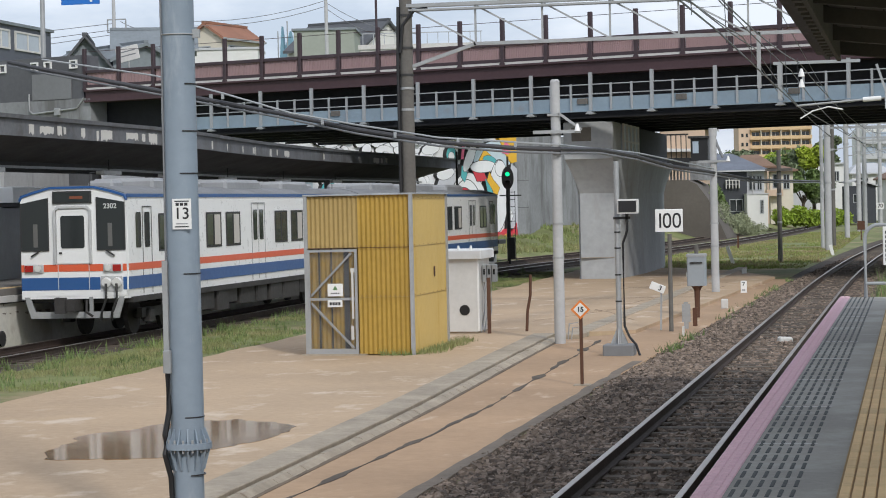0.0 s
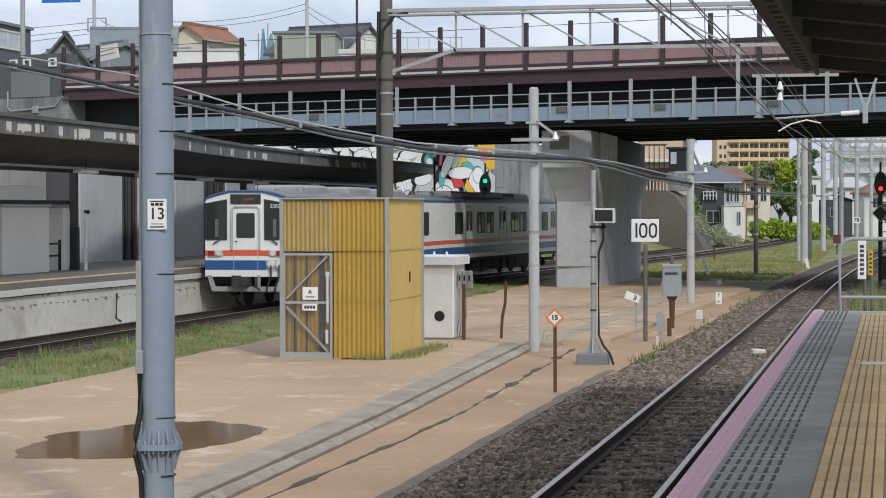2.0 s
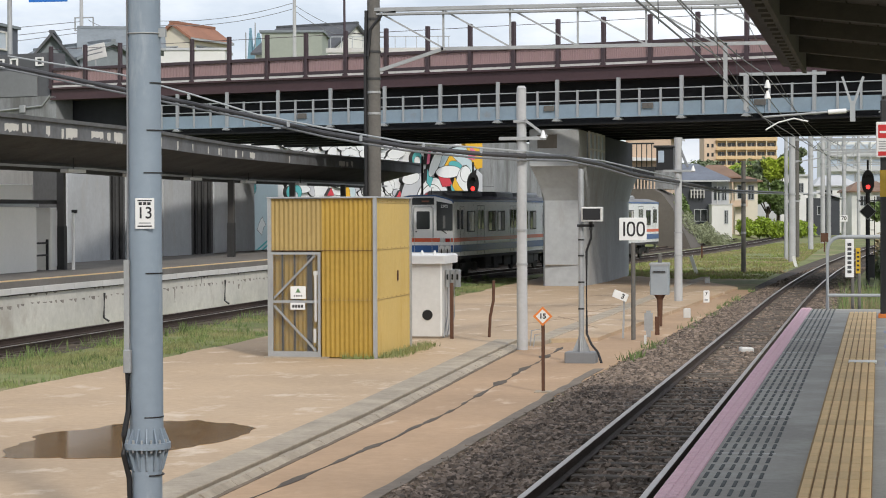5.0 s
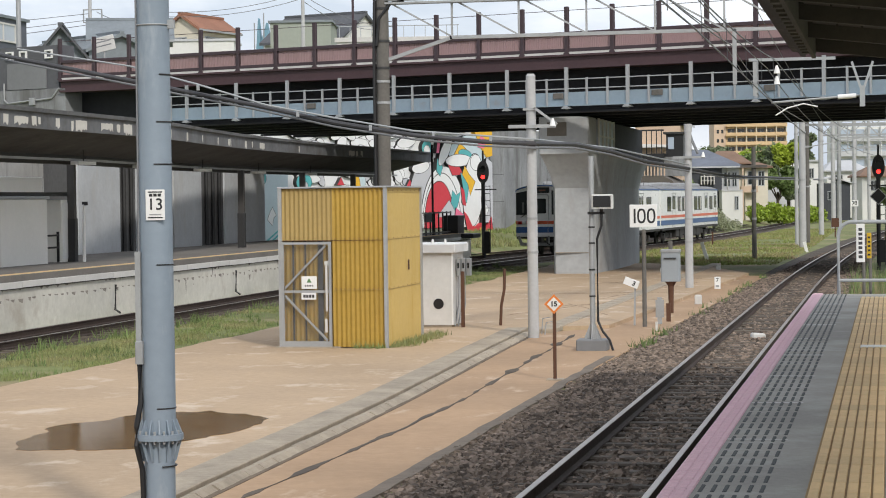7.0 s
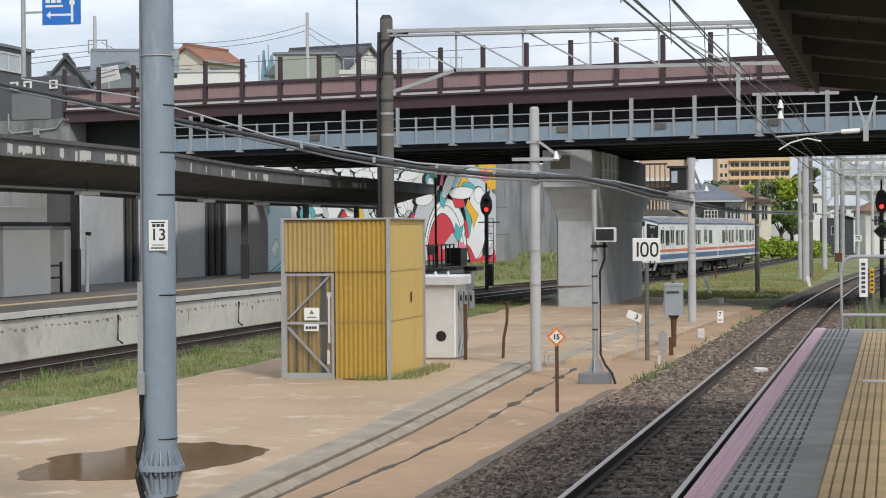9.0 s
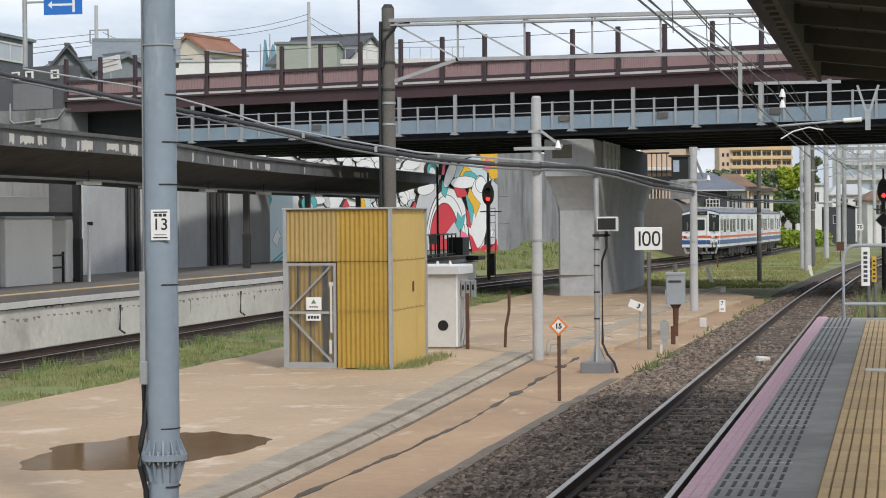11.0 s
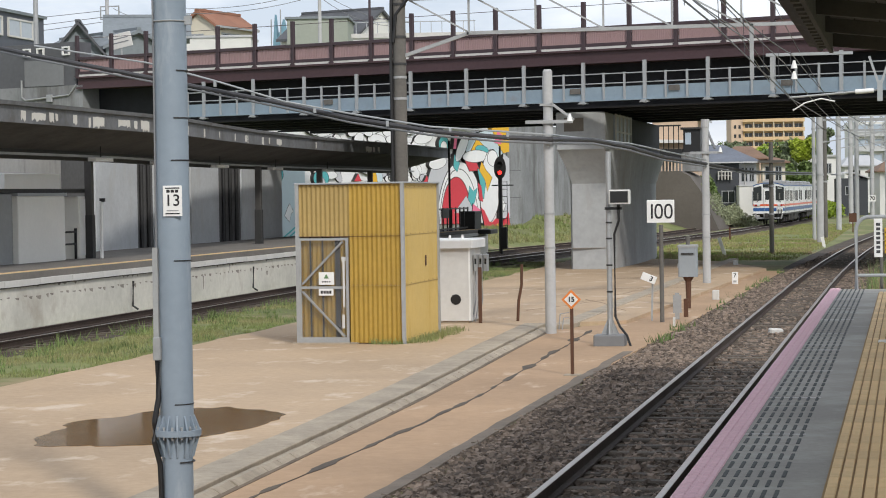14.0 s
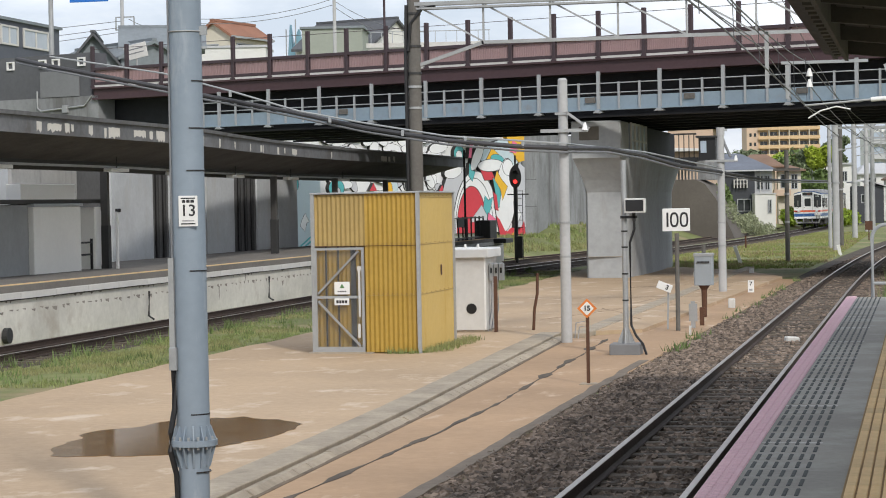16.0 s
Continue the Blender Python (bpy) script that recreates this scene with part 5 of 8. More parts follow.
# ---- orange diamond sign ----
p = thing("curve_sign", pose(-5.2, 34.4, -0.075), "small orange diamond sign on a rusty post", "sign")
part("post", M().bar((0, 0, -0.1), (0, 0, 1.12), 0.05, 0.04), RUST, p)
part("footing", M().cbox(-0.13, 0.13, -0.12, 0.12, -0.03, 0.02, 0.01), CONCRETE_KERB, p)
R45 = Matrix.Rotation(radians(45), 4, "Y")
brd = part("board", M().box(-0.11, 0.11, -0.03, -0.018, -0.11, 0.11, R45), ORANGE, p, "orange diamond board", at=pose(0, -0.01, 1.2))
part("panel", M().box(-0.078, 0.078, -0.034, -0.03, -0.078, 0.078, R45), CREAM, brd)
text_part("digits", "15", 0.11, INK, brd, pose(0, -0.037, 0), bold=0.004)

# ---- speed sign 100 ----
p = thing("speed_sign", pose(-5.33, 48.6, -0.075), "white rectangular sign with large black digits on a weathered post", "sign")
part("post", M().cyl((0, 0, -0.1), (0, 0, 2.15), 0.05, 0.047, 12), POLE_DARK, p, smooth=True)
brd = part("board", M().cbox(-0.305, 0.305, -0.075, -0.05, 2.2, 2.7, 0.012), WHITE, p)
for x, wd in ((-0.19, 0.0), (-0.04, 0.19), (0.175, 0.19)):
    dg = M()
    if wd == 0.0:
        dg.box(x - 0.022, x + 0.022, -0.08, -0.075, 2.29, 2.61)
    else:
        n = 28
        for i in range(n):
            a0, a1 = 2 * math.pi * i / n, 2 * math.pi * (i + 1) / n
            f = lambda a: (math.copysign(abs(math.cos(a)) ** 0.75, math.cos(a)), math.copysign(abs(math.sin(a)) ** 0.85, math.sin(a)))
            (c0, s0), (c1, s1_) = f(a0), f(a1)
            o, q = (wd / 2, 0.165), (wd / 2 - 0.042, 0.12)
            dg.add([(x + c0 * o[0], -0.079, 2.45 + s0 * o[1]), (x + c1 * o[0], -0.079, 2.45 + s1_ * o[1]), (x + c1 * q[0], -0.079, 2.45 + s1_ * q[1]), (x + c0 * q[0], -0.079, 2.45 + s0 * q[1])], [(0, 1, 2, 3)])
    part("digit", dg, INK, brd)
p = thing("fallen_sign", pose(-5.62, 48.7, 0.9), "small white sign leaning against the post", "sign")
brd = part("board", M().cbox(-0.17, 0.17, -0.02, 0.0, -0.085, 0.085, 0.01), WHITE, p, at=pose(0, -0.06, 0, 0, 22, 0))
text_part("digits", "3", 0.15, INK, brd, pose(0.06, -0.024, 0), bold=0.004)
part("stake", M().bar((0.05, 0, -0.95), (0.08, 0, 0.05), 0.05, 0.04), GALV, p)
p = thing("marker_stake", pose(-5.1, 49.6, -0.075), "grey metal stake beside the sign post", "post")
part("shaft", M().box(-0.05, 0.05, -0.02, 0.02, -0.1, 0.6), GALV, p)
part("bracket", M().box(-0.09, 0.1, -0.03, -0.02, 0.15, 0.55), GALV, p)
p = thing("marker_stake", pose(-5.0, 50.6, -0.075), "short rusty stake at the ballast edge", "post")
part("shaft", M().box(-0.05, 0.05, -0.03, 0.03, -0.1, 0.42), RUST, p)
p = thing("marker_stake", pose(-4.9, 47.0, -0.075), "small pale stake at the ballast edge", "post")
part("shaft", M().box(-0.025, 0.025, -0.02, 0.02, -0.1, 0.2), WHITE_DIRTY, p)

# ---- grey relay box ----
p = thing("relay_box", pose(-5.3, 54.3, -0.075), "grey metal relay box on a rusty stand", "equipment box")
part("stand", M().cyl((0, 0, -0.1), (0, 0, 0.75), 0.055, 0.075, 10), RUST, p)
part("stand_head", M().cyl((0, 0, 0.66), (0, 0, 0.8), 0.07, 0.16, 10), RUST, p)
b = part("box", M().cbox(-0.23, 0.23, -0.16, 0.16, 0.78, 1.54, 0.03), mat("grey enamel", (0.30, 0.33, 0.35), 0.5, var=0.12, fine=12), p)
part("lid", M().cbox(-0.245, 0.245, -0.175, 0.175, 1.5, 1.57, 0.02), GALV, b)
part("handle", M().box(-0.15, 0.15, -0.19, -0.165, 1.33, 1.37), STEEL_DARK, b)
part("vent_pipe", M().cyl((0, 0, 1.55), (0, 0, 1.78), 0.05, 0.055, 10), POLE_DARK, p)
p = thing("kilometre_marker", pose(-5.1, 66.6, 0), "small white marker board with a black digit", "sign")
part("board", M().cbox(-0.09, 0.09, -0.05, 0.05, 0.0, 0.36, 0.012), WHITE, p)
text_part("digits", "7", 0.16, INK, p, pose(0, -0.054, 0.26), bold=0.003)
part("bar", M().box(-0.05, 0.05, -0.054, -0.05, 0.05, 0.11), GALV, p)
for x, y in ((-8.2, 81.0), (-5.0, 58.6), (-6.4, 84.0)):
    p = part("concrete_marker", M().cbox(-0.09, 0.09, -0.09, 0.09, -0.05, 0.2, 0.02), WHITE_DIRTY, at=pose(x, y, -0.02))
    tagged(p, "small pale concrete boundary marker stub", "marker")

# ================= near platform: roof, column, end fence, right-hand signal =================
roof = thing("platform_roof", pose(0, 0, 0), "old brown timber platform roof with dark eaves", "canopy")
RX, RZ, RY = -1.10, 4.70, 30.3
slope = -0.115
zr = lambda x: RZ + 0.2 + slope * (x - RX)
part("roof_sheet", M().prism([(RX, zr(RX) + 0.03), (2.2, zr(2.2) + 0.03), (2.2, zr(2.2) + 0.12), (RX, zr(RX) + 0.12)], "y", -8, RY), WOODROOF, roof)
part("fascia", M().box(RX - 0.06, RX, -8, RY + 0.02, RZ - 0.03, RZ + 0.3), CANOPY, roof)
part("gutter", M().prism([(RX - 0.2, RZ + 0.16), (RX - 0.18, RZ + 0.04), (RX - 0.08, RZ + 0.03), (RX - 0.06, RZ + 0.16), (RX - 0.08, RZ + 0.16), (RX - 0.09, RZ + 0.06), (RX - 0.17, RZ + 0.06), (RX - 0.18, RZ + 0.16)], "y", -8, RY + 0.05), CANOPY, roof)
for y in [2.0 + 0.55 * i for i in range(50)]:
    part("eave_block", M().box(RX + 0.0, RX + 0.09, y, y + 0.22, RZ - 0.07, RZ + 0.03), WOODROOF, roof)
part("eave_board", M().box(RX + 0.09, RX + 0.14, -8, RY, RZ - 0.06, zr(RX) + 0.02), WOODROOF, roof)
for y in (4.5, 7.0, 9.5, 12.0, 14.5, 17.0, 19.6, 22.1, 24.6, 27.4, 30.2):
    h = 0.16
    part("rafter", M().prism([(RX + 0.14, zr(RX + 0.14) + 0.03), (2.2, zr(2.2) + 0.03), (2.2, zr(2.2) - h), (RX + 0.14, zr(RX + 0.14) - h)], "y", y - 0.05, y + 0.05), WOODROOF, roof, "old squared rafter")
for i in range(11):
    x = RX + 0.2 + i * 0.3
    part("board", M().prism([(x, zr(x) + 0.028), (x + 0.28, zr(x + 0.28) + 0.028), (x + 0.28, zr(x + 0.28) + 0.012), (x, zr(x) + 0.012)], "y", -8, RY - 0.02), WOODROOF, roof)
col = thing("roof_column", pose(0.16, 32.0, 1.25), "dark steel roof column with an orange foot and a yellow band", "column")
part("shaft", M().cbox(-0.14, 0.14, -0.14, 0.14, 0, 3.1, 0.02), STEEL_DARK, col)
part("foot", M().cbox(-0.17, 0.17, -0.17, 0.17, 0, 0.06, 0.01), ORANGE, col, "orange foot plate")
part("band", M().box(-0.146, 0.146, -0.146, 0.146, 1.72, 2.1), mat("yellow band", (0.6, 0.38, 0.04), 0.5), col)
sg = part("notice_board", M().cbox(-0.2, 0.28, -0.2, -0.16, 2.28, 2.78, 0.01), WHITE, col, "white notice board with red panels")
REDP = mat("red print", (0.55, 0.03, 0.03), 0.5, var=0.1, fine=10)
part("panel", M().box(-0.17, 0.0, -0.204, -0.2, 2.55, 2.74), REDP, sg)
part("panel", M().box(-0.17, 0.0, -0.204, -0.2, 2.3, 2.36), REDP, sg)
part("panel", M().box(0.04, 0.27, -0.204, -0.2, 2.3, 2.74), REDP, sg)
for i in range(4):
    part("bar", M().box(-0.16, -0.02, -0.204, -0.2, 2.39 + i * 0.035, 2.405 + i * 0.035), GALV, sg)
part("bar", M().box(-0.15, -0.03, -0.207, -0.204, 2.62, 2.65), WHITE, sg)
# platform markings beside the tactile strip
mk = mat("blue floor marking", (0.25, 0.28, 0.45), 0.6, var=0.25, fine=10)
for y in (17.8, 19.6, 22.2, 25.0, 28.0):
    tagged(part("floor_marking", M().box(0.06, 0.34, y, y + 0.5, 1.245, 1.2545), mk, at=None), "faded blue marking on the platform", "marking")
tagged(part("floor_plate", M().box(-0.3, -0.02, 22.45, 22.75, 1.25, 1.268), CREAM), "pale replacement plate in the tactile strip", "floor plate")

fence = thing("end_fence", pose(0, 34.5, 1.25), "grey tubular steel barrier at the platform end", "fence")
pts = [(-0.78, 0, 0), (-0.78, 0, 0.92)] + [(-0.78 + 0.2 * (1 - math.cos(radians(a))), 0, 0.92 + 0.2 * math.sin(radians(a))) for a in (20, 40, 60, 80, 90)] + [(1.5, 0, 1.12)]
part("top_rail", M().tube(pts, 0.03, 10), WALKPOST, fence, smooth=True)
part("lower_rail", M().cyl((-0.78, 0, 0.22), (1.5, 0, 0.22), 0.025, n=10), WALKPOST, fence)
for x in (0.1, 1.0):
    part("post", M().cyl((x, 0, -0.1), (x, 0, 1.1), 0.028, n=10), WALKPOST, fence)
for x in (-0.4, -0.3, 0.25):
    part("picket", M().cyl((x, 0.25, -0.6), (x, 0.25, 0.8), 0.025, n=8), POLE_DARK, fence)
sg = part("sign_board", M().cbox(-0.51, -0.38, -0.05, -0.03, 0.5, 1.09, 0.008), WHITE, fence, "narrow white upright sign")
for i in range(7):
    part("bar", M().box(-0.475, -0.415, -0.054, -0.05, 0.56 + i * 0.07, 0.605 + i * 0.07), CABLE, sg)
sg = part("warning_board", M().cbox(-0.35, -0.28, -0.05, -0.03, 0.56, 0.95, 0.006), mat("warning yellow", (0.65, 0.42, 0.02), 0.5), fence, "narrow yellow and black warning board")
for i in range(5):
    part("bar", M().box(-0.335, -0.295, -0.054, -0.05, 0.6 + i * 0.066, 0.63 + i * 0.066), INK, sg)


def signal(name, x, y, z, hz, s, label, facing, lit):
    """A colour light signal: post, head with a peak, lenses; lit names the lens that glows."""
    g = thing(name, pose(x, y, z, 0, 0, facing), label, "railway signal")
    part("post", M().cyl((0, 0, -0.1), (0, 0, hz), 0.085 * s, n=12), BLACK, g)
    part("finial", M().cyl((0, 0, hz), (0, 0, hz + 1.05 * s), 0.05 * s, 0.04 * s, 8), BLACK, g)
    o = [(0.25 * s * math.cos(radians(a)), 0.5 * s * math.sin(radians(a)) * (1.0 if math.sin(radians(a)) > 0 else 0.9)) for a in range(0, 360, 15)]
    hd = part("head", M().prism([(a, hz + 0.15 + b) for a, b in o], "y", -0.2 * s, -0.05, None), BLACK, g, "black rounded backplate")
    part("housing", M().cbox(-0.17 * s, 0.17 * s, -0.05, 0.25 * s, hz - 0.2 * s, hz + 0.5 * s, 0.03), BLACK, g)
    for x_ in (-0.22 * s, 0.22 * s):
        part("ladder_rail", M().bar((x_ * 0.7 + 0.12 * s, 0.2, 0.2), (x_ * 0.7 + 0.12 * s, 0.2, hz - 0.4 * s), 0.03, 0.03), STEEL_DARK, g)
    for k in range(int((hz - 0.5) / 0.35)):
        part("rung", M().bar((-0.03 * s, 0.2, 0.35 + k * 0.35), (0.27 * s, 0.2, 0.35 + k * 0.35), 0.025, 0.025), STEEL_DARK, g)
    part("platform", M().box(-0.35 * s, 0.55 * s, -0.05, 0.45, hz - 0.6 * s, hz - 0.55 * s), STEEL_DARK, g)
    part("case", M().cbox(-0.02, 0.26 * s, -0.2, 0.1, 0.3, 0.3 + 0.9 * s, 0.03), BLACK, g)
    for nm, dz in (("green", 0.30), ("red", -0.06)):
        c = hz + 0.15 + (dz - 0.12) * s
        part("hood", M().prism([(0.13 * s * math.cos(radians(a)), c + 0.13 * s * math.sin(radians(a))) for a in range(0, 181, 20)] + [(0.115 * s * math.cos(radians(a)), c + 0.115 * s * math.sin(radians(a))) for a in range(180, -1, -20)], "y", -0.42 * s, -0.2 * s), BLACK, hd)
        if nm in lit:
            part("lens", M().cyl((0, -0.225 * s, c), (0, -0.2 * s, c), 0.085 * s, n=16), LENS[nm], hd, "glowing " + nm + " lens")
    return g


LENS = {"red": glow("lit red lens", (1.0, 0.03, 0.025), 3.5), "green": glow("lit green lens", (0.03, 1.0, 0.35), 1.6)}
signal("signal", -0.42, 85.0, -0.1, 3.75, 0.95, "black colour light signal showing red beside the platform track", 3, ("red",))
sg = thing("diamond_plate", pose(-0.42, 84.85, 2.7), "small black diamond plate on the signal post", "sign")
part("board", M().box(-0.2, 0.2, -0.02, 0.0, -0.2, 0.2, R45), BLACK, sg)
part("edge", M().box(-0.23, 0.23, 0.0, 0.012, -0.23, 0.23, R45), GALV, sg)
# left-hand signal: an added disc, not a signal part, slides from red lens to green as the train passes
sig = signal("signal", -19.1, 104.0, -0.1, 4.0, 1.15, "black colour light signal between the far tracks", 8, ("red", "green"))
shutter = part("shutter", M().cyl((0, -0.29, 0), (0, -0.268, 0), 0.132, n=18), BLACK, sig, "added black disc hiding the unlit lens")
SH_RED = pose(0, 0, 4.0 + 0.15 - 0.18 * 1.15)
SH_GREEN = pose(0, 0, 4.0 + 0.15 + 0.18 * 1.15)

# ================= train =================
T_WHITE = mat("glossy white body paint", (0.80, 0.81, 0.80), 0.3, var=0.05, big=0.4, fine=6, bump=0.02, stain=(0.66, 0.66, 0.63), stain_at=(0.6, 0.9), stain_scale=(2, 0.8, 0.4))
T_ORANGE = mat("orange body stripe", (0.68, 0.12, 0.05), 0.35, var=0.06, fine=8, bump=0.02)
T_BLUE = mat("blue body stripe", (0.03, 0.10, 0.28), 0.35, var=0.08, fine=8, bump=0.02)
T_ROOF = mat("sooty grey train roof", (0.22, 0.225, 0.23), 0.7, var=0.25, big=0.6, fine=6, bump=0.1)
T_ROOFBOX = mat("grey rooftop unit", (0.33, 0.34, 0.35), 0.6, var=0.2, big=0.8, fine=8, bump=0.05)
T_RUBBER = mat("window rubber", (0.03, 0.03, 0.03), 0.6, var=0.1, fine=10)
T_GLASS = glass("train window glass", (0.035, 0.04, 0.04), 0.04)
T_CURTAIN = mat("pale window blind", (0.52, 0.50, 0.46), 0.7, var=0.1, fine=8)
T_GEAR = mat("grimy underfloor gear", (0.045, 0.042, 0.04), 0.75, var=0.4, big=1.5, fine=10, bump=0.1)
T_SKIRT = mat("grey-white skirt", (0.55, 0.56, 0.56), 0.45, var=0.2, big=1, fine=8, bump=0.05)
T_PILOT = mat("grimy grey skirt", (0.36, 0.37, 0.37), 0.6, var=0.3, big=1.2, fine=8, bump=0.05)
T_LAMP = mat("lamp lens", (0.65, 0.65, 0.62), 0.15, var=0.05, fine=8, bump=0)
T_RED = mat("red tail lens", (0.35, 0.02, 0.015), 0.2, var=0.05, fine=8, bump=0)
L_CAR, HWD = 20.3, 1.2
side_win = M().prism([(-0.52, 1.86), (0.52, 1.86), (0.55, 1.9), (0.55, 2.62), (0.52, 2.66), (-0.52, 2.66), (-0.55, 2.62), (-0.55, 1.9)], "x", 0, 0.006).mesh("glass", T_GLASS)
side_frame = M().box(0, 0.012, -0.58, -0.53, 1.84, 2.68).box(0, 0.012, 0.53, 0.58, 1.84, 2.68).box(0, 0.012, -0.53, 0.53, 2.64, 2.68).box(0, 0.012, -0.53, 0.53, 1.84, 1.88).box(0, 0.014, -0.03, 0.03, 1.88, 2.64).mesh("window_frame", T_RUBBER)
blind = M().box(0.006, 0.009, 0.03, 0.5, 1.9, 2.62).mesh("blind", T_CURTAIN)
dglass = M().prism([(-0.14, 1.95), (0.14, 1.95), (0.16, 2.0), (0.16, 2.66), (0.14, 2.72), (-0.14, 2.72), (-0.16, 2.66), (-0.16, 2.0)], "x", 0.004, 0.01).mesh("door_glass", T_GLASS)
door_m = M().box(-0.01, 0.004, -0.56, -0.006, 0.96, 2.86).mesh("door_leaf", T_WHITE)
door_seam = M().box(0, 0.008, -0.59, -0.565, 0.94, 2.9).box(0, 0.008, 0.565, 0.59, 0.94, 2.9).box(0, 0.008, -0.565, 0.565, 2.87, 2.9).box(0, 0.0075, -0.006, 0.006, 0.96, 2.87).mesh("door_seal", mat("door seal grey", (0.3, 0.31, 0.31), 0.6))


def railcar(label, cab):
    """A 20 m diesel railcar; local y from 0 at its rear to its length, the cab at the end named."""
    c = thing("railcar", pose(0, 0, 0), label, "train car", group="two-car diesel train")
    sec = [(-HWD, 0.88), (HWD, 0.88), (HWD + 0.02, 1.4), (HWD, 3.06), (-HWD, 3.06), (-HWD - 0.02, 1.4)]
    part("body", M().prism(sec, "y", 0, L_CAR), T_WHITE, c)
    roof = [(-HWD - 0.01, 3.06), (HWD + 0.01, 3.06), (HWD - 0.06, 3.15), (HWD - 0.3, 3.23), (0.6, 3.3), (0, 3.32), (-0.6, 3.3), (-HWD + 0.3, 3.23), (-HWD + 0.06, 3.15)]
    part("roof", M().prism(roof, "y", -0.02, L_CAR + 0.02), T_ROOF, c, smooth=True)
    for s in (-1, 1):
        x = s * (HWD + 0.012)
        xs = sorted((x, x + s * 0.012))
        part("roof_stripe", M().box(xs[0], xs[1], -0.03, L_CAR + 0.03, 3.04, 3.12), T_BLUE, c)
        xs = sorted((s * (HWD + 0.008), s * (HWD + 0.026)))
        part("orange_stripe", M().box(xs[0], xs[1], 0, L_CAR, 1.47, 1.62), T_ORANGE, c)
        part("blue_stripe", M().box(xs[0], xs[1], 0, L_CAR, 1.07, 1.34), T_BLUE, c)
        turn = 0 if s > 0 else 180
        for yy in (2.55, 5.95, 7.5, 11.75, 13.3, 17.6):
            wn_ = part("window", side_win, None, c, at=pose(s * (HWD + 0.018), yy, 0, 0, 0, turn))
            part("window_frame", side_frame, None, wn_)
            if yy in (5.95, 7.5, 13.3):
                part("blind", blind, None, wn_)
        for yy in (4.1, 9.65, 15.7):
            d = part("passenger_door", door_seam, None, c, at=pose(s * (HWD + 0.018), yy, 0, 0, 0, turn))
            for q in (-1, 1):
                part("door_glass", dglass, None, d, at=pose(0.0, q * 0.27, 0))
        if cab:
            y0 = 1.2 if cab == "rear" else L_CAR - 1.2
            d = part("cab_door", M().box(0, 0.007, -0.3, -0.28, 0.94, 2.85).box(0, 0.007, 0.28, 0.3, 0.94, 2.85).box(0, 0.007, -0.28, 0.28, 2.83, 2.85), T_RUBBER, c, at=pose(s * (HWD + 0.018), y0, 0, 0, 0, turn))
            part("door_glass", dglass, None, d)
            part("cab_window", dglass, None, c, at=pose(s * (HWD + 0.014), y0 - 0.55 if cab == "rear" else y0 + 0.55, 0, 0, 0, turn))
    # roof gear
    for y0, y1, h in ((3.0, 6.0, 3.5), (8.5, 11.5, 3.5), (13.5, 16.2, 3.48)):
        part("roof_unit", M().cbox(-0.75, 0.75, y0, y1, 3.2, h, 0.08), T_ROOFBOX, c)
    for y0 in (1.6, 7.2, 12.4, 17.6):
        part("roof_vent", M().cbox(-0.3, 0.3, y0, y0 + 0.7, 3.24, 3.44, 0.06), T_ROOFBOX, c)
    part("aerial", M().tube([(0.1, 0.7, 3.28), (0.1, 0.75, 3.6), (0.1, 1.0, 3.6)], 0.012), STEEL_DARK, c)
    # underfloor gear and bogies
    part("underframe", M().box(-1.25, 1.25, 0.15, L_CAR - 0.15, 0.78, 0.9), T_GEAR, c)
    rg = random.Random(11)
    y = 5.0
    while y < 14.6:
        wd = rg.uniform(0.7, 1.5)
        for s in (-1, 1):
            a, b_ = sorted((s * 0.55, s * rg.uniform(1.12, 1.22)))
            part("equipment_case", M().cbox(a, b_, y, y + wd, rg.uniform(0.28, 0.45), 0.8, 0.04), T_GEAR, c)
        y += wd + rg.uniform(0.08, 0.3)
    for yb in (3.0, 17.3):
        bg = part("bogie", M().box(-0.95, -0.83, yb - 1.5, yb + 1.5, 0.38, 0.6).box(0.83, 0.95, yb - 1.5, yb + 1.5, 0.38, 0.6).box(-0.95, 0.95, yb - 0.25, yb + 0.25, 0.4, 0.66), T_GEAR, c)
        for ya in (yb - 1.05, yb + 1.05):
            ws_ = M().cyl((-0.7, ya, 0.43), (0.7, ya, 0.43), 0.08, n=10)
            for xw in (-0.6, 0.5):
                ws_.cyl((xw, ya, 0.43), (xw + 0.1, ya, 0.43), 0.43, n=24)
            part("wheelset", ws_, T_GEAR, bg)
            for s in (-1, 1):
                part("axle_box", M().cbox(min(s * 0.85, s * 1.05), max(s * 0.85, s * 1.05), ya - 0.17, ya + 0.17, 0.28, 0.58, 0.03), T_GEAR, bg)
    # ends
    for end in ("rear", "front"):
        mt = Matrix() if end == "rear" else pose(0, L_CAR, 0, 0, 0, 180)
        if end == cab:
            cab_end(c, mt)
        else:
            part("gangway", M().box(-0.5, 0.5, -0.14, 0.0, 1.0, 3.0, mt), T_RUBBER, c)
    return c


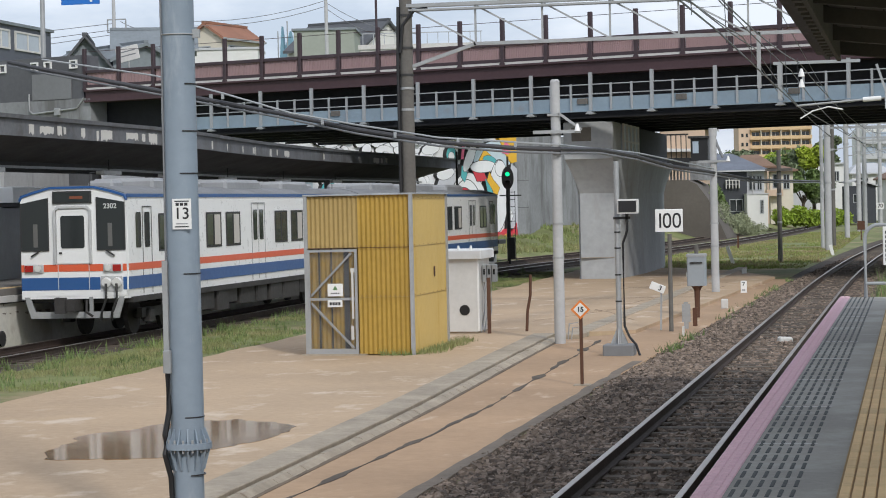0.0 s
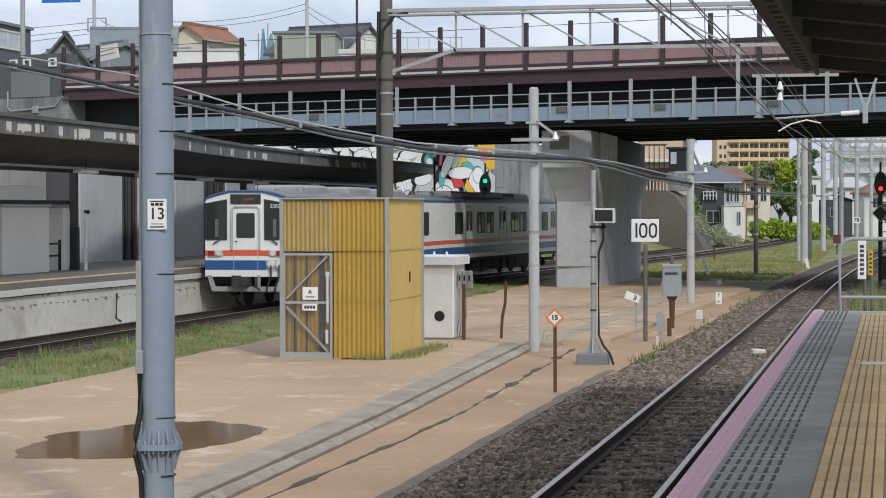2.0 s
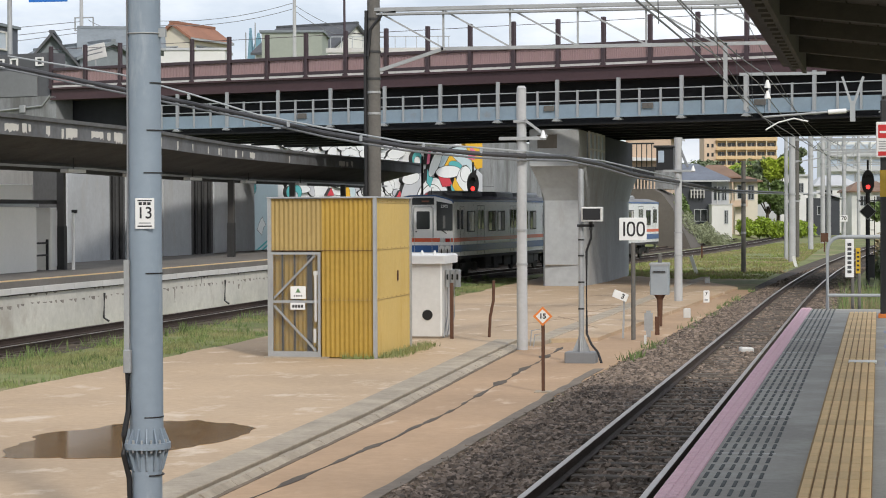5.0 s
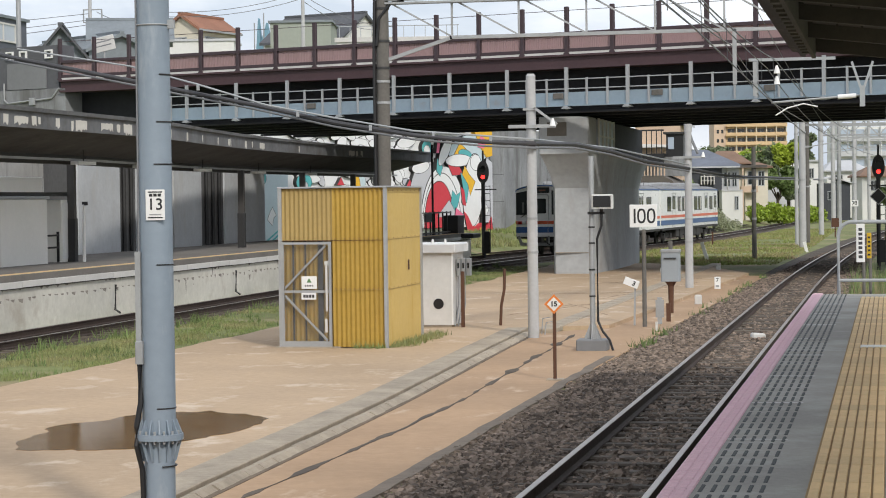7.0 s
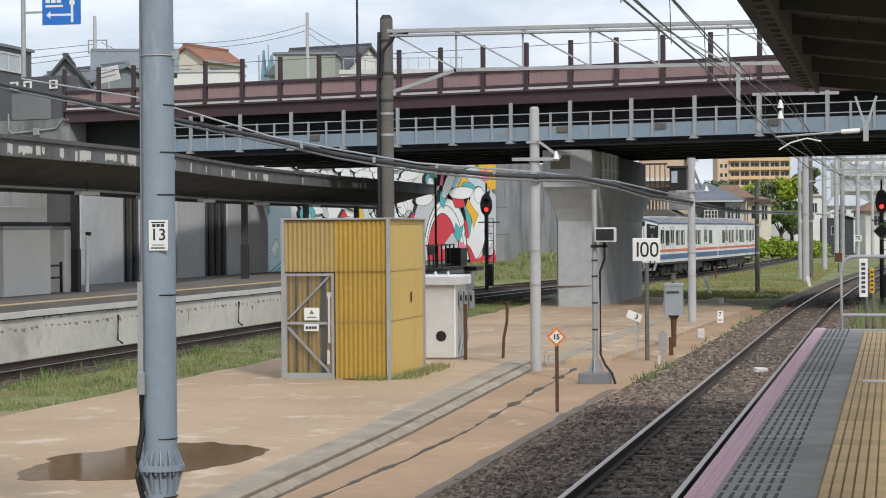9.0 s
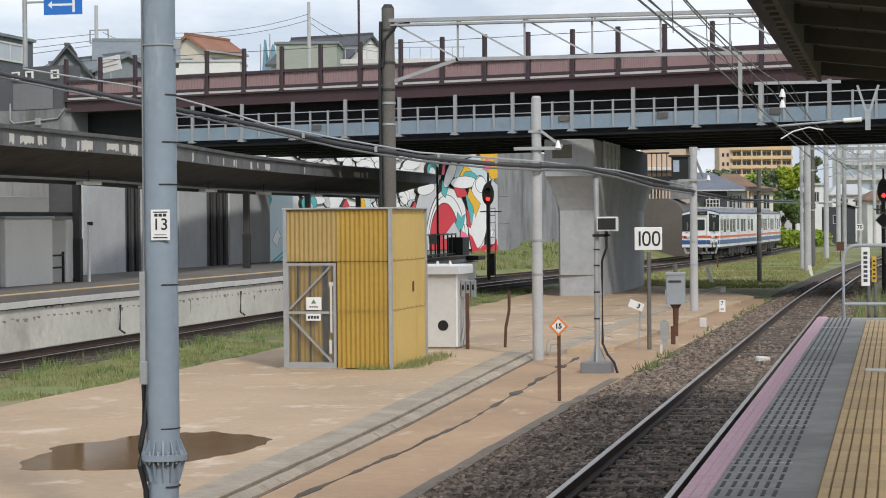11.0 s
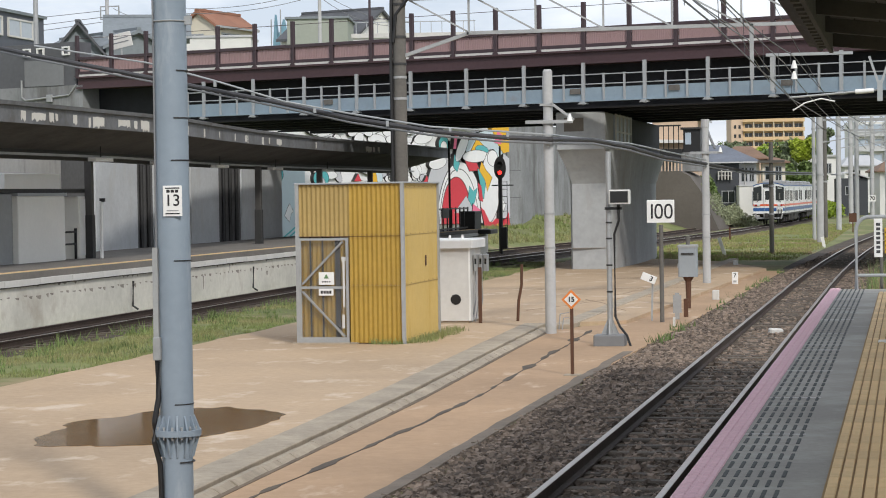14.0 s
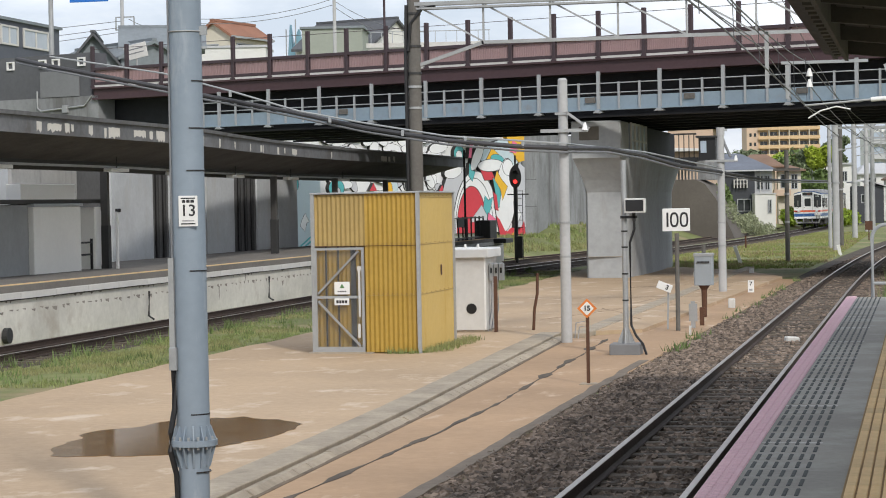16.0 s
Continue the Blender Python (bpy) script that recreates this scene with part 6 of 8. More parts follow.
def cab_end(c, mt):
    """The driving end: two windscreens, a middle door, lamps, stripes and skirt. Local: faces -y."""
    def P(name, m, material, parent=c, label="", smooth=False):
        return part(name, m, material, parent, label, smooth)
    bx = lambda x0, x1, y0, y1, z0, z1: M().box(x0, x1, y0, y1, z0, z1, mt)
    dome = [(-HWD, 2.98), (HWD, 2.98), (HWD - 0.05, 3.07), (HWD - 0.35, 3.16), (0.5, 3.25), (-0.5, 3.25), (-HWD + 0.35, 3.16), (-HWD + 0.05, 3.07)]
    P("front_panel", M().prism([(-HWD, 0.88), (HWD, 0.88), (HWD, 2.98), (-HWD, 2.98)], "y", -0.09, 0.0, mt), T_WHITE)
    P("front_dome", M().prism(dome, "y", -0.085, 0.0, mt), T_WHITE)
    P("dome_trim", M().prism([(-HWD - 0.01, 2.98), (-HWD + 0.04, 3.07), (-HWD + 0.34, 3.16), (-0.5, 3.25), (0.5, 3.25), (HWD - 0.34, 3.16), (HWD - 0.04, 3.07), (HWD + 0.01, 2.98), (HWD + 0.02, 3.03), (HWD - 0.03, 3.12), (HWD - 0.32, 3.21), (0.5, 3.3), (-0.5, 3.3), (-HWD + 0.32, 3.21), (-HWD + 0.03, 3.12), (-HWD - 0.02, 3.03)], "y", -0.12, 0.02, mt), T_BLUE, c, "blue band round the roof edge")
    for s in (-1, 1):
        a, b_ = sorted((s * 0.57, s * (HWD - 0.03)))
        za, zb = (2.95, 3.06) if s < 0 else (3.06, 2.95)
        ws_ = P("windscreen", M().prism([(a, 1.94), (b_, 1.94), (b_, zb), (a, za)], "y", -0.112, -0.092, mt), T_GLASS)
        P("windscreen_seal", bx(a - 0.025, a, -0.118, -0.088, 1.92, za).box(b_, b_ + 0.02, -0.118, -0.088, 1.92, zb, mt).box(a, b_, -0.118, -0.088, 1.915, 1.94, mt), T_RUBBER, ws_)
        P("blind", bx(s * 0.85 - 0.05, s * 0.85 + 0.05, -0.1145, -0.112, 2.0, 2.5), mat("dim cab fitting", (0.16, 0.16, 0.15), 0.5), ws_, "pale equipment seen behind the glass")
        P("wiper", M().bar(mt @ Vector((s * 0.95, -0.14, 1.8)), mt @ Vector((s * 0.76, -0.14, 1.92)), 0.03, 0.03), T_RUBBER)
        lc = P("lamp_case", M().cbox(s * 0.9 - 0.22, s * 0.9 + 0.22, -0.14, -0.09, 1.46, 1.63, 0.02, mt), T_SKIRT, c, "grey lamp case")
        P("headlamp", M().cyl(mt @ Vector((s * 0.8, -0.175, 1.54)), mt @ Vector((s * 0.8, -0.14, 1.54)), 0.07, n=16), T_LAMP, lc, "clear headlamp lens")
        P("tail_lamp", bx(s * 1.0 - 0.09, s * 1.0 + 0.09, -0.165, -0.14, 1.47, 1.61), T_RED, lc, "dark red tail lamp")
        a, b_ = sorted((s * 0.42, s * HWD))
        P("orange_stripe", bx(a, b_, -0.1, -0.088, 1.47, 1.62), T_ORANGE)
    P("orange_stripe", bx(-0.42, 0.42, -0.1, -0.088, 1.47, 1.62), T_ORANGE)
    P("blue_stripe", bx(-HWD, 0.6, -0.1, -0.088, 1.07, 1.34), T_BLUE)
    P("blue_stripe", bx(1.12, HWD, -0.1, -0.088, 1.07, 1.34), T_BLUE)
    d = P("front_door", bx(-0.36, 0.36, -0.115, -0.088, 1.64, 2.8), T_WHITE)
    P("door_frame", bx(-0.43, -0.38, -0.15, -0.09, 1.64, 2.78).box(0.38, 0.43, -0.15, -0.09, 1.64, 2.78, mt).prism([(-0.43, 2.78), (-0.38, 2.78), (-0.3, 2.83), (0.3, 2.83), (0.38, 2.78), (0.43, 2.78), (0.34, 2.88), (-0.34, 2.88)], "y", -0.15, -0.09, mt), T_SKIRT, d)
    P("door_glass", M().prism([(-0.24, 1.97), (0.24, 1.97), (0.27, 2.01), (0.27, 2.63), (0.24, 2.67), (-0.24, 2.67), (-0.27, 2.63), (-0.27, 2.01)], "y", -0.125, -0.115, mt), T_GLASS, d)
    P("door_sill", bx(-0.36, -0.345, -0.104, -0.088, 1.06, 1.64).box(0.345, 0.36, -0.104, -0.088, 1.06, 1.64, mt), T_SKIRT, d)
    P("door_handle", bx(-0.31, -0.25, -0.14, -0.115, 1.85, 1.89), STEEL_DARK, d)
    ds = P("destination_box", bx(-0.44, 0.44, -0.125, -0.088, 2.93, 3.2), T_RUBBER)
    P("destination_glass", bx(-0.4, 0.4, -0.13, -0.125, 2.96, 3.17), T_GLASS, ds)
    P("bar", bx(-0.05, 0.25, -0.133, -0.13, 3.03, 3.09), mat("dim amber display", (0.25, 0.08, 0.04), 0.5), ds)
    jb = P("jumper_panel", bx(0.62, 1.1, -0.11, -0.088, 1.03, 1.36), T_SKIRT, c, "grey jumper cable panel")
    for x in (0.76, 1.0):
        P("jumper_socket", M().cyl(mt @ Vector((x, -0.2, 1.22)), mt @ Vector((x, -0.11, 1.24)), 0.1, n=14), WHITE, jb, "white round jumper socket")
        P("jumper_cable", M().tube([mt @ Vector(q) for q in ((x, -0.2, 1.2), (x + 0.02, -0.25, 0.9), (x - 0.1, -0.22, 0.6), (x - 0.15, -0.12, 0.42))], 0.028, 6), T_RUBBER, jb)
    # coupler recess and skirt
    P("buffer_beam", bx(-HWD, HWD, -0.1, 0.3, 0.94, 1.06), T_WHITE)
    P("coupler", bx(-0.2, 0.12, -0.45, 0.1, 0.62, 0.88).box(-0.28, -0.05, -0.55, -0.4, 0.58, 0.92, mt), T_GEAR)
    P("hose", M().tube([mt @ Vector(q) for q in ((0.3, -0.15, 0.85), (0.34, -0.28, 0.6), (0.45, -0.2, 0.5))], 0.03, 6), T_GEAR)
    P("skirt", M().prism([(-1.14, 0.92), (-1.02, 0.92), (-0.9, 0.6), (0.9, 0.6), (1.02, 0.92), (1.14, 0.92), (1.0, 0.46), (-1.0, 0.46)], "y", -0.1, -0.05, mt).box(-0.42, -0.34, -0.1, -0.05, 0.6, 0.92, mt).box(0.34, 0.42, -0.1, -0.05, 0.6, 0.92, mt), T_PILOT, c, "grimy grey pilot skirt")
    n_ = text_part("digits", "2302", 0.15, mat("pale number", (0.6, 0.62, 0.6), 0.6), c, mt @ pose(0.86, -0.114, 2.86), bold=0.004)


tail_car = railcar("white diesel railcar with orange and blue stripes, dark windscreens", "rear")
lead_car = railcar("white diesel railcar with orange and blue stripes, leading", "front")

# ================= far poles, gantries, houses, trees =================
def house(name, x, y, z, w, d, h, rise, turn, wallm, roofm, label, wins=(), over=0.4):
    """A gabled house; the ridge runs along local y, the front gable faces -y. wins: (face, along, height, width, tall)."""
    hs = thing(name, pose(x, y, z, 0, 0, turn), label, "house")
    wl_ = part("wall", M().prism([(-w / 2, 0), (w / 2, 0), (w / 2, h), (0, h + rise), (-w / 2, h)], "y", 0, d), wallm, hs)
    k = rise / (w / 2)
    o = over
    part("roof", M().prism([(-w / 2 - o, h - o * k), (0, h + rise), (w / 2 + o, h - o * k), (w / 2 + o, h - o * k + 0.2), (0, h + rise + 0.22), (-w / 2 - o, h - o * k + 0.2)], "y", -o, d + o), roofm, hs)
    part("ridge", M().box(-0.15, 0.15, -o, d + o, h + rise + 0.15, h + rise + 0.32), roofm, hs)
    part("gutter", M().box(w / 2 + o - 0.02, w / 2 + o + 0.1, -o, d + o, h - o * k + 0.02, h - o * k + 0.16), WALKPOST, hs)
    for face, a, b, ww, hh in wins:
        if face == "f":
            g_ = part("window", M().box(a - ww / 2, a + ww / 2, -0.03, 0.0, b, b + hh), GLASS_DARK, hs)
            part("frame", M().box(a - ww / 2 - 0.08, a - ww / 2, -0.06, 0, b - 0.08, b + hh + 0.08).box(a + ww / 2, a + ww / 2 + 0.08, -0.06, 0, b - 0.08, b + hh + 0.08).box(a - ww / 2, a + ww / 2, -0.06, 0, b + hh, b + hh + 0.08).box(a - ww / 2, a + ww / 2, -0.06, 0, b - 0.08, b).box(a - 0.03, a + 0.03, -0.05, 0, b, b + hh), WALKPOST, g_)
        else:
            s = w / 2
            g_ = part("window", M().box(s, s + 0.03, a - ww / 2, a + ww / 2, b, b + hh), GLASS_DARK, hs)
            part("frame", M().box(s, s + 0.06, a - ww / 2 - 0.08, a - ww / 2, b - 0.08, b + hh + 0.08).box(s, s + 0.06, a + ww / 2, a + ww / 2 + 0.08, b - 0.08, b + hh + 0.08).box(s, s + 0.06, a - ww / 2, a + ww / 2, b + hh, b + hh + 0.08).box(s, s + 0.06, a - ww / 2, a + ww / 2, b - 0.08, b), WALKPOST, g_)
    return hs


PLASTER = mat("cream house plaster", (0.66, 0.61, 0.50), 0.8, var=0.12, big=0.3, fine=4, bump=0.1)
PLASTER_W = mat("white house plaster", (0.70, 0.70, 0.67), 0.8, var=0.1, big=0.3, fine=4, bump=0.1)
PLASTER_T = mat("peach house plaster", (0.60, 0.45, 0.33), 0.8, var=0.12, big=0.3, fine=4, bump=0.1)
PLASTER_O = mat("olive grey cladding", (0.33, 0.36, 0.31), 0.8, var=0.12, big=0.3, fine=4, bump=0.1)
SLATE = mat("dark slate tiles", (0.10, 0.105, 0.115), 0.7, var=0.25, big=0.5, fine=4, bump=0.3)
SLATE_L = mat("blue-grey roof sheet", (0.22, 0.25, 0.27), 0.7, var=0.2, big=0.5, fine=4, bump=0.2)
TILE_O = mat("orange clay tiles", (0.33, 0.155, 0.095), 0.8, var=0.25, big=0.6, fine=5, bump=0.4)
TILE_B = mat("brown clay tiles", (0.24, 0.15, 0.10), 0.8, var=0.25, big=0.6, fine=5, bump=0.4)
NAVY = mat("dark navy siding", (0.045, 0.05, 0.06), 0.7, var=0.2, big=0.4, fine=6, bump=0.1)
# Tan paled to include the haze over the far building
BRICKT = mat("orange-tan apartment tile", (0.66, 0.47, 0.27), 0.8, var=0.15, big=0.1, fine=2, bump=0.05)
WALL_GREY = mat("pale grey render", (0.50, 0.51, 0.52), 0.8, var=0.12, big=0.3, fine=4, bump=0.1)
SLATE_B = mat("blue slate tiles", (0.16, 0.18, 0.22), 0.6, var=0.25, big=0.6, fine=5, bump=0.4)
NET = mat("blue scaffold net", (0.22, 0.40, 0.50), 0.8, var=0.3, big=0.4, fine=3, bump=0.2)

# raised side, behind the bridge
house("house", -47.68, 145.53, 6.8, 2.5, 5.4, 7.95, 0.85, -12, PLASTER, TILE_O, "cream two-storey house with an orange tiled roof", [("f", -0.3, 6.3, 1.2, 1.0), ("s", 2.6, 6.7, 3.2, 0.7)], 0.3)
house("house", -47.75, 123.0, 6.8, 2.7, 8, 4.75, 1.6, 18, SLATE_L, SLATE, "old house with a dark tiled gable roof", [], 0.5)
house("house", -45.6, 127.0, 6.8, 4.2, 9, 5.2, 0.9, 50, SLATE_L, SLATE_L, "house with a grey metal roof", [], 0.4)
house("house", -48.4, 130.0, 6.8, 3.6, 4.6, 6.1, 1.1, -70, PLASTER_W, SLATE_L, "long house with a grey-blue roof", [], 0.4)
b = thing("apartment_block", pose(-49.0, 108.0, 6.8), "dark grey flat-roofed block with white windows", "building")
part("wall", M().box(-5, 1.7, 0, 8.6, 0, 6.2), mat("blue-grey block siding", (0.10, 0.11, 0.135), 0.7, var=0.15, fine=5), b)
part("roof", M().box(-5.2, 1.85, -0.2, 8.75, 6.2, 6.36), SLATE_L, b)
for y0, y1 in ((0.6, 2.6), (3.6, 6.8)):
    w_ = part("window", M().box(1.7, 1.73, y0, y1, 5.0, 5.85), mat("curtained pane", (0.42, 0.47, 0.52), 0.2, var=0.1, fine=3), b)
    part("frame", M().box(1.7, 1.78, y0 - 0.15, y0, 4.9, 5.95).box(1.7, 1.78, y1, y1 + 0.15, 4.9, 5.95).box(1.7, 1.78, y0, y1, 5.85, 5.95).box(1.7, 1.78, y0, y1, 4.9, 5.0).box(1.7, 1.76, (y0 + y1) / 2 - 0.08, (y0 + y1) / 2 + 0.08, 5.0, 5.85), WHITE_DIRTY, w_)
b = thing("olive_building", pose(-42.0, 155, 6.8, 0, 0, 10), "flat olive-grey building behind the bridge", "building")
part("wall", M().box(-2.0, 2.4, 0, 6, 0, 8.95), PLASTER_O, b)
part("roof", M().box(-2.15, 2.55, -0.15, 6.15, 8.95, 9.12), SLATE_L, b)
house("house", -39.5, 165, 6.8, 6.5, 7.0, 8.2, 2.0, 70, PLASTER_W, SLATE, "white house with a dark hipped roof", [], 0.3)
b = thing("roof_terrace", pose(-26.2, 118.5, 6.8, 0, 0, 10), "low white building with a railed roof terrace", "building")
part("wall", M().box(-3.6, 3.4, 0, 6, 0, 4.75), PLASTER_W, b)
part("parapet", M().box(-3.7, 3.5, -0.1, 0.1, 4.7, 4.95), WHITE_DIRTY, b)
for i in range(12):
    part("rail_post", M().box(-3.6 + i * 0.6, -3.56 + i * 0.6, 2.0, 2.04, 4.75, 5.75), WALKPOST, b)
part("rail", M().box(-3.6, 3.1, 2.0, 2.04, 5.7, 5.75), WALKPOST, b)
b = thing("scaffold", pose(-50.0, 174, 6.8), "scaffold wrapped in pale blue netting", "scaffold")
part("net", M().prism([(-0.8, 0), (0.9, 0), (0.7, 8.0), (0.2, 10.6), (-0.3, 9.0), (-0.5, 11.0), (-0.8, 7.0)], "y", 0, 0.6), NET, b)
for x in (-0.8, 0.0, 0.8):
    part("tube", M().cyl((x, -0.05, 0), (x, -0.05, 11.4 - abs(x)), 0.05, n=6), GALV, b)


def utility_pole(x, y, z, h, arms, label):
    p = thing("utility_pole", pose(x, y, z), label, "utility pole", group="utility poles on the raised side")
    part("shaft", M().cyl((0, 0, 0), (0, 0, h), 0.17, 0.11, 12), CONCRETE_POLE, p)
    for az in arms:
        part("crossarm", M().box(-0.45, 0.8, -0.06, 0.06, az, az + 0.07), GALV, p)
    if len(arms) > 1:
        part("arm_link", M().box(0.76, 0.82, -0.05, 0.05, arms[0], arms[1]), GALV, p)
        part("arm_link", M().box(-0.46, -0.4, -0.05, 0.05, arms[0], arms[1]), GALV, p)
    return p


b = thing("low_building", pose(-46.28, 138.0, 6.8, 0, 0, 12), "low white building below the cream house", "building")
part("wall", M().box(0, 4.4, 0, 5, 0, 6.55), PLASTER_W, b)
part("roof", M().box(-0.1, 4.5, -0.1, 5.1, 6.55, 6.70), WALL_GREY, b)
p = thing("tilted_board", pose(-33.73, 92.0, 6.8), "white board tilted on a grey post beside the bridge", "sign")
part("post", M().cyl((0, 0.06, 0), (0, 0.06, 2.91), 0.04, n=8), GALV, p)
part("board", M().cbox(-0.55, 0.5, -0.03, 0.03, -0.32, 0.32, 0.02), WHITE_DIRTY, p, at=pose(0, 0, 3.01, 0, -12, 0))
for z in (-0.1, 0.08):
    part("bar", M().box(-0.4, 0.35, -0.036, -0.03, z, z + 0.05), CABLE_GREY, p, at=pose(0, 0, 3.01, 0, -12, 0))
utility_pole(-49.73, 133.19, 6.8, 9.9, (7.5, 8.3), "concrete utility pole with a framed crossarm")
utility_pole(-39.05, 145.5, 6.8, 11.0, (), "concrete utility pole with thin wires")
p = thing("lamp_mast", pose(-22.6, 92.5, 0), "thin dark mast rising behind the bridge parapet", "mast")
part("shaft", M().cyl((0, 0, 6.9), (0, 0, 13.5), 0.06, 0.05, 8), BROWN, p)
p = thing("road_sign", pose(-38.75, 94.6, 6.8), "blue direction sign on a tall grey post", "road sign")
part("post", M().cyl((0, 0, -7.0), (0, 0, 9.0), 0.14, 0.1, 14), GALV, p, smooth=True)
part("arm", M().bar((0, 0, 6.1), (1.3, 0, 6.1), 0.09, 0.09), GALV, p)
BLUE = mat("sign blue", (0.02, 0.16, 0.55), 0.4, var=0.06, fine=8, bump=0)
brd = part("board", M().cbox(0.95, 2.8, -0.1, -0.05, 5.5, 7.6, 0.03), BLUE, p, "blue sign board with a white arrow")
part("arrow", M().prism([(1.15, 5.95), (1.35, 6.12), (1.35, 6.0), (2.35, 6.0), (2.35, 5.9), (1.35, 5.9), (1.35, 5.78)], "y", -0.106, -0.1), WHITE, brd)
part("line", M().box(2.33, 2.45, -0.106, -0.1, 5.6, 7.4), WHITE, brd)
part("roundel", M().cyl((2.39, -0.112, 6.5), (2.39, -0.1, 6.5), 0.14, n=16), WHITE, brd)
for i in range(3):
    part("bar", M().box(1.12 + i * 0.27, 1.33 + i * 0.27, -0.106, -0.1, 6.5, 6.72), WHITE, brd)
part("bar", M().box(1.12, 1.95, -0.106, -0.1, 6.3, 6.4), WHITE, brd)
wires_up = [((-49.7, 133.2, 14.9), (-70, 110, 12.5)), ((-49.7, 133.2, 14.5), (-70, 110, 11.6)), ((-49.7, 133.2, 14.2), (-70, 110, 10.9)), ((-49.3, 133.2, 15.0), (-45.5, 134, 14.6)), ((-49.3, 133.2, 14.6), (-45.5, 134, 14.1)), ((-39, 145.5, 17), (-49, 143, 15.8)), ((-39, 145.5, 16.6), (-49, 143, 15.5)), ((-39, 145.5, 16.8), (-33, 147, 14.6)), ((-39, 145.5, 16.4), (-34, 147, 14.4))]
m = M()
for a, b_ in wires_up:
    a, b_ = Vector(a), Vector(b_)
    pts = [a.lerp(b_, i / 8) - Vector((0, 0, 0.5 * 4 * (i / 8) * (1 - i / 8))) for i in range(9)]
    m.tube(pts, 0.02, 4)
structure("utility_wires", m, CABLE_GREY, "thin utility wires across the sky", "wires", kind="stuff")

# beyond the bridge, left of the line
def hip_roof(x0, x1, y0, y1, z, h, a, b):
    """A hipped roof over a rectangle; the ridge runs in x from a to b at mid depth, over a thin eave slab."""
    ym = (y0 + y1) / 2
    m = M().box(x0, x1, y0, y1, z - 0.16, z)
    m.add([(x0, y0, z), (x1, y0, z), (x1, y1, z), (x0, y1, z), (a, ym, z + h), (b, ym, z + h)], [(0, 1, 5, 4), (1, 2, 5), (2, 3, 4, 5), (3, 0, 4), (0, 3, 2, 1)])
    return m


def wall_window(hs, x, z, w, h, y=0.0, frame_mat=None):
    g_ = part("window", M().box(x, x + w, y - 0.03, y, z, z + h), GLASS_DARK, hs)
    part("frame", M().box(x - 0.07, x, y - 0.06, y, z - 0.07, z + h + 0.07).box(x + w, x + w + 0.07, y - 0.06, y, z - 0.07, z + h + 0.07).box(x, x + w, y - 0.06, y, z + h, z + h + 0.07).box(x, x + w, y - 0.06, y, z - 0.07, z).box(x + w / 2 - 0.03, x + w / 2 + 0.03, y - 0.05, y, z, z + h), frame_mat or WALKPOST, g_)


h_ = thing("house", pose(-14.93, 201.3, 1.47, 0, 0, 11.9), "navy two-storey house with a low slate hipped roof", "house")
part("wall", M().box(-2.7, 0.0, 0, 6, -1.2, 4.0), NAVY, h_)
part("bay", M().box(0.0, 1.6, 0.3, 6, -1.2, 3.95), WALL_GREY, h_, "pale grey rendered bay")
part("roof", hip_roof(-3.1, 1.95, -0.6, 6.6, 4.0, 1.55, -2.3, -0.9), SLATE_B, h_)
part("eave_trim", M().box(-3.1, 1.95, -0.68, -0.6, 3.86, 3.98), WALL_GREY, h_)
wall_window(h_, -1.55, 0.3, 1.1, 1.0)
wall_window(h_, 0.25, 2.2, 0.5, 1.2, 0.3)
wall_window(h_, 1.0, 2.2, 0.35, 1.2, 0.3)
part("corner_pipe", M().cyl((0.55, 0.2, -1), (0.55, 0.2, 4.0), 0.05, n=6), WHITE_DIRTY, h_)
h_ = thing("annex", pose(-14.93, 201.3, 1.47, 0, 0, 11.9), "low white annex in front of the navy house", "building")
part("wall", M().box(-0.3, 1.55, -2.2, -0.2, -1.4, 1.75), PLASTER_W, h_)
part("roof", M().box(-0.36, 1.62, -2.28, -0.2, 1.75, 1.85), WALL_GREY, h_)
wall_window(h_, 0.9, 0.1, 0.22, 1.1, -2.2)
p = thing("balcony", pose(-14.93, 201.3, 1.47, 0, 0, 11.9), "white balcony rack with laundry poles on the navy house", "balcony")
part("rail", M().box(-2.0, -0.7, -0.5, -0.42, 3.05, 3.13).box(-2.0, -0.7, -0.5, -0.42, 2.7, 2.76), WHITE_DIRTY, p)
for i in range(5):
    part("baluster", M().box(-1.95 + i * 0.29, -1.88 + i * 0.29, -0.5, 0.0, 2.35, 3.1 + 0.25 * (i % 2)), WHITE_DIRTY, p)
h_ = thing("house", pose(-14.16, 213.7, 1.37, 0, 0, 11.9), "cream house with brown tiled hip roofs and wooden balcony", "house")
part("wall", M().box(-2.4, 0.9, 1.2, 7, -1, 4.6), PLASTER, h_)
part("roof", hip_roof(-2.9, 1.3, 0.6, 7.4, 4.6, 1.2, -1.6, 0.0), TILE_B, h_)
part("wing", M().box(0.6, 2.8, 0.4, 5, -1, 4.2), PLASTER, h_)
part("wing_roof", hip_roof(0.1, 3.2, -0.2, 5.4, 4.2, 0.45, 1.2, 2.2), TILE_B, h_)
part("wood_balcony", M().box(0.1, 1.7, -0.5, 0.4, 1.7, 2.3), PLASTER_T, h_, "brown wooden balcony front")
wall_window(h_, 0.9, 2.5, 0.7, 1.2, 0.4)
wall_window(h_, 1.9, 2.4, 0.5, 1.3, 0.4)
part("gate_post", M().box(0.2, 0.32, -0.5, -0.4, -1, 4.1), PLASTER_T, h_)
h_ = thing("house", pose(-11.05, 248.1, 2.06, 0, 0, 11.9), "cream-white two-storey house with a flat roof", "house")
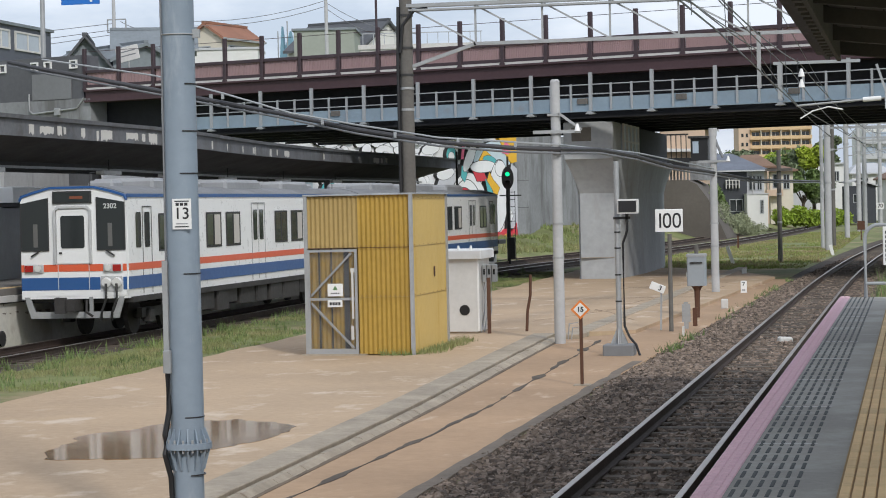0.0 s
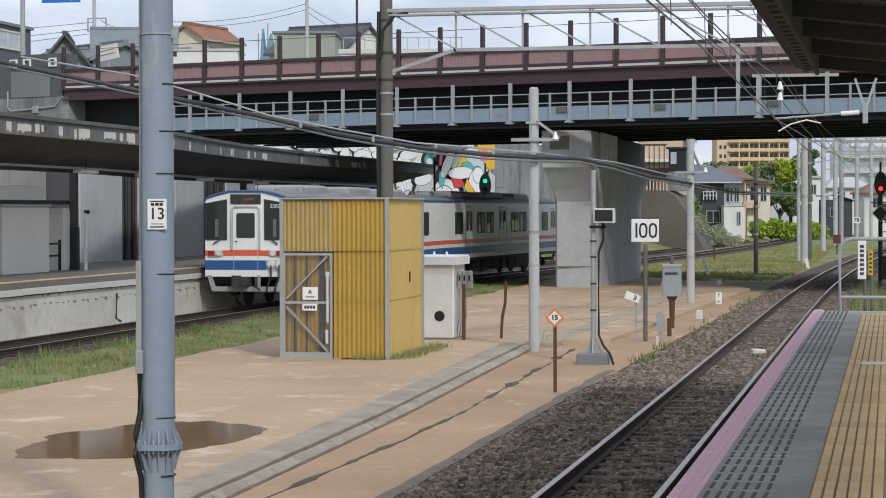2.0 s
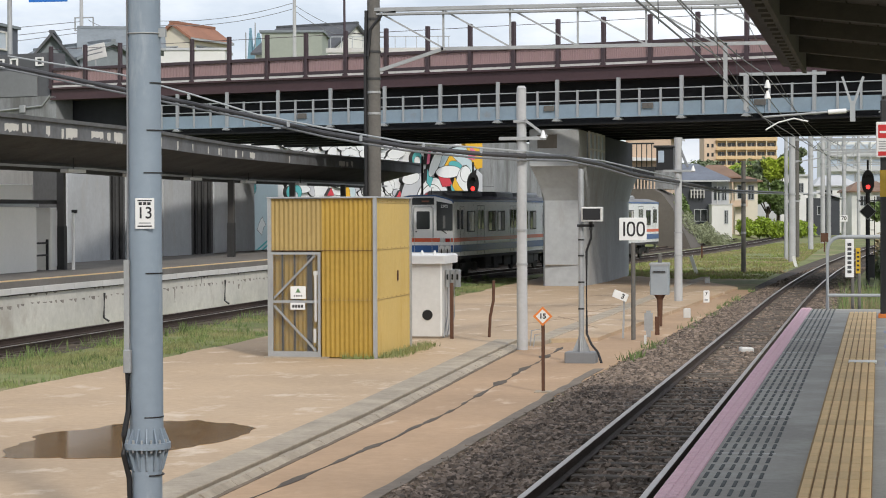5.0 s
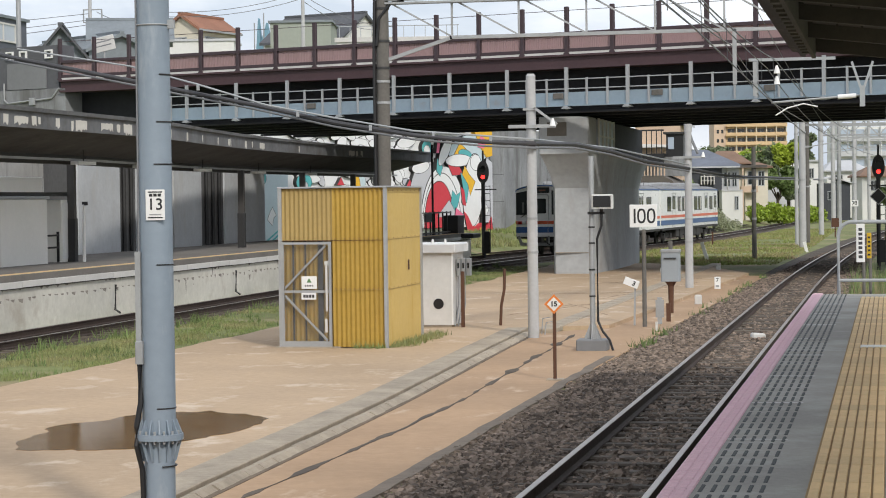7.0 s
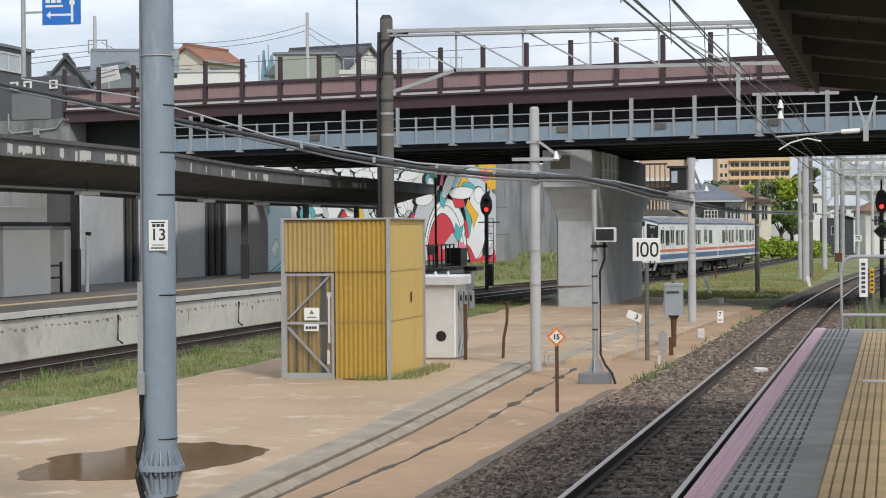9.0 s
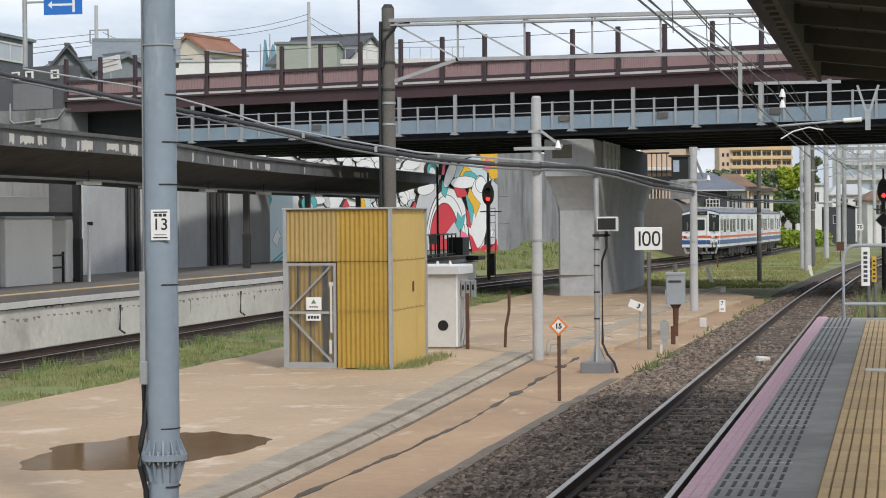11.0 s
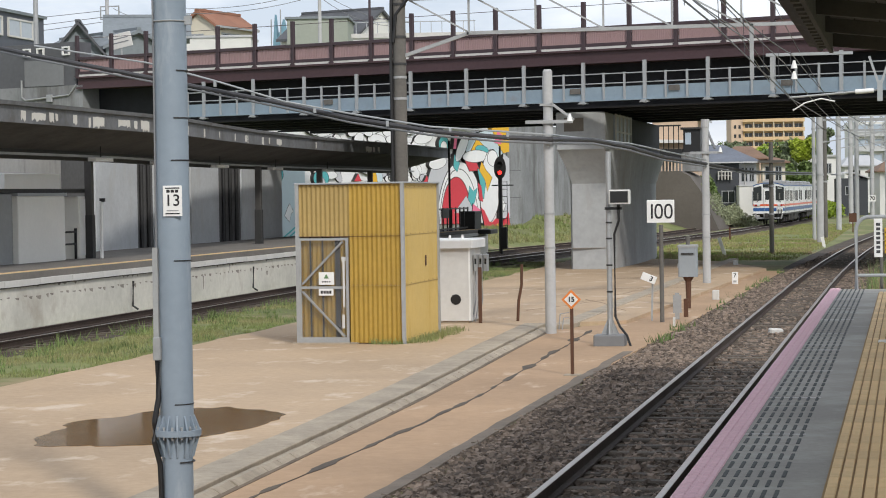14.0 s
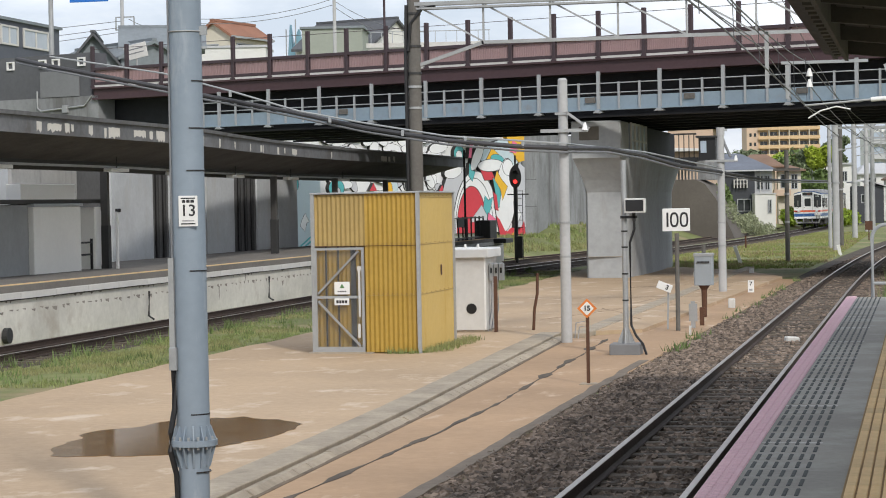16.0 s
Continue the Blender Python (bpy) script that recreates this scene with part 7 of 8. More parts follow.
part("wall", M().box(0, 3.4, 0, 6, -2, 4.4), PLASTER_W, h_)
part("roof", M().box(-0.2, 3.6, -0.3, 6.2, 4.4, 4.6), WALL_GREY, h_)
wall_window(h_, 0.7, 2.6, 0.9, 1.0)
wall_window(h_, 2.3, 2.6, 0.5, 1.0)
part("lean_to", M().prism([(-3.2, 1.9), (0.0, 2.3), (0.0, -2), (-3.2, -2)], "y", -2, 0), WALL_GREY, h_)
h_ = thing("house", pose(-7.2, 262, 2.0, 0, 0, 11.9), "white house with pale tiled roof behind the poles", "house")
part("wall", M().box(0, 4.6, 0, 6, -2, 3.6), PLASTER_W, h_)
part("roof", hip_roof(-0.4, 5.0, -0.5, 6.5, 3.6, 1.2, 1.2, 3.4), WALL_GREY, h_)
wall_window(h_, 0.8, 2.0, 1.0, 1.0)
wall_window(h_, 2.8, 2.0, 1.0, 1.0)
h_ = thing("shed", pose(-6.98, 233.6, 2.05, 0, 0, 11.9), "dark timber shed with a pale sheet roof", "shed")
part("wall", M().box(0.2, 3.0, 0, 4, -2, 1.9), NAVY, h_)
part("roof", M().prism([(-0.1, 2.25), (1.2, 2.45), (3.4, 1.75), (3.4, 1.87), (1.2, 2.6), (-0.1, 2.38)], "y", -0.4, 4.3), WALL_GREY, h_)
wall_window(h_, 0.7, 0.2, 0.7, 0.8)
h_ = thing("house", pose(-3.0, 250, 1.6, 0, 0, 11.9), "white house with a brown roof beyond the bushes", "house")
part("wall", M().box(0, 4.8, 0, 6, -2, 3.2), PLASTER_W, h_)
part("roof", hip_roof(-0.4, 5.2, -0.5, 6.5, 3.2, 1.1, 1.2, 3.4), TILE_B, h_)
wall_window(h_, 0.8, 1.6, 1.0, 1.0)
wall_window(h_, 2.8, 1.6, 1.0, 1.0)
h_ = thing("apartment_building", pose(-9.86, 427.2, 0.0, 0, 0, 11.9), "large pale blue-grey apartment slab far beyond the gantries", "apartment building")
part("wall", M().box(0, 22, 0, 10, 0, 15.6), PLASTER_W, h_)
for k in range(5):
    z0 = 1.4 + 2.85 * k
    part("balcony", M().box(0.3, 21.7, -1.0, 0.0, z0, z0 + 1.0), WALL_GREY, h_)
    for i in range(8):
        part("window", M().box(0.7 + i * 2.65, 2.6 + i * 2.65, -0.03, 0, z0 + 1.0, z0 + 2.3), SLATE_PANE, h_)
        part("divider", M().box(2.95 + i * 2.65, 3.1 + i * 2.65, -1.02, 0, z0, z0 + 2.8), PLASTER_W, h_)

ap = thing("apartment_building", pose(-53.4, 690, 0.0, 0, 0, 11), "orange-tan apartment building with rows of balconies", "apartment building")
part("wall", M().box(3.6, 22.6, 0.6, 14, 0, 30.5), BRICKT, ap)
part("end_wall", M().box(-0.02, 3.6, 0.3, 13.8, 0, 29.0), PLASTER_T, ap)
part("roof", M().box(3.4, 22.8, 0.3, 14.2, 30.5, 31.0), PLASTER, ap)
for k in range(10):
    z0 = 1.3 + k * 2.85
    part("balcony", M().box(3.7, 22.6, -0.9, 0.6, z0, z0 + 0.18).box(3.7, 22.6, -0.95, -0.85, z0 + 0.18, z0 + 1.1), BRICKT, ap)
    for i in range(6):
        x = 4.2 + i * 3.1
        w_ = part("window", M().box(x, x + 2.2, 0.52, 0.6, z0 + 0.25, z0 + 2.3), GLASS_DARK, ap)
        part("mullion", M().box(x + 1.05, x + 1.15, 0.48, 0.52, z0 + 0.25, z0 + 2.3), WHITE_DIRTY, w_)
        part("divider", M().box(x + 2.5, x + 2.75, -0.85, 0.6, z0 + 0.18, z0 + 2.85), PLASTER, ap)
    for x in (0.8, 2.2):
        part("window", M().box(x, x + 0.7, 0.2, 0.3, z0 + 0.9, z0 + 2.0), GLASS_DARK, ap)

# lookout building and slope wall beside the abutment
b = thing("peach_building", pose(-19.9, 176, 3.0), "peach plastered building beyond the bridge", "building")
part("wall", M().box(0, 3.6, 0, 6, -3, 5.6), PLASTER_T, b)
part("roof", M().prism([(-0.3, 5.5), (3.4, 5.9), (4.2, 5.4), (4.2, 5.6), (3.4, 6.1), (-0.3, 5.7)], "y", -0.3, 6.2), WALL_GREY, b)
part("awning", M().prism([(0.2, 4.0), (2.7, 3.9), (2.9, 3.7), (0.2, 3.7)], "y", -0.9, 0), PLASTER_W, b)
SLOPE = mat("dark slope concrete", (0.13, 0.115, 0.10), 0.9, var=0.2, big=0.3, fine=4, bump=0.2)
m = M()
m.prism([(-24, -0.4), (-13.6, -0.4), (-14.3, 1.2), (-15.1, 2.9), (-15.9, 4.0), (-16.6, 4.35), (-24, 4.35)], "y", 164.5, 174)
structure("slope_wall", m, SLOPE, "dark brown concrete slope beside the line", "wall")
structure("landing_block", M().box(-19.6, -15.5, 168, 172, 4.35, 5.8), CONCRETE_WALL, "grey concrete block on top of the slope", "wall")
b = thing("stair_landing", pose(-17.9, 168, 5.8), "dark steel stair landing with railings under the bridge end", "landing")
part("deck", M().box(-3.4, 1.2, -1.2, 4, 0.0, 0.25), BLACK, b)
part("deck_girder", M().prism([(-4.2, 0.0), (1.2, 0.0), (1.2, -0.45), (-4.2, -1.1)], "y", -1.25, -1.05), BLACK, b)
for i in range(12):
    part("baluster", M().box(-3.2 + i * 0.38, -3.13 + i * 0.38, -1.2, -1.15, 0.25, 2.0), BLACK, b)
part("hand_rail", M().box(-3.3, 1.2, -1.22, -1.12, 1.95, 2.07), BLACK, b)
part("screen", M().box(1.2, 2.5, 0.4, 1.9, 0.0, 1.75), BLACK, b)
part("screen_pane", M().box(1.35, 1.8, 0.36, 0.4, 0.6, 1.5), SLATE_PANE, b)
part("screen_roof", M().box(1.0, 2.7, 0.2, 2.0, 1.75, 1.9), STEEL_DARK, b)
f = thing("slope_fence", pose(-17.6, 165.0, 4.35), "rusty pink fence on top of the slope", "fence")
part("rail", M().box(-1.2, 1.2, 0, 0.06, 0.8, 0.88), TILE_B, f)
for i in range(10):
    part("picket", M().box(-1.2 + i * 0.25, -1.1 + i * 0.25, 0, 0.05, 0, 0.82), PLASTER_T, f)

# ---- line-side poles and gantries beyond the bridge ----
def line_pole(x, y, h, r, material, label):
    p = thing("line_pole", pose(x, y, -0.1), label, "pole", group="line-side poles beyond the bridge")
    part("shaft", M().cyl((0, 0, 0), (0, 0, h), r, r * 0.85, 14), material, p, smooth=True)
    for z in (h * 0.35, h * 0.6):
        part("band", M().cyl((0, 0, z), (0, 0, z + 0.1), r * 1.08, n=14), GALV, p)
    return p


line_pole(-4.75, 124, 10.5, 0.2, CONCRETE_POLE, "grey concrete catenary pole by the curve")
line_pole(-5.2, 127, 10.5, 0.11, CONCRETE_POLE, "thin grey pole by the curve")
line_pole(-4.8, 133, 9.5, 0.14, POLE_DARK, "brownish wooden pole by the curve")
line_pole(-4.75, 158, 11, 0.19, CONCRETE_POLE, "grey concrete catenary pole farther along")
line_pole(-4.6, 186, 11, 0.2, CONCRETE_POLE, "grey concrete catenary pole in the distance")
line_pole(-4.2, 190, 11, 0.2, GALV, "grey steel pole in the distance")
line_pole(-3.3, 215, 11, 0.2, CONCRETE_POLE, "grey concrete pole in the distance")
line_pole(-2.2, 245, 11, 0.2, CONCRETE_POLE, "far grey concrete pole")
p = line_pole(-6.05, 101, 5.1, 0.11, POLE_DARK, "dark weathered wooden pole with a crossarm")
part("crossarm", M().box(-0.6, 0.62, -0.16, -0.06, 4.15, 4.27), POLE_DARK, p)
p = thing("speed_board", pose(-3.3, 214.5, 2.2), "small white speed board on a far pole", "sign")
part("board", M().box(-0.35, 0.35, -0.3, -0.25, -0.6, 0.0), WHITE, p)
text_part("digits", "70", 0.5, INK, p, pose(0, -0.31, -0.3), bold=0.01)
p = thing("lineside_box", pose(-3.6, 150, 0.0), "small rusty lineside box frame", "equipment box")
part("frame", M().box(-0.25, 0.25, -0.05, 0.05, 0.6, 1.2), RUST, p)
part("leg", M().box(-0.04, 0.04, -0.04, 0.04, -0.2, 0.6), RUST, p)
for y, x0, x1, z in ((124, -4.75, 9, 6.6), (158, -4.75, 9, 6.9), (186, -4.6, 10, 7.4), (215, -3.3, 12, 7.2), (245, -2.2, 14, 7.6), (280, 0, 18, 7.5)):
    g_ = thing("gantry", pose(0, y, 0), "grey steel catenary gantry beyond the bridge", "gantry", group="catenary gantries beyond the bridge")
    for zz in (z, z + 1.0):
        part("chord", M().box(x0, x1, -0.08, 0.08, zz, zz + 0.12), GALV, g_)
    k = x0
    while k < x1 - 0.9:
        part("lacing", M().bar((k, 0, z), (k + 1.0, 0, z + 1.0), 0.06, 0.06), GALV, g_)
        part("lacing", M().bar((k + 1.0, 0, z + 1.0), (k + 2.0, 0, z), 0.06, 0.06), GALV, g_)
        k += 2.0
    part("leg", M().cyl((x1, 0, -0.2), (x1, 0, z + 1.2), 0.2, n=12), CONCRETE_POLE, g_)
    part("drop_arm", M().bar((x0 + 2.5, 0, z), (x0 + 2.5, 0, z - 1.3), 0.07, 0.07), GALV, g_)
    part("bracket", M().bar((x0 + 0.1, 0, z - 1.2), (x0 + 3.2, 0, z - 0.7), 0.06, 0.06), GALV, g_)
p = thing("white_stake", pose(-4.1, 112, -0.1, 0, -12, 0), "short white stake in the grass", "post")
part("shaft", M().box(-0.08, 0.08, -0.05, 0.05, 0, 0.55), WHITE, p)
p = thing("white_stake", pose(-8.1, 100, -0.1, 0, -18, 0), "leaning white marker post near the pier", "post")
part("shaft", M().box(-0.08, 0.08, -0.05, 0.05, 0, 0.85), WHITE, p)
for x, y in ((-10.3, 131), (-9.0, 150)):
    p = thing("track_stake", pose(x, y, -0.1), "thin rusty stake beside the rails", "post")
    part("shaft", M().box(-0.05, 0.05, -0.04, 0.04, 0, 0.75), RUST, p)
tr = thing("cable_trough", pose(0, 0, 0), "pale concrete cable trough lids across the yard end", "cable trough", kind="structure")
lid = M().cbox(-0.2, 0.2, 0.01, 0.99, -0.08, 0.03, 0.02).mesh("lid", CONCRETE_KERB)
for i in range(45):
    part("lid", lid, None, tr, at=pose(-7.2 + 0.004 * i, 46.2 + i, random.uniform(-0.005, 0.005), 0, 0, random.uniform(-0.5, 0.5)))

# ---- overhead and signal wires ----
def wire(name, pts, r, material, label, n=6):
    w_ = part(name, M().tube([Vector(p) for p in pts], r, n), material)
    return tagged(w_, label, "cable")


def sagged(a, b_, sag, n=12):
    a, b_ = Vector(a), Vector(b_)
    return [a.lerp(b_, i / n) - Vector((0, 0, sag * 4 * (i / n) * (1 - i / n))) for i in range(n + 1)]


thick = [(-20.55, 48.03, 6.37), (-19.39, 47.23, 6.12), (-16.44, 46.77, 5.51), (-13.4, 45.83, 4.88), (-11.48, 45.17, 4.45), (-9.62, 44.51, 4.13), (-8.16, 44.5, 3.97), (-7.1, 44.55, 3.91), (-6.71, 47.62, 3.96), (-6.54, 52.74, 3.9), (-6.39, 58.88, 3.74), (-5.99, 67.3, 3.64), (-5.99, 85.44, 3.54), (-5.2, 124, 3.72)]
wire("cable", thick, 0.048, CABLE, "thick black cable slung between the poles", 8)
wire("cable", [(x, y, z - 0.085) for x, y, z in thick], 0.026, CABLE_GREY, "grey cable slung below the thick one")
thin = [(-19.39, 47.23, 6.34), (-16.54, 46.76, 5.85), (-14.75, 46.08, 5.37), (-13.02, 45.39, 4.86), (-11.48, 45.17, 4.55), (-9.63, 44.51, 4.22), (-7.1, 44.5, 4.0), (-6.54, 52.74, 3.98), (-5.99, 67.3, 3.75)]
wire("messenger_wire", thin, 0.022, WALKPOST, "pale messenger wire above the slung cable")
for x, y, z in ((-14.75, 46.08, 5.33), (-12.3, 45.3, 4.68), (-10.6, 44.8, 4.34), (-9.2, 44.5, 4.15), (-8.0, 44.5, 4.03)):
    tagged(part("cable_clip", M().cbox(-0.03, 0.03, -0.03, 0.03, -0.09, 0.03, 0.008), WALKPOST, at=pose(x, y, z)), "small pale cable hanger clip", "cable clip")
wire("contact_wire", [(-2.74, -6, 5.15), (-2.6, 30, 5.1), (-2.85, 56, 5.1), (-2.3, 90, 5.1), (-1.4, 124, 5.1), (0.3, 158, 5.1)], 0.013, CABLE_GREY, "copper contact wire over the platform track")
wire("messenger_wire", sagged((-2.74, 6, 6.25), (-2.8, 56, 6.2), 0.45) + sagged((-2.8, 56, 6.2), (-1.4, 124, 6.3), 0.6)[1:], 0.013, CABLE_GREY, "sagging messenger wire over the platform track")
for i in range(9):
    y = 12 + i * 5.2
    u = (y - 6) / 50
    z = 6.25 - 0.45 * 4 * u * (1 - u)
    wire("dropper", [(-2.72, y, z), (-2.7, y, 5.12)], 0.006, CABLE, "thin dropper wire under the messenger", 4)
wire("feeder_wire", sagged((-4.4, 4, 7.6), (-4.2, 56, 6.9), 0.5) + sagged((-4.2, 56, 6.9), (-4.6, 124, 6.9), 0.9)[1:], 0.014, CABLE_GREY, "grey feeder wire beside the track")
wire("feeder_wire", sagged((-4.05, 4, 7.4), (-3.9, 56, 6.6), 0.5) + sagged((-3.9, 56, 6.6), (-2.8, 84, 4.9), 0.3)[1:], 0.014, CABLE_GREY, "grey feeder wire descending past the truss")
wire("feeder_wire", sagged((-3.5, 56, 8.0), (-1.8, 100, 4.6), 0.4), 0.011, CABLE_GREY, "thin wire falling to the far side")
wire("feeder_wire", sagged((-3.4, 30, 6.5), (-3.0, 56, 6.0), 0.1) + sagged((-3.0, 56, 6.0), (-2.2, 80, 5.0), 0.2)[1:], 0.012, CABLE_GREY, "thin grey stay wire")

# ================= vegetation =================
def blades(name, spots, h, w, material, label, seed=1, per=3, lean=0.35):
    """Grass: per triangular blades at each spot."""
    rg_ = np.random.default_rng(seed)
    sp = np.repeat(np.array(spots), per, axis=0)
    n = len(sp)
    a = rg_.uniform(0, 6.28, n)
    hh = rg_.uniform(h[0], h[1], n) * (1 + 0.0 * a)
    ww = rg_.uniform(w * 0.6, w * 1.3, n)
    off = rg_.normal(0, 0.03, (n, 2))
    ln = rg_.normal(0, lean, (n, 2)) * hh[:, None]
    base = sp.copy()
    base[:, :2] += off
    dx, dy = np.cos(a) * ww, np.sin(a) * ww
    v = np.zeros((n, 3, 3))
    v[:, 0] = base - np.stack([dx, dy, 0 * dx + 0.02], 1)
    v[:, 1] = base + np.stack([dx, dy, 0 * dx - 0.02], 1)
    v[:, 2] = base + np.stack([ln[:, 0], ln[:, 1], hh], 1)
    me = bpy.data.meshes.new(name)
    me.from_pydata(v.reshape(-1, 3).tolist(), [], np.arange(3 * n).reshape(-1, 3).tolist())
    me.materials.append(material)
    return tagged(new(name, me), label, "grass", kind="stuff")


def leaf_cloud(lobes, size, seed):
    """Leaves as small bent quads spread through several uneven lobes (x, y, z, rx, ry, rz, count)."""
    rg_ = np.random.default_rng(seed)
    allv = []
    for x, y, z, rx, ry, rz, n in lobes:
        d = rg_.normal(size=(n, 3))
        d /= np.linalg.norm(d, axis=1)[:, None]
        r = rg_.uniform(0.45, 1.0, n) ** 0.5 * (1 + 0.25 * np.sin(5 * d[:, 0] + 3 * d[:, 2] + seed) * np.cos(4 * d[:, 1]))
        c = np.array([x, y, z]) + d * r[:, None] * np.array([rx, ry, rz])
        u = rg_.normal(size=(n, 3))
        u /= np.linalg.norm(u, axis=1)[:, None]
        w_ = np.cross(u, rg_.normal(size=(n, 3)))
        w_ /= np.linalg.norm(w_, axis=1)[:, None]
        s = rg_.uniform(size * 0.5, size * 1.2, n)[:, None]
        allv.append(np.stack([c - u * s, c + w_ * s * 0.5, c + u * s, c - w_ * s * 0.5], 1))
    v = np.concatenate(allv)
    n = len(v)
    me = bpy.data.meshes.new("crown")
    me.from_pydata(v.reshape(-1, 3).tolist(), [], np.arange(4 * n).reshape(-1, 4).tolist())
    return me


LEAF_Y = mat("sunlit yellow-green foliage", (0.42, 0.52, 0.05), 0.6, var=0.25, big=0.4, fine=2, bump=0, island=0.4)
# Green lifted in colour for the haze over the distant wood
LEAF = mat("green foliage", (0.17, 0.25, 0.07), 0.6, var=0.3, big=0.4, fine=2, bump=0, island=0.5)
LEAF_B = mat("bright yellow-green foliage", (0.30, 0.42, 0.03), 0.6, var=0.25, big=0.4, fine=2, bump=0, island=0.4)
LEAF_D = mat("dull grey-green foliage", (0.20, 0.25, 0.13), 0.6, var=0.3, big=0.4, fine=2, bump=0, island=0.5)
LEAF_P = mat("pale weeds", (0.36, 0.40, 0.24), 0.7, var=0.25, big=0.6, fine=2, bump=0, island=0.45)
BARK = mat("bark", (0.09, 0.07, 0.05), 0.9, var=0.3, fine=8, bump=0.4)


def tree(x, y, z, h, r, material, label, seed, n=5200, leaf=0.32, low=0.45):
    rg_ = random.Random(seed)
    t = thing("tree", pose(x, y, z), label, "tree", group="trees beyond the bridge")
    tk = M().cyl((0, 0, -0.2), (0.1, 0, h * 0.45), 0.22, 0.13, 8)
    lobes = []
    for k in range(8):
        a, q = rg_.uniform(0, 6.28), rg_.uniform(0.25, 0.75) * r
        cz = h * rg_.uniform(low, 0.85)
        tip = (q * math.cos(a), q * math.sin(a), cz)
        tk.cyl((0.1, 0, h * 0.3), tip, 0.09, 0.03, 6)
        lr = r * rg_.uniform(0.35, 0.6)
        lobes.append((*tip, lr, lr, lr * 0.75, n // 8))
    part("trunk", tk, BARK, t)
    me = leaf_cloud(lobes, leaf, seed)
    me.materials.append(material)
    part("crown", me, None, t)
    return t


for i, (x, y, h, r, mt) in enumerate(((-10.63, 238, 8.6, 1.5, LEAF_Y), (-14.8, 283, 9.5, 3.2, LEAF_D), (-17.5, 300, 9.0, 4.0, LEAF), (-21.5, 305, 9.5, 4.0, LEAF_D), (-14.0, 298, 8.5, 3.4, LEAF), (-25.0, 310, 9.5, 4.0, LEAF), (-19.0, 320, 9.0, 3.5, LEAF_B), (-11.7, 304, 13.0, 1.9, LEAF_D), (-11.0, 290, 8.0, 3.0, LEAF), (3.5, 150, 5.0, 2.2, LEAF_D), (1.5, 170, 5.0, 2.2, LEAF), (5.0, 200, 8, 3.0, LEAF), (-29, 330, 10, 4.5, LEAF), (-11.4, 230, 6.2, 1.7, LEAF), (-9.6, 236, 5.4, 1.3, LEAF_D))):
    tree(x, y, 0.3, h, r, mt, {0: "bright yellow-green young tree"}.get(i, "leafy green tree beyond the railway"), 30 + i, low=0.72 if i == 0 else 0.45)


def shrub(name, lobes, leaf, material, label, seed):
    me = leaf_cloud(lobes, leaf, seed)
    me.name = name
    me.materials.append(material)
    return tagged(new(name, me), label, "shrub")


shrub("weed_bank", [(-15.2 + 0.32 * i + 0.3 * math.sin(i * 2.1), 167 + 2.2 * i, 1.5 - 0.17 * i + 0.3 * math.sin(i * 1.7), 0.8, 2.2, 1.0 - 0.05 * i, 1500) for i in range(8)] + [(-15.6, 169, 2.6, 0.7, 1.6, 0.9, 1200)], 0.085, LEAF_P, "pale tall weeds on the bank by the dark house", 3)
shrub("shrub", [(-15.6, 174, 3.3, 0.8, 1, 0.8, 900), (-15.0, 173, 2.5, 0.6, 1, 0.7, 600)], 0.16, LEAF, "green bush above the weeds", 4)
shrub("hedge", [(-11.6, 200, 1.0, 1.0, 2, 0.6, 1100), (-10.4, 205, 0.9, 1.2, 2, 0.5, 1100), (-12.0, 204, 1.4, 0.8, 1.5, 0.6, 700)], 0.18, LEAF_B, "bright green garden hedge by the white annex", 5)
shrub("hedge", [(-9.6, 215, 0.9, 1.6, 3, 0.8, 1600), (-7.6, 225, 0.8, 1.5, 3, 0.8, 1400), (-10.5, 205, 1.2, 1.0, 2, 0.9, 900)], 0.2, LEAF_B, "bright green shrubs along the curve", 6)
shrub("shrub", [(0.9, 100, 0.6, 0.9, 3, 1.1, 1500), (1.3, 112, 1.0, 1.2, 4, 1.7, 2200), (2.0, 126, 1.4, 1.3, 4, 2.0, 2200), (0.4, 92, 0.3, 0.6, 2, 0.8, 800)], 0.15, LEAF_D, "rough green scrub beside the platform track", 7)
shrub("shrub", [(0.2, 104, 0.5, 0.5, 2, 1.2, 500), (0.9, 118, 1.2, 0.6, 2, 1.8, 700)], 0.13, DRY, "dry brown stalks among the scrub", 8)

rng = np.random.default_rng(12)


def scatter(n, x0, x1, y0, y1, keep, z=-0.1):
    xs, ys = rng.uniform(x0, x1, n), rng.uniform(y0, y1, n)
    return [(x, y, z) for x, y in zip(xs, ys) if keep(x, y)]


patchy = lambda x, y, f=0.35, k=0.0: noise.noise(Vector((x * f, y * f, 2.0))) + rng.uniform(-0.35, 0.35) > k
blades("grass_strip", scatter(42000, -16.75, -13.2, 34, 92, lambda x, y: x < -13.45 + 0.16 * noise.noise(Vector((y * 0.5, 3.1, 0))) and noise.noise(Vector((x * 0.55, y * 0.4, 2.0))) + 0.5 * noise.noise(Vector((x * 1.9, y * 1.6, 5.0))) + rng.uniform(-0.25, 0.25) > -0.02), (0.02, 0.085), 0.012, GRASS, "short uneven grass between track and yard", 1)
blades("grass_tufts", scatter(9000, -16.6, -13.6, 34, 84, lambda x, y: noise.noise(Vector((x * 1.3, y * 1.1, 12.0))) + rng.uniform(-0.15, 0.15) > 0.28), (0.05, 0.17), 0.013, WEED, "taller grass tufts in the strip", 11)
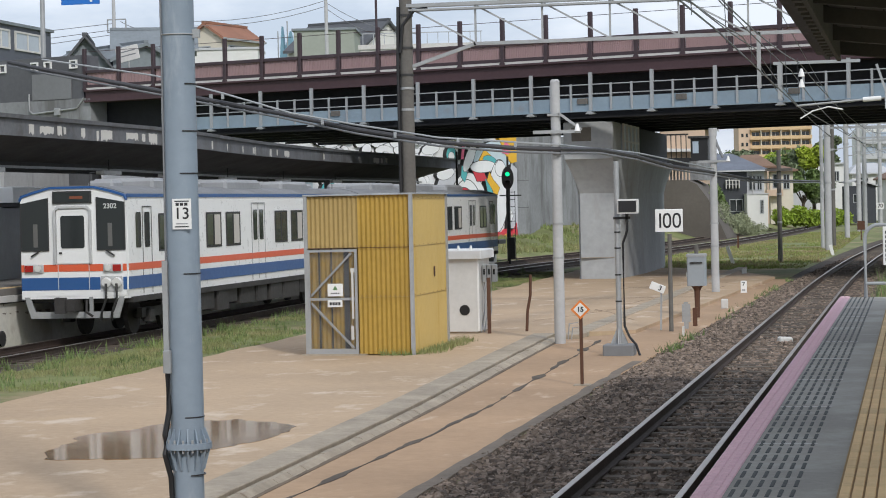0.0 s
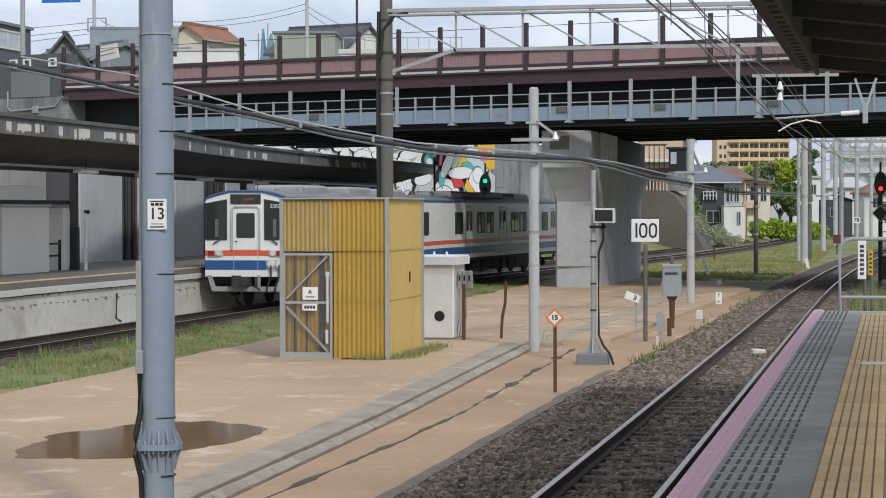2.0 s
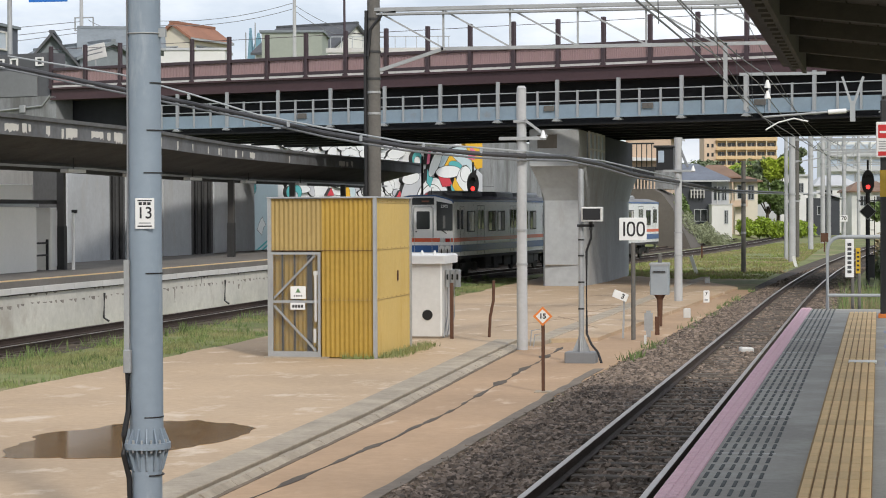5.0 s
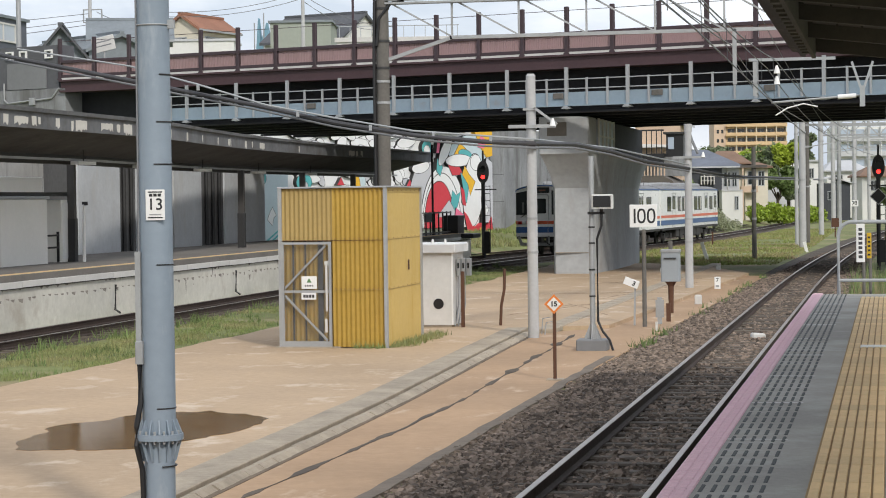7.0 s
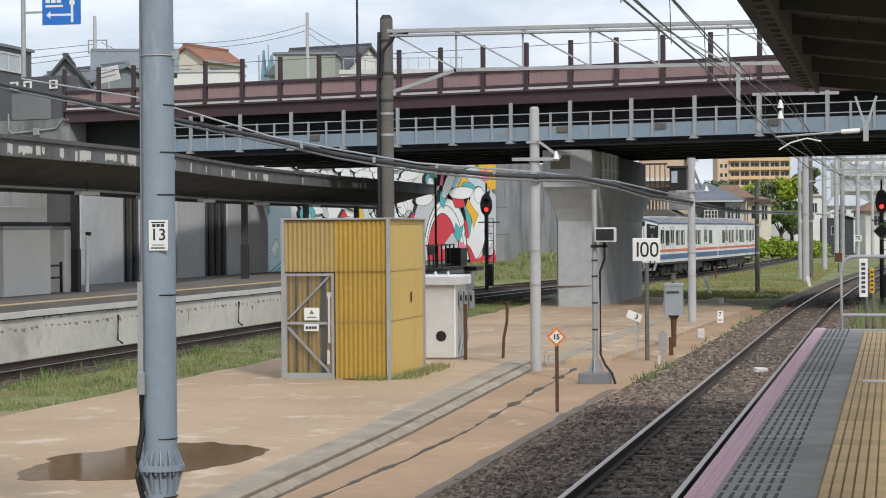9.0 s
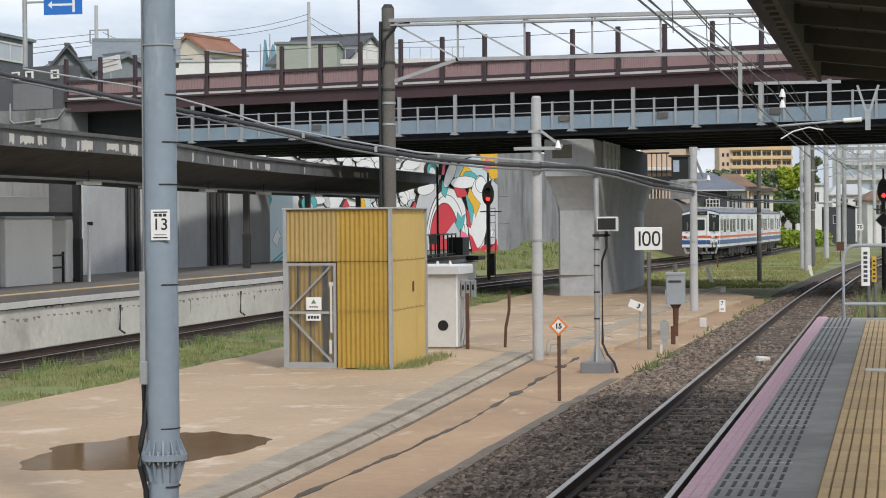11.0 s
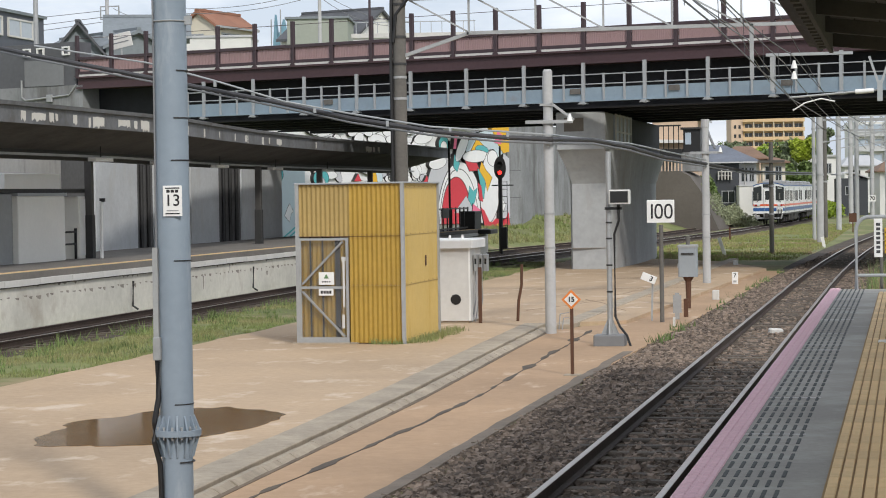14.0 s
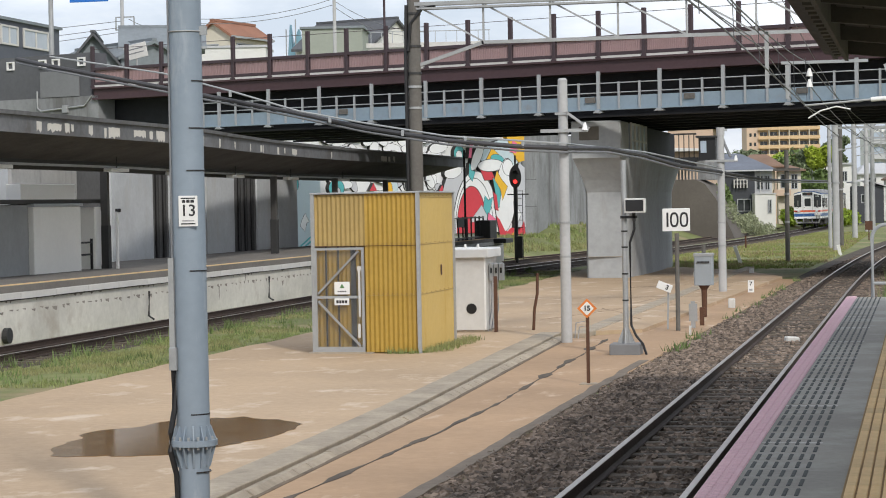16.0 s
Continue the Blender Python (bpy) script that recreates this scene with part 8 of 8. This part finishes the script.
blades("grass_field", scatter(30000, -14, -4.2, 92, 185, lambda x, y: track_x(y) + 1.6 < x < min(-3.2, right_x(y) - 2.2) and patchy(x, y, 0.2, -0.12)), (0.03, 0.12), 0.035, FIELD, "meadow grass between the two lines", 2)
blades("grass_field_dry", scatter(6000, -14, -4.2, 94, 150, lambda x, y: track_x(y) + 1.6 < x < -3.6 and patchy(x, y, 0.2, 0.2)), (0.05, 0.18), 0.03, DRY, "dry straw patches in the meadow", 3)
blades("bank_grass", scatter(9000, -23.5, -17.5, 100, 150, lambda x, y: x < track_x(y) - 5.8), (0.08, 0.25), 0.035, GRASS, "grass on the bank below the mural", 4)
blades("bank_grass_top", [(x, y, bank(x, y)) for x, y, _ in scatter(9000, -24, -18, 98, 150, lambda x, y: x < track_x(y) - 5.4 and patchy(x, y, 0.3, -0.1))], (0.08, 0.3), 0.035, GRASS, "weeds on the bank under the bridge", 5)
blades("shack_weeds", scatter(420, -9.36, -8.9, 40.7, 44.8, lambda x, y: rng.random() < 1.2 - (x + 9.3) * 2.2, 0.0) + scatter(40, -10.0, -9.36, 40.42, 40.58, lambda x, y: True, 0.0), (0.03, 0.15), 0.01, GRASS, "weeds growing at the foot of the shack", 6, per=4)
blades("edge_weeds", scatter(2600, -5.15, -4.2, 40, 80, lambda x, y: abs(x - (-4.85 + (y - 33) * 0.0125)) < 0.22 and patchy(x, y, 0.8, 0.42), -0.07), (0.04, 0.2), 0.014, WEED, "weeds along the ballast edge", 7, per=4)
blades("track_weeds", scatter(2500, -16.9, -16.2, 36, 92, lambda x, y: patchy(x, y, 0.9, 0.35)), (0.08, 0.3), 0.014, WEED, "taller weeds beside the left-hand rail", 8, per=4)
blades("fence_dry_grass", [(x, y, 0.2) for x, y, _ in scatter(700, -0.5, 1.4, 35.2, 37.5, lambda x, y: patchy(x, y, 1.2, 0.1))], (0.7, 1.5), 0.012, DRY, "dry reeds behind the platform end fence", 9, per=4, lean=0.12)
blades("fence_grass", [(x, y, 0.1) for x, y, _ in scatter(2500, -0.9, 2.0, 35, 60, lambda x, y: patchy(x, y, 0.7, -0.1))], (0.3, 1.0), 0.016, WEED, "green weeds beyond the platform end", 10, per=3, lean=0.2)



# ================= motion =================
def along(y):
    """The pose of a body whose rear end is at y on the left-hand track."""
    p, q = Vector((track_x(y + 3), y + 3, 0)), Vector((track_x(y + 17.3), y + 17.3, 0))
    d = (q - p).normalized()
    ang = math.degrees(math.atan2(-d.x, d.y))
    base = p - d * 3
    return pose(base.x, base.y, 0.1, 0, 0, ang)


def motions():
    times = [0.5 * i for i in range(33)]
    rear = lambda t: 44.8 + 7.2 * t + 0.15 * t * t
    walk(tail_car, [(t, along(rear(t))) for t in times])
    walk(lead_car, [(t, along(rear(t) + 20.65)) for t in times])
    walk(shutter, [(0.0, SH_RED), (2.6, SH_RED), (2.7, SH_GREEN), (16.0, SH_GREEN)])


motions()
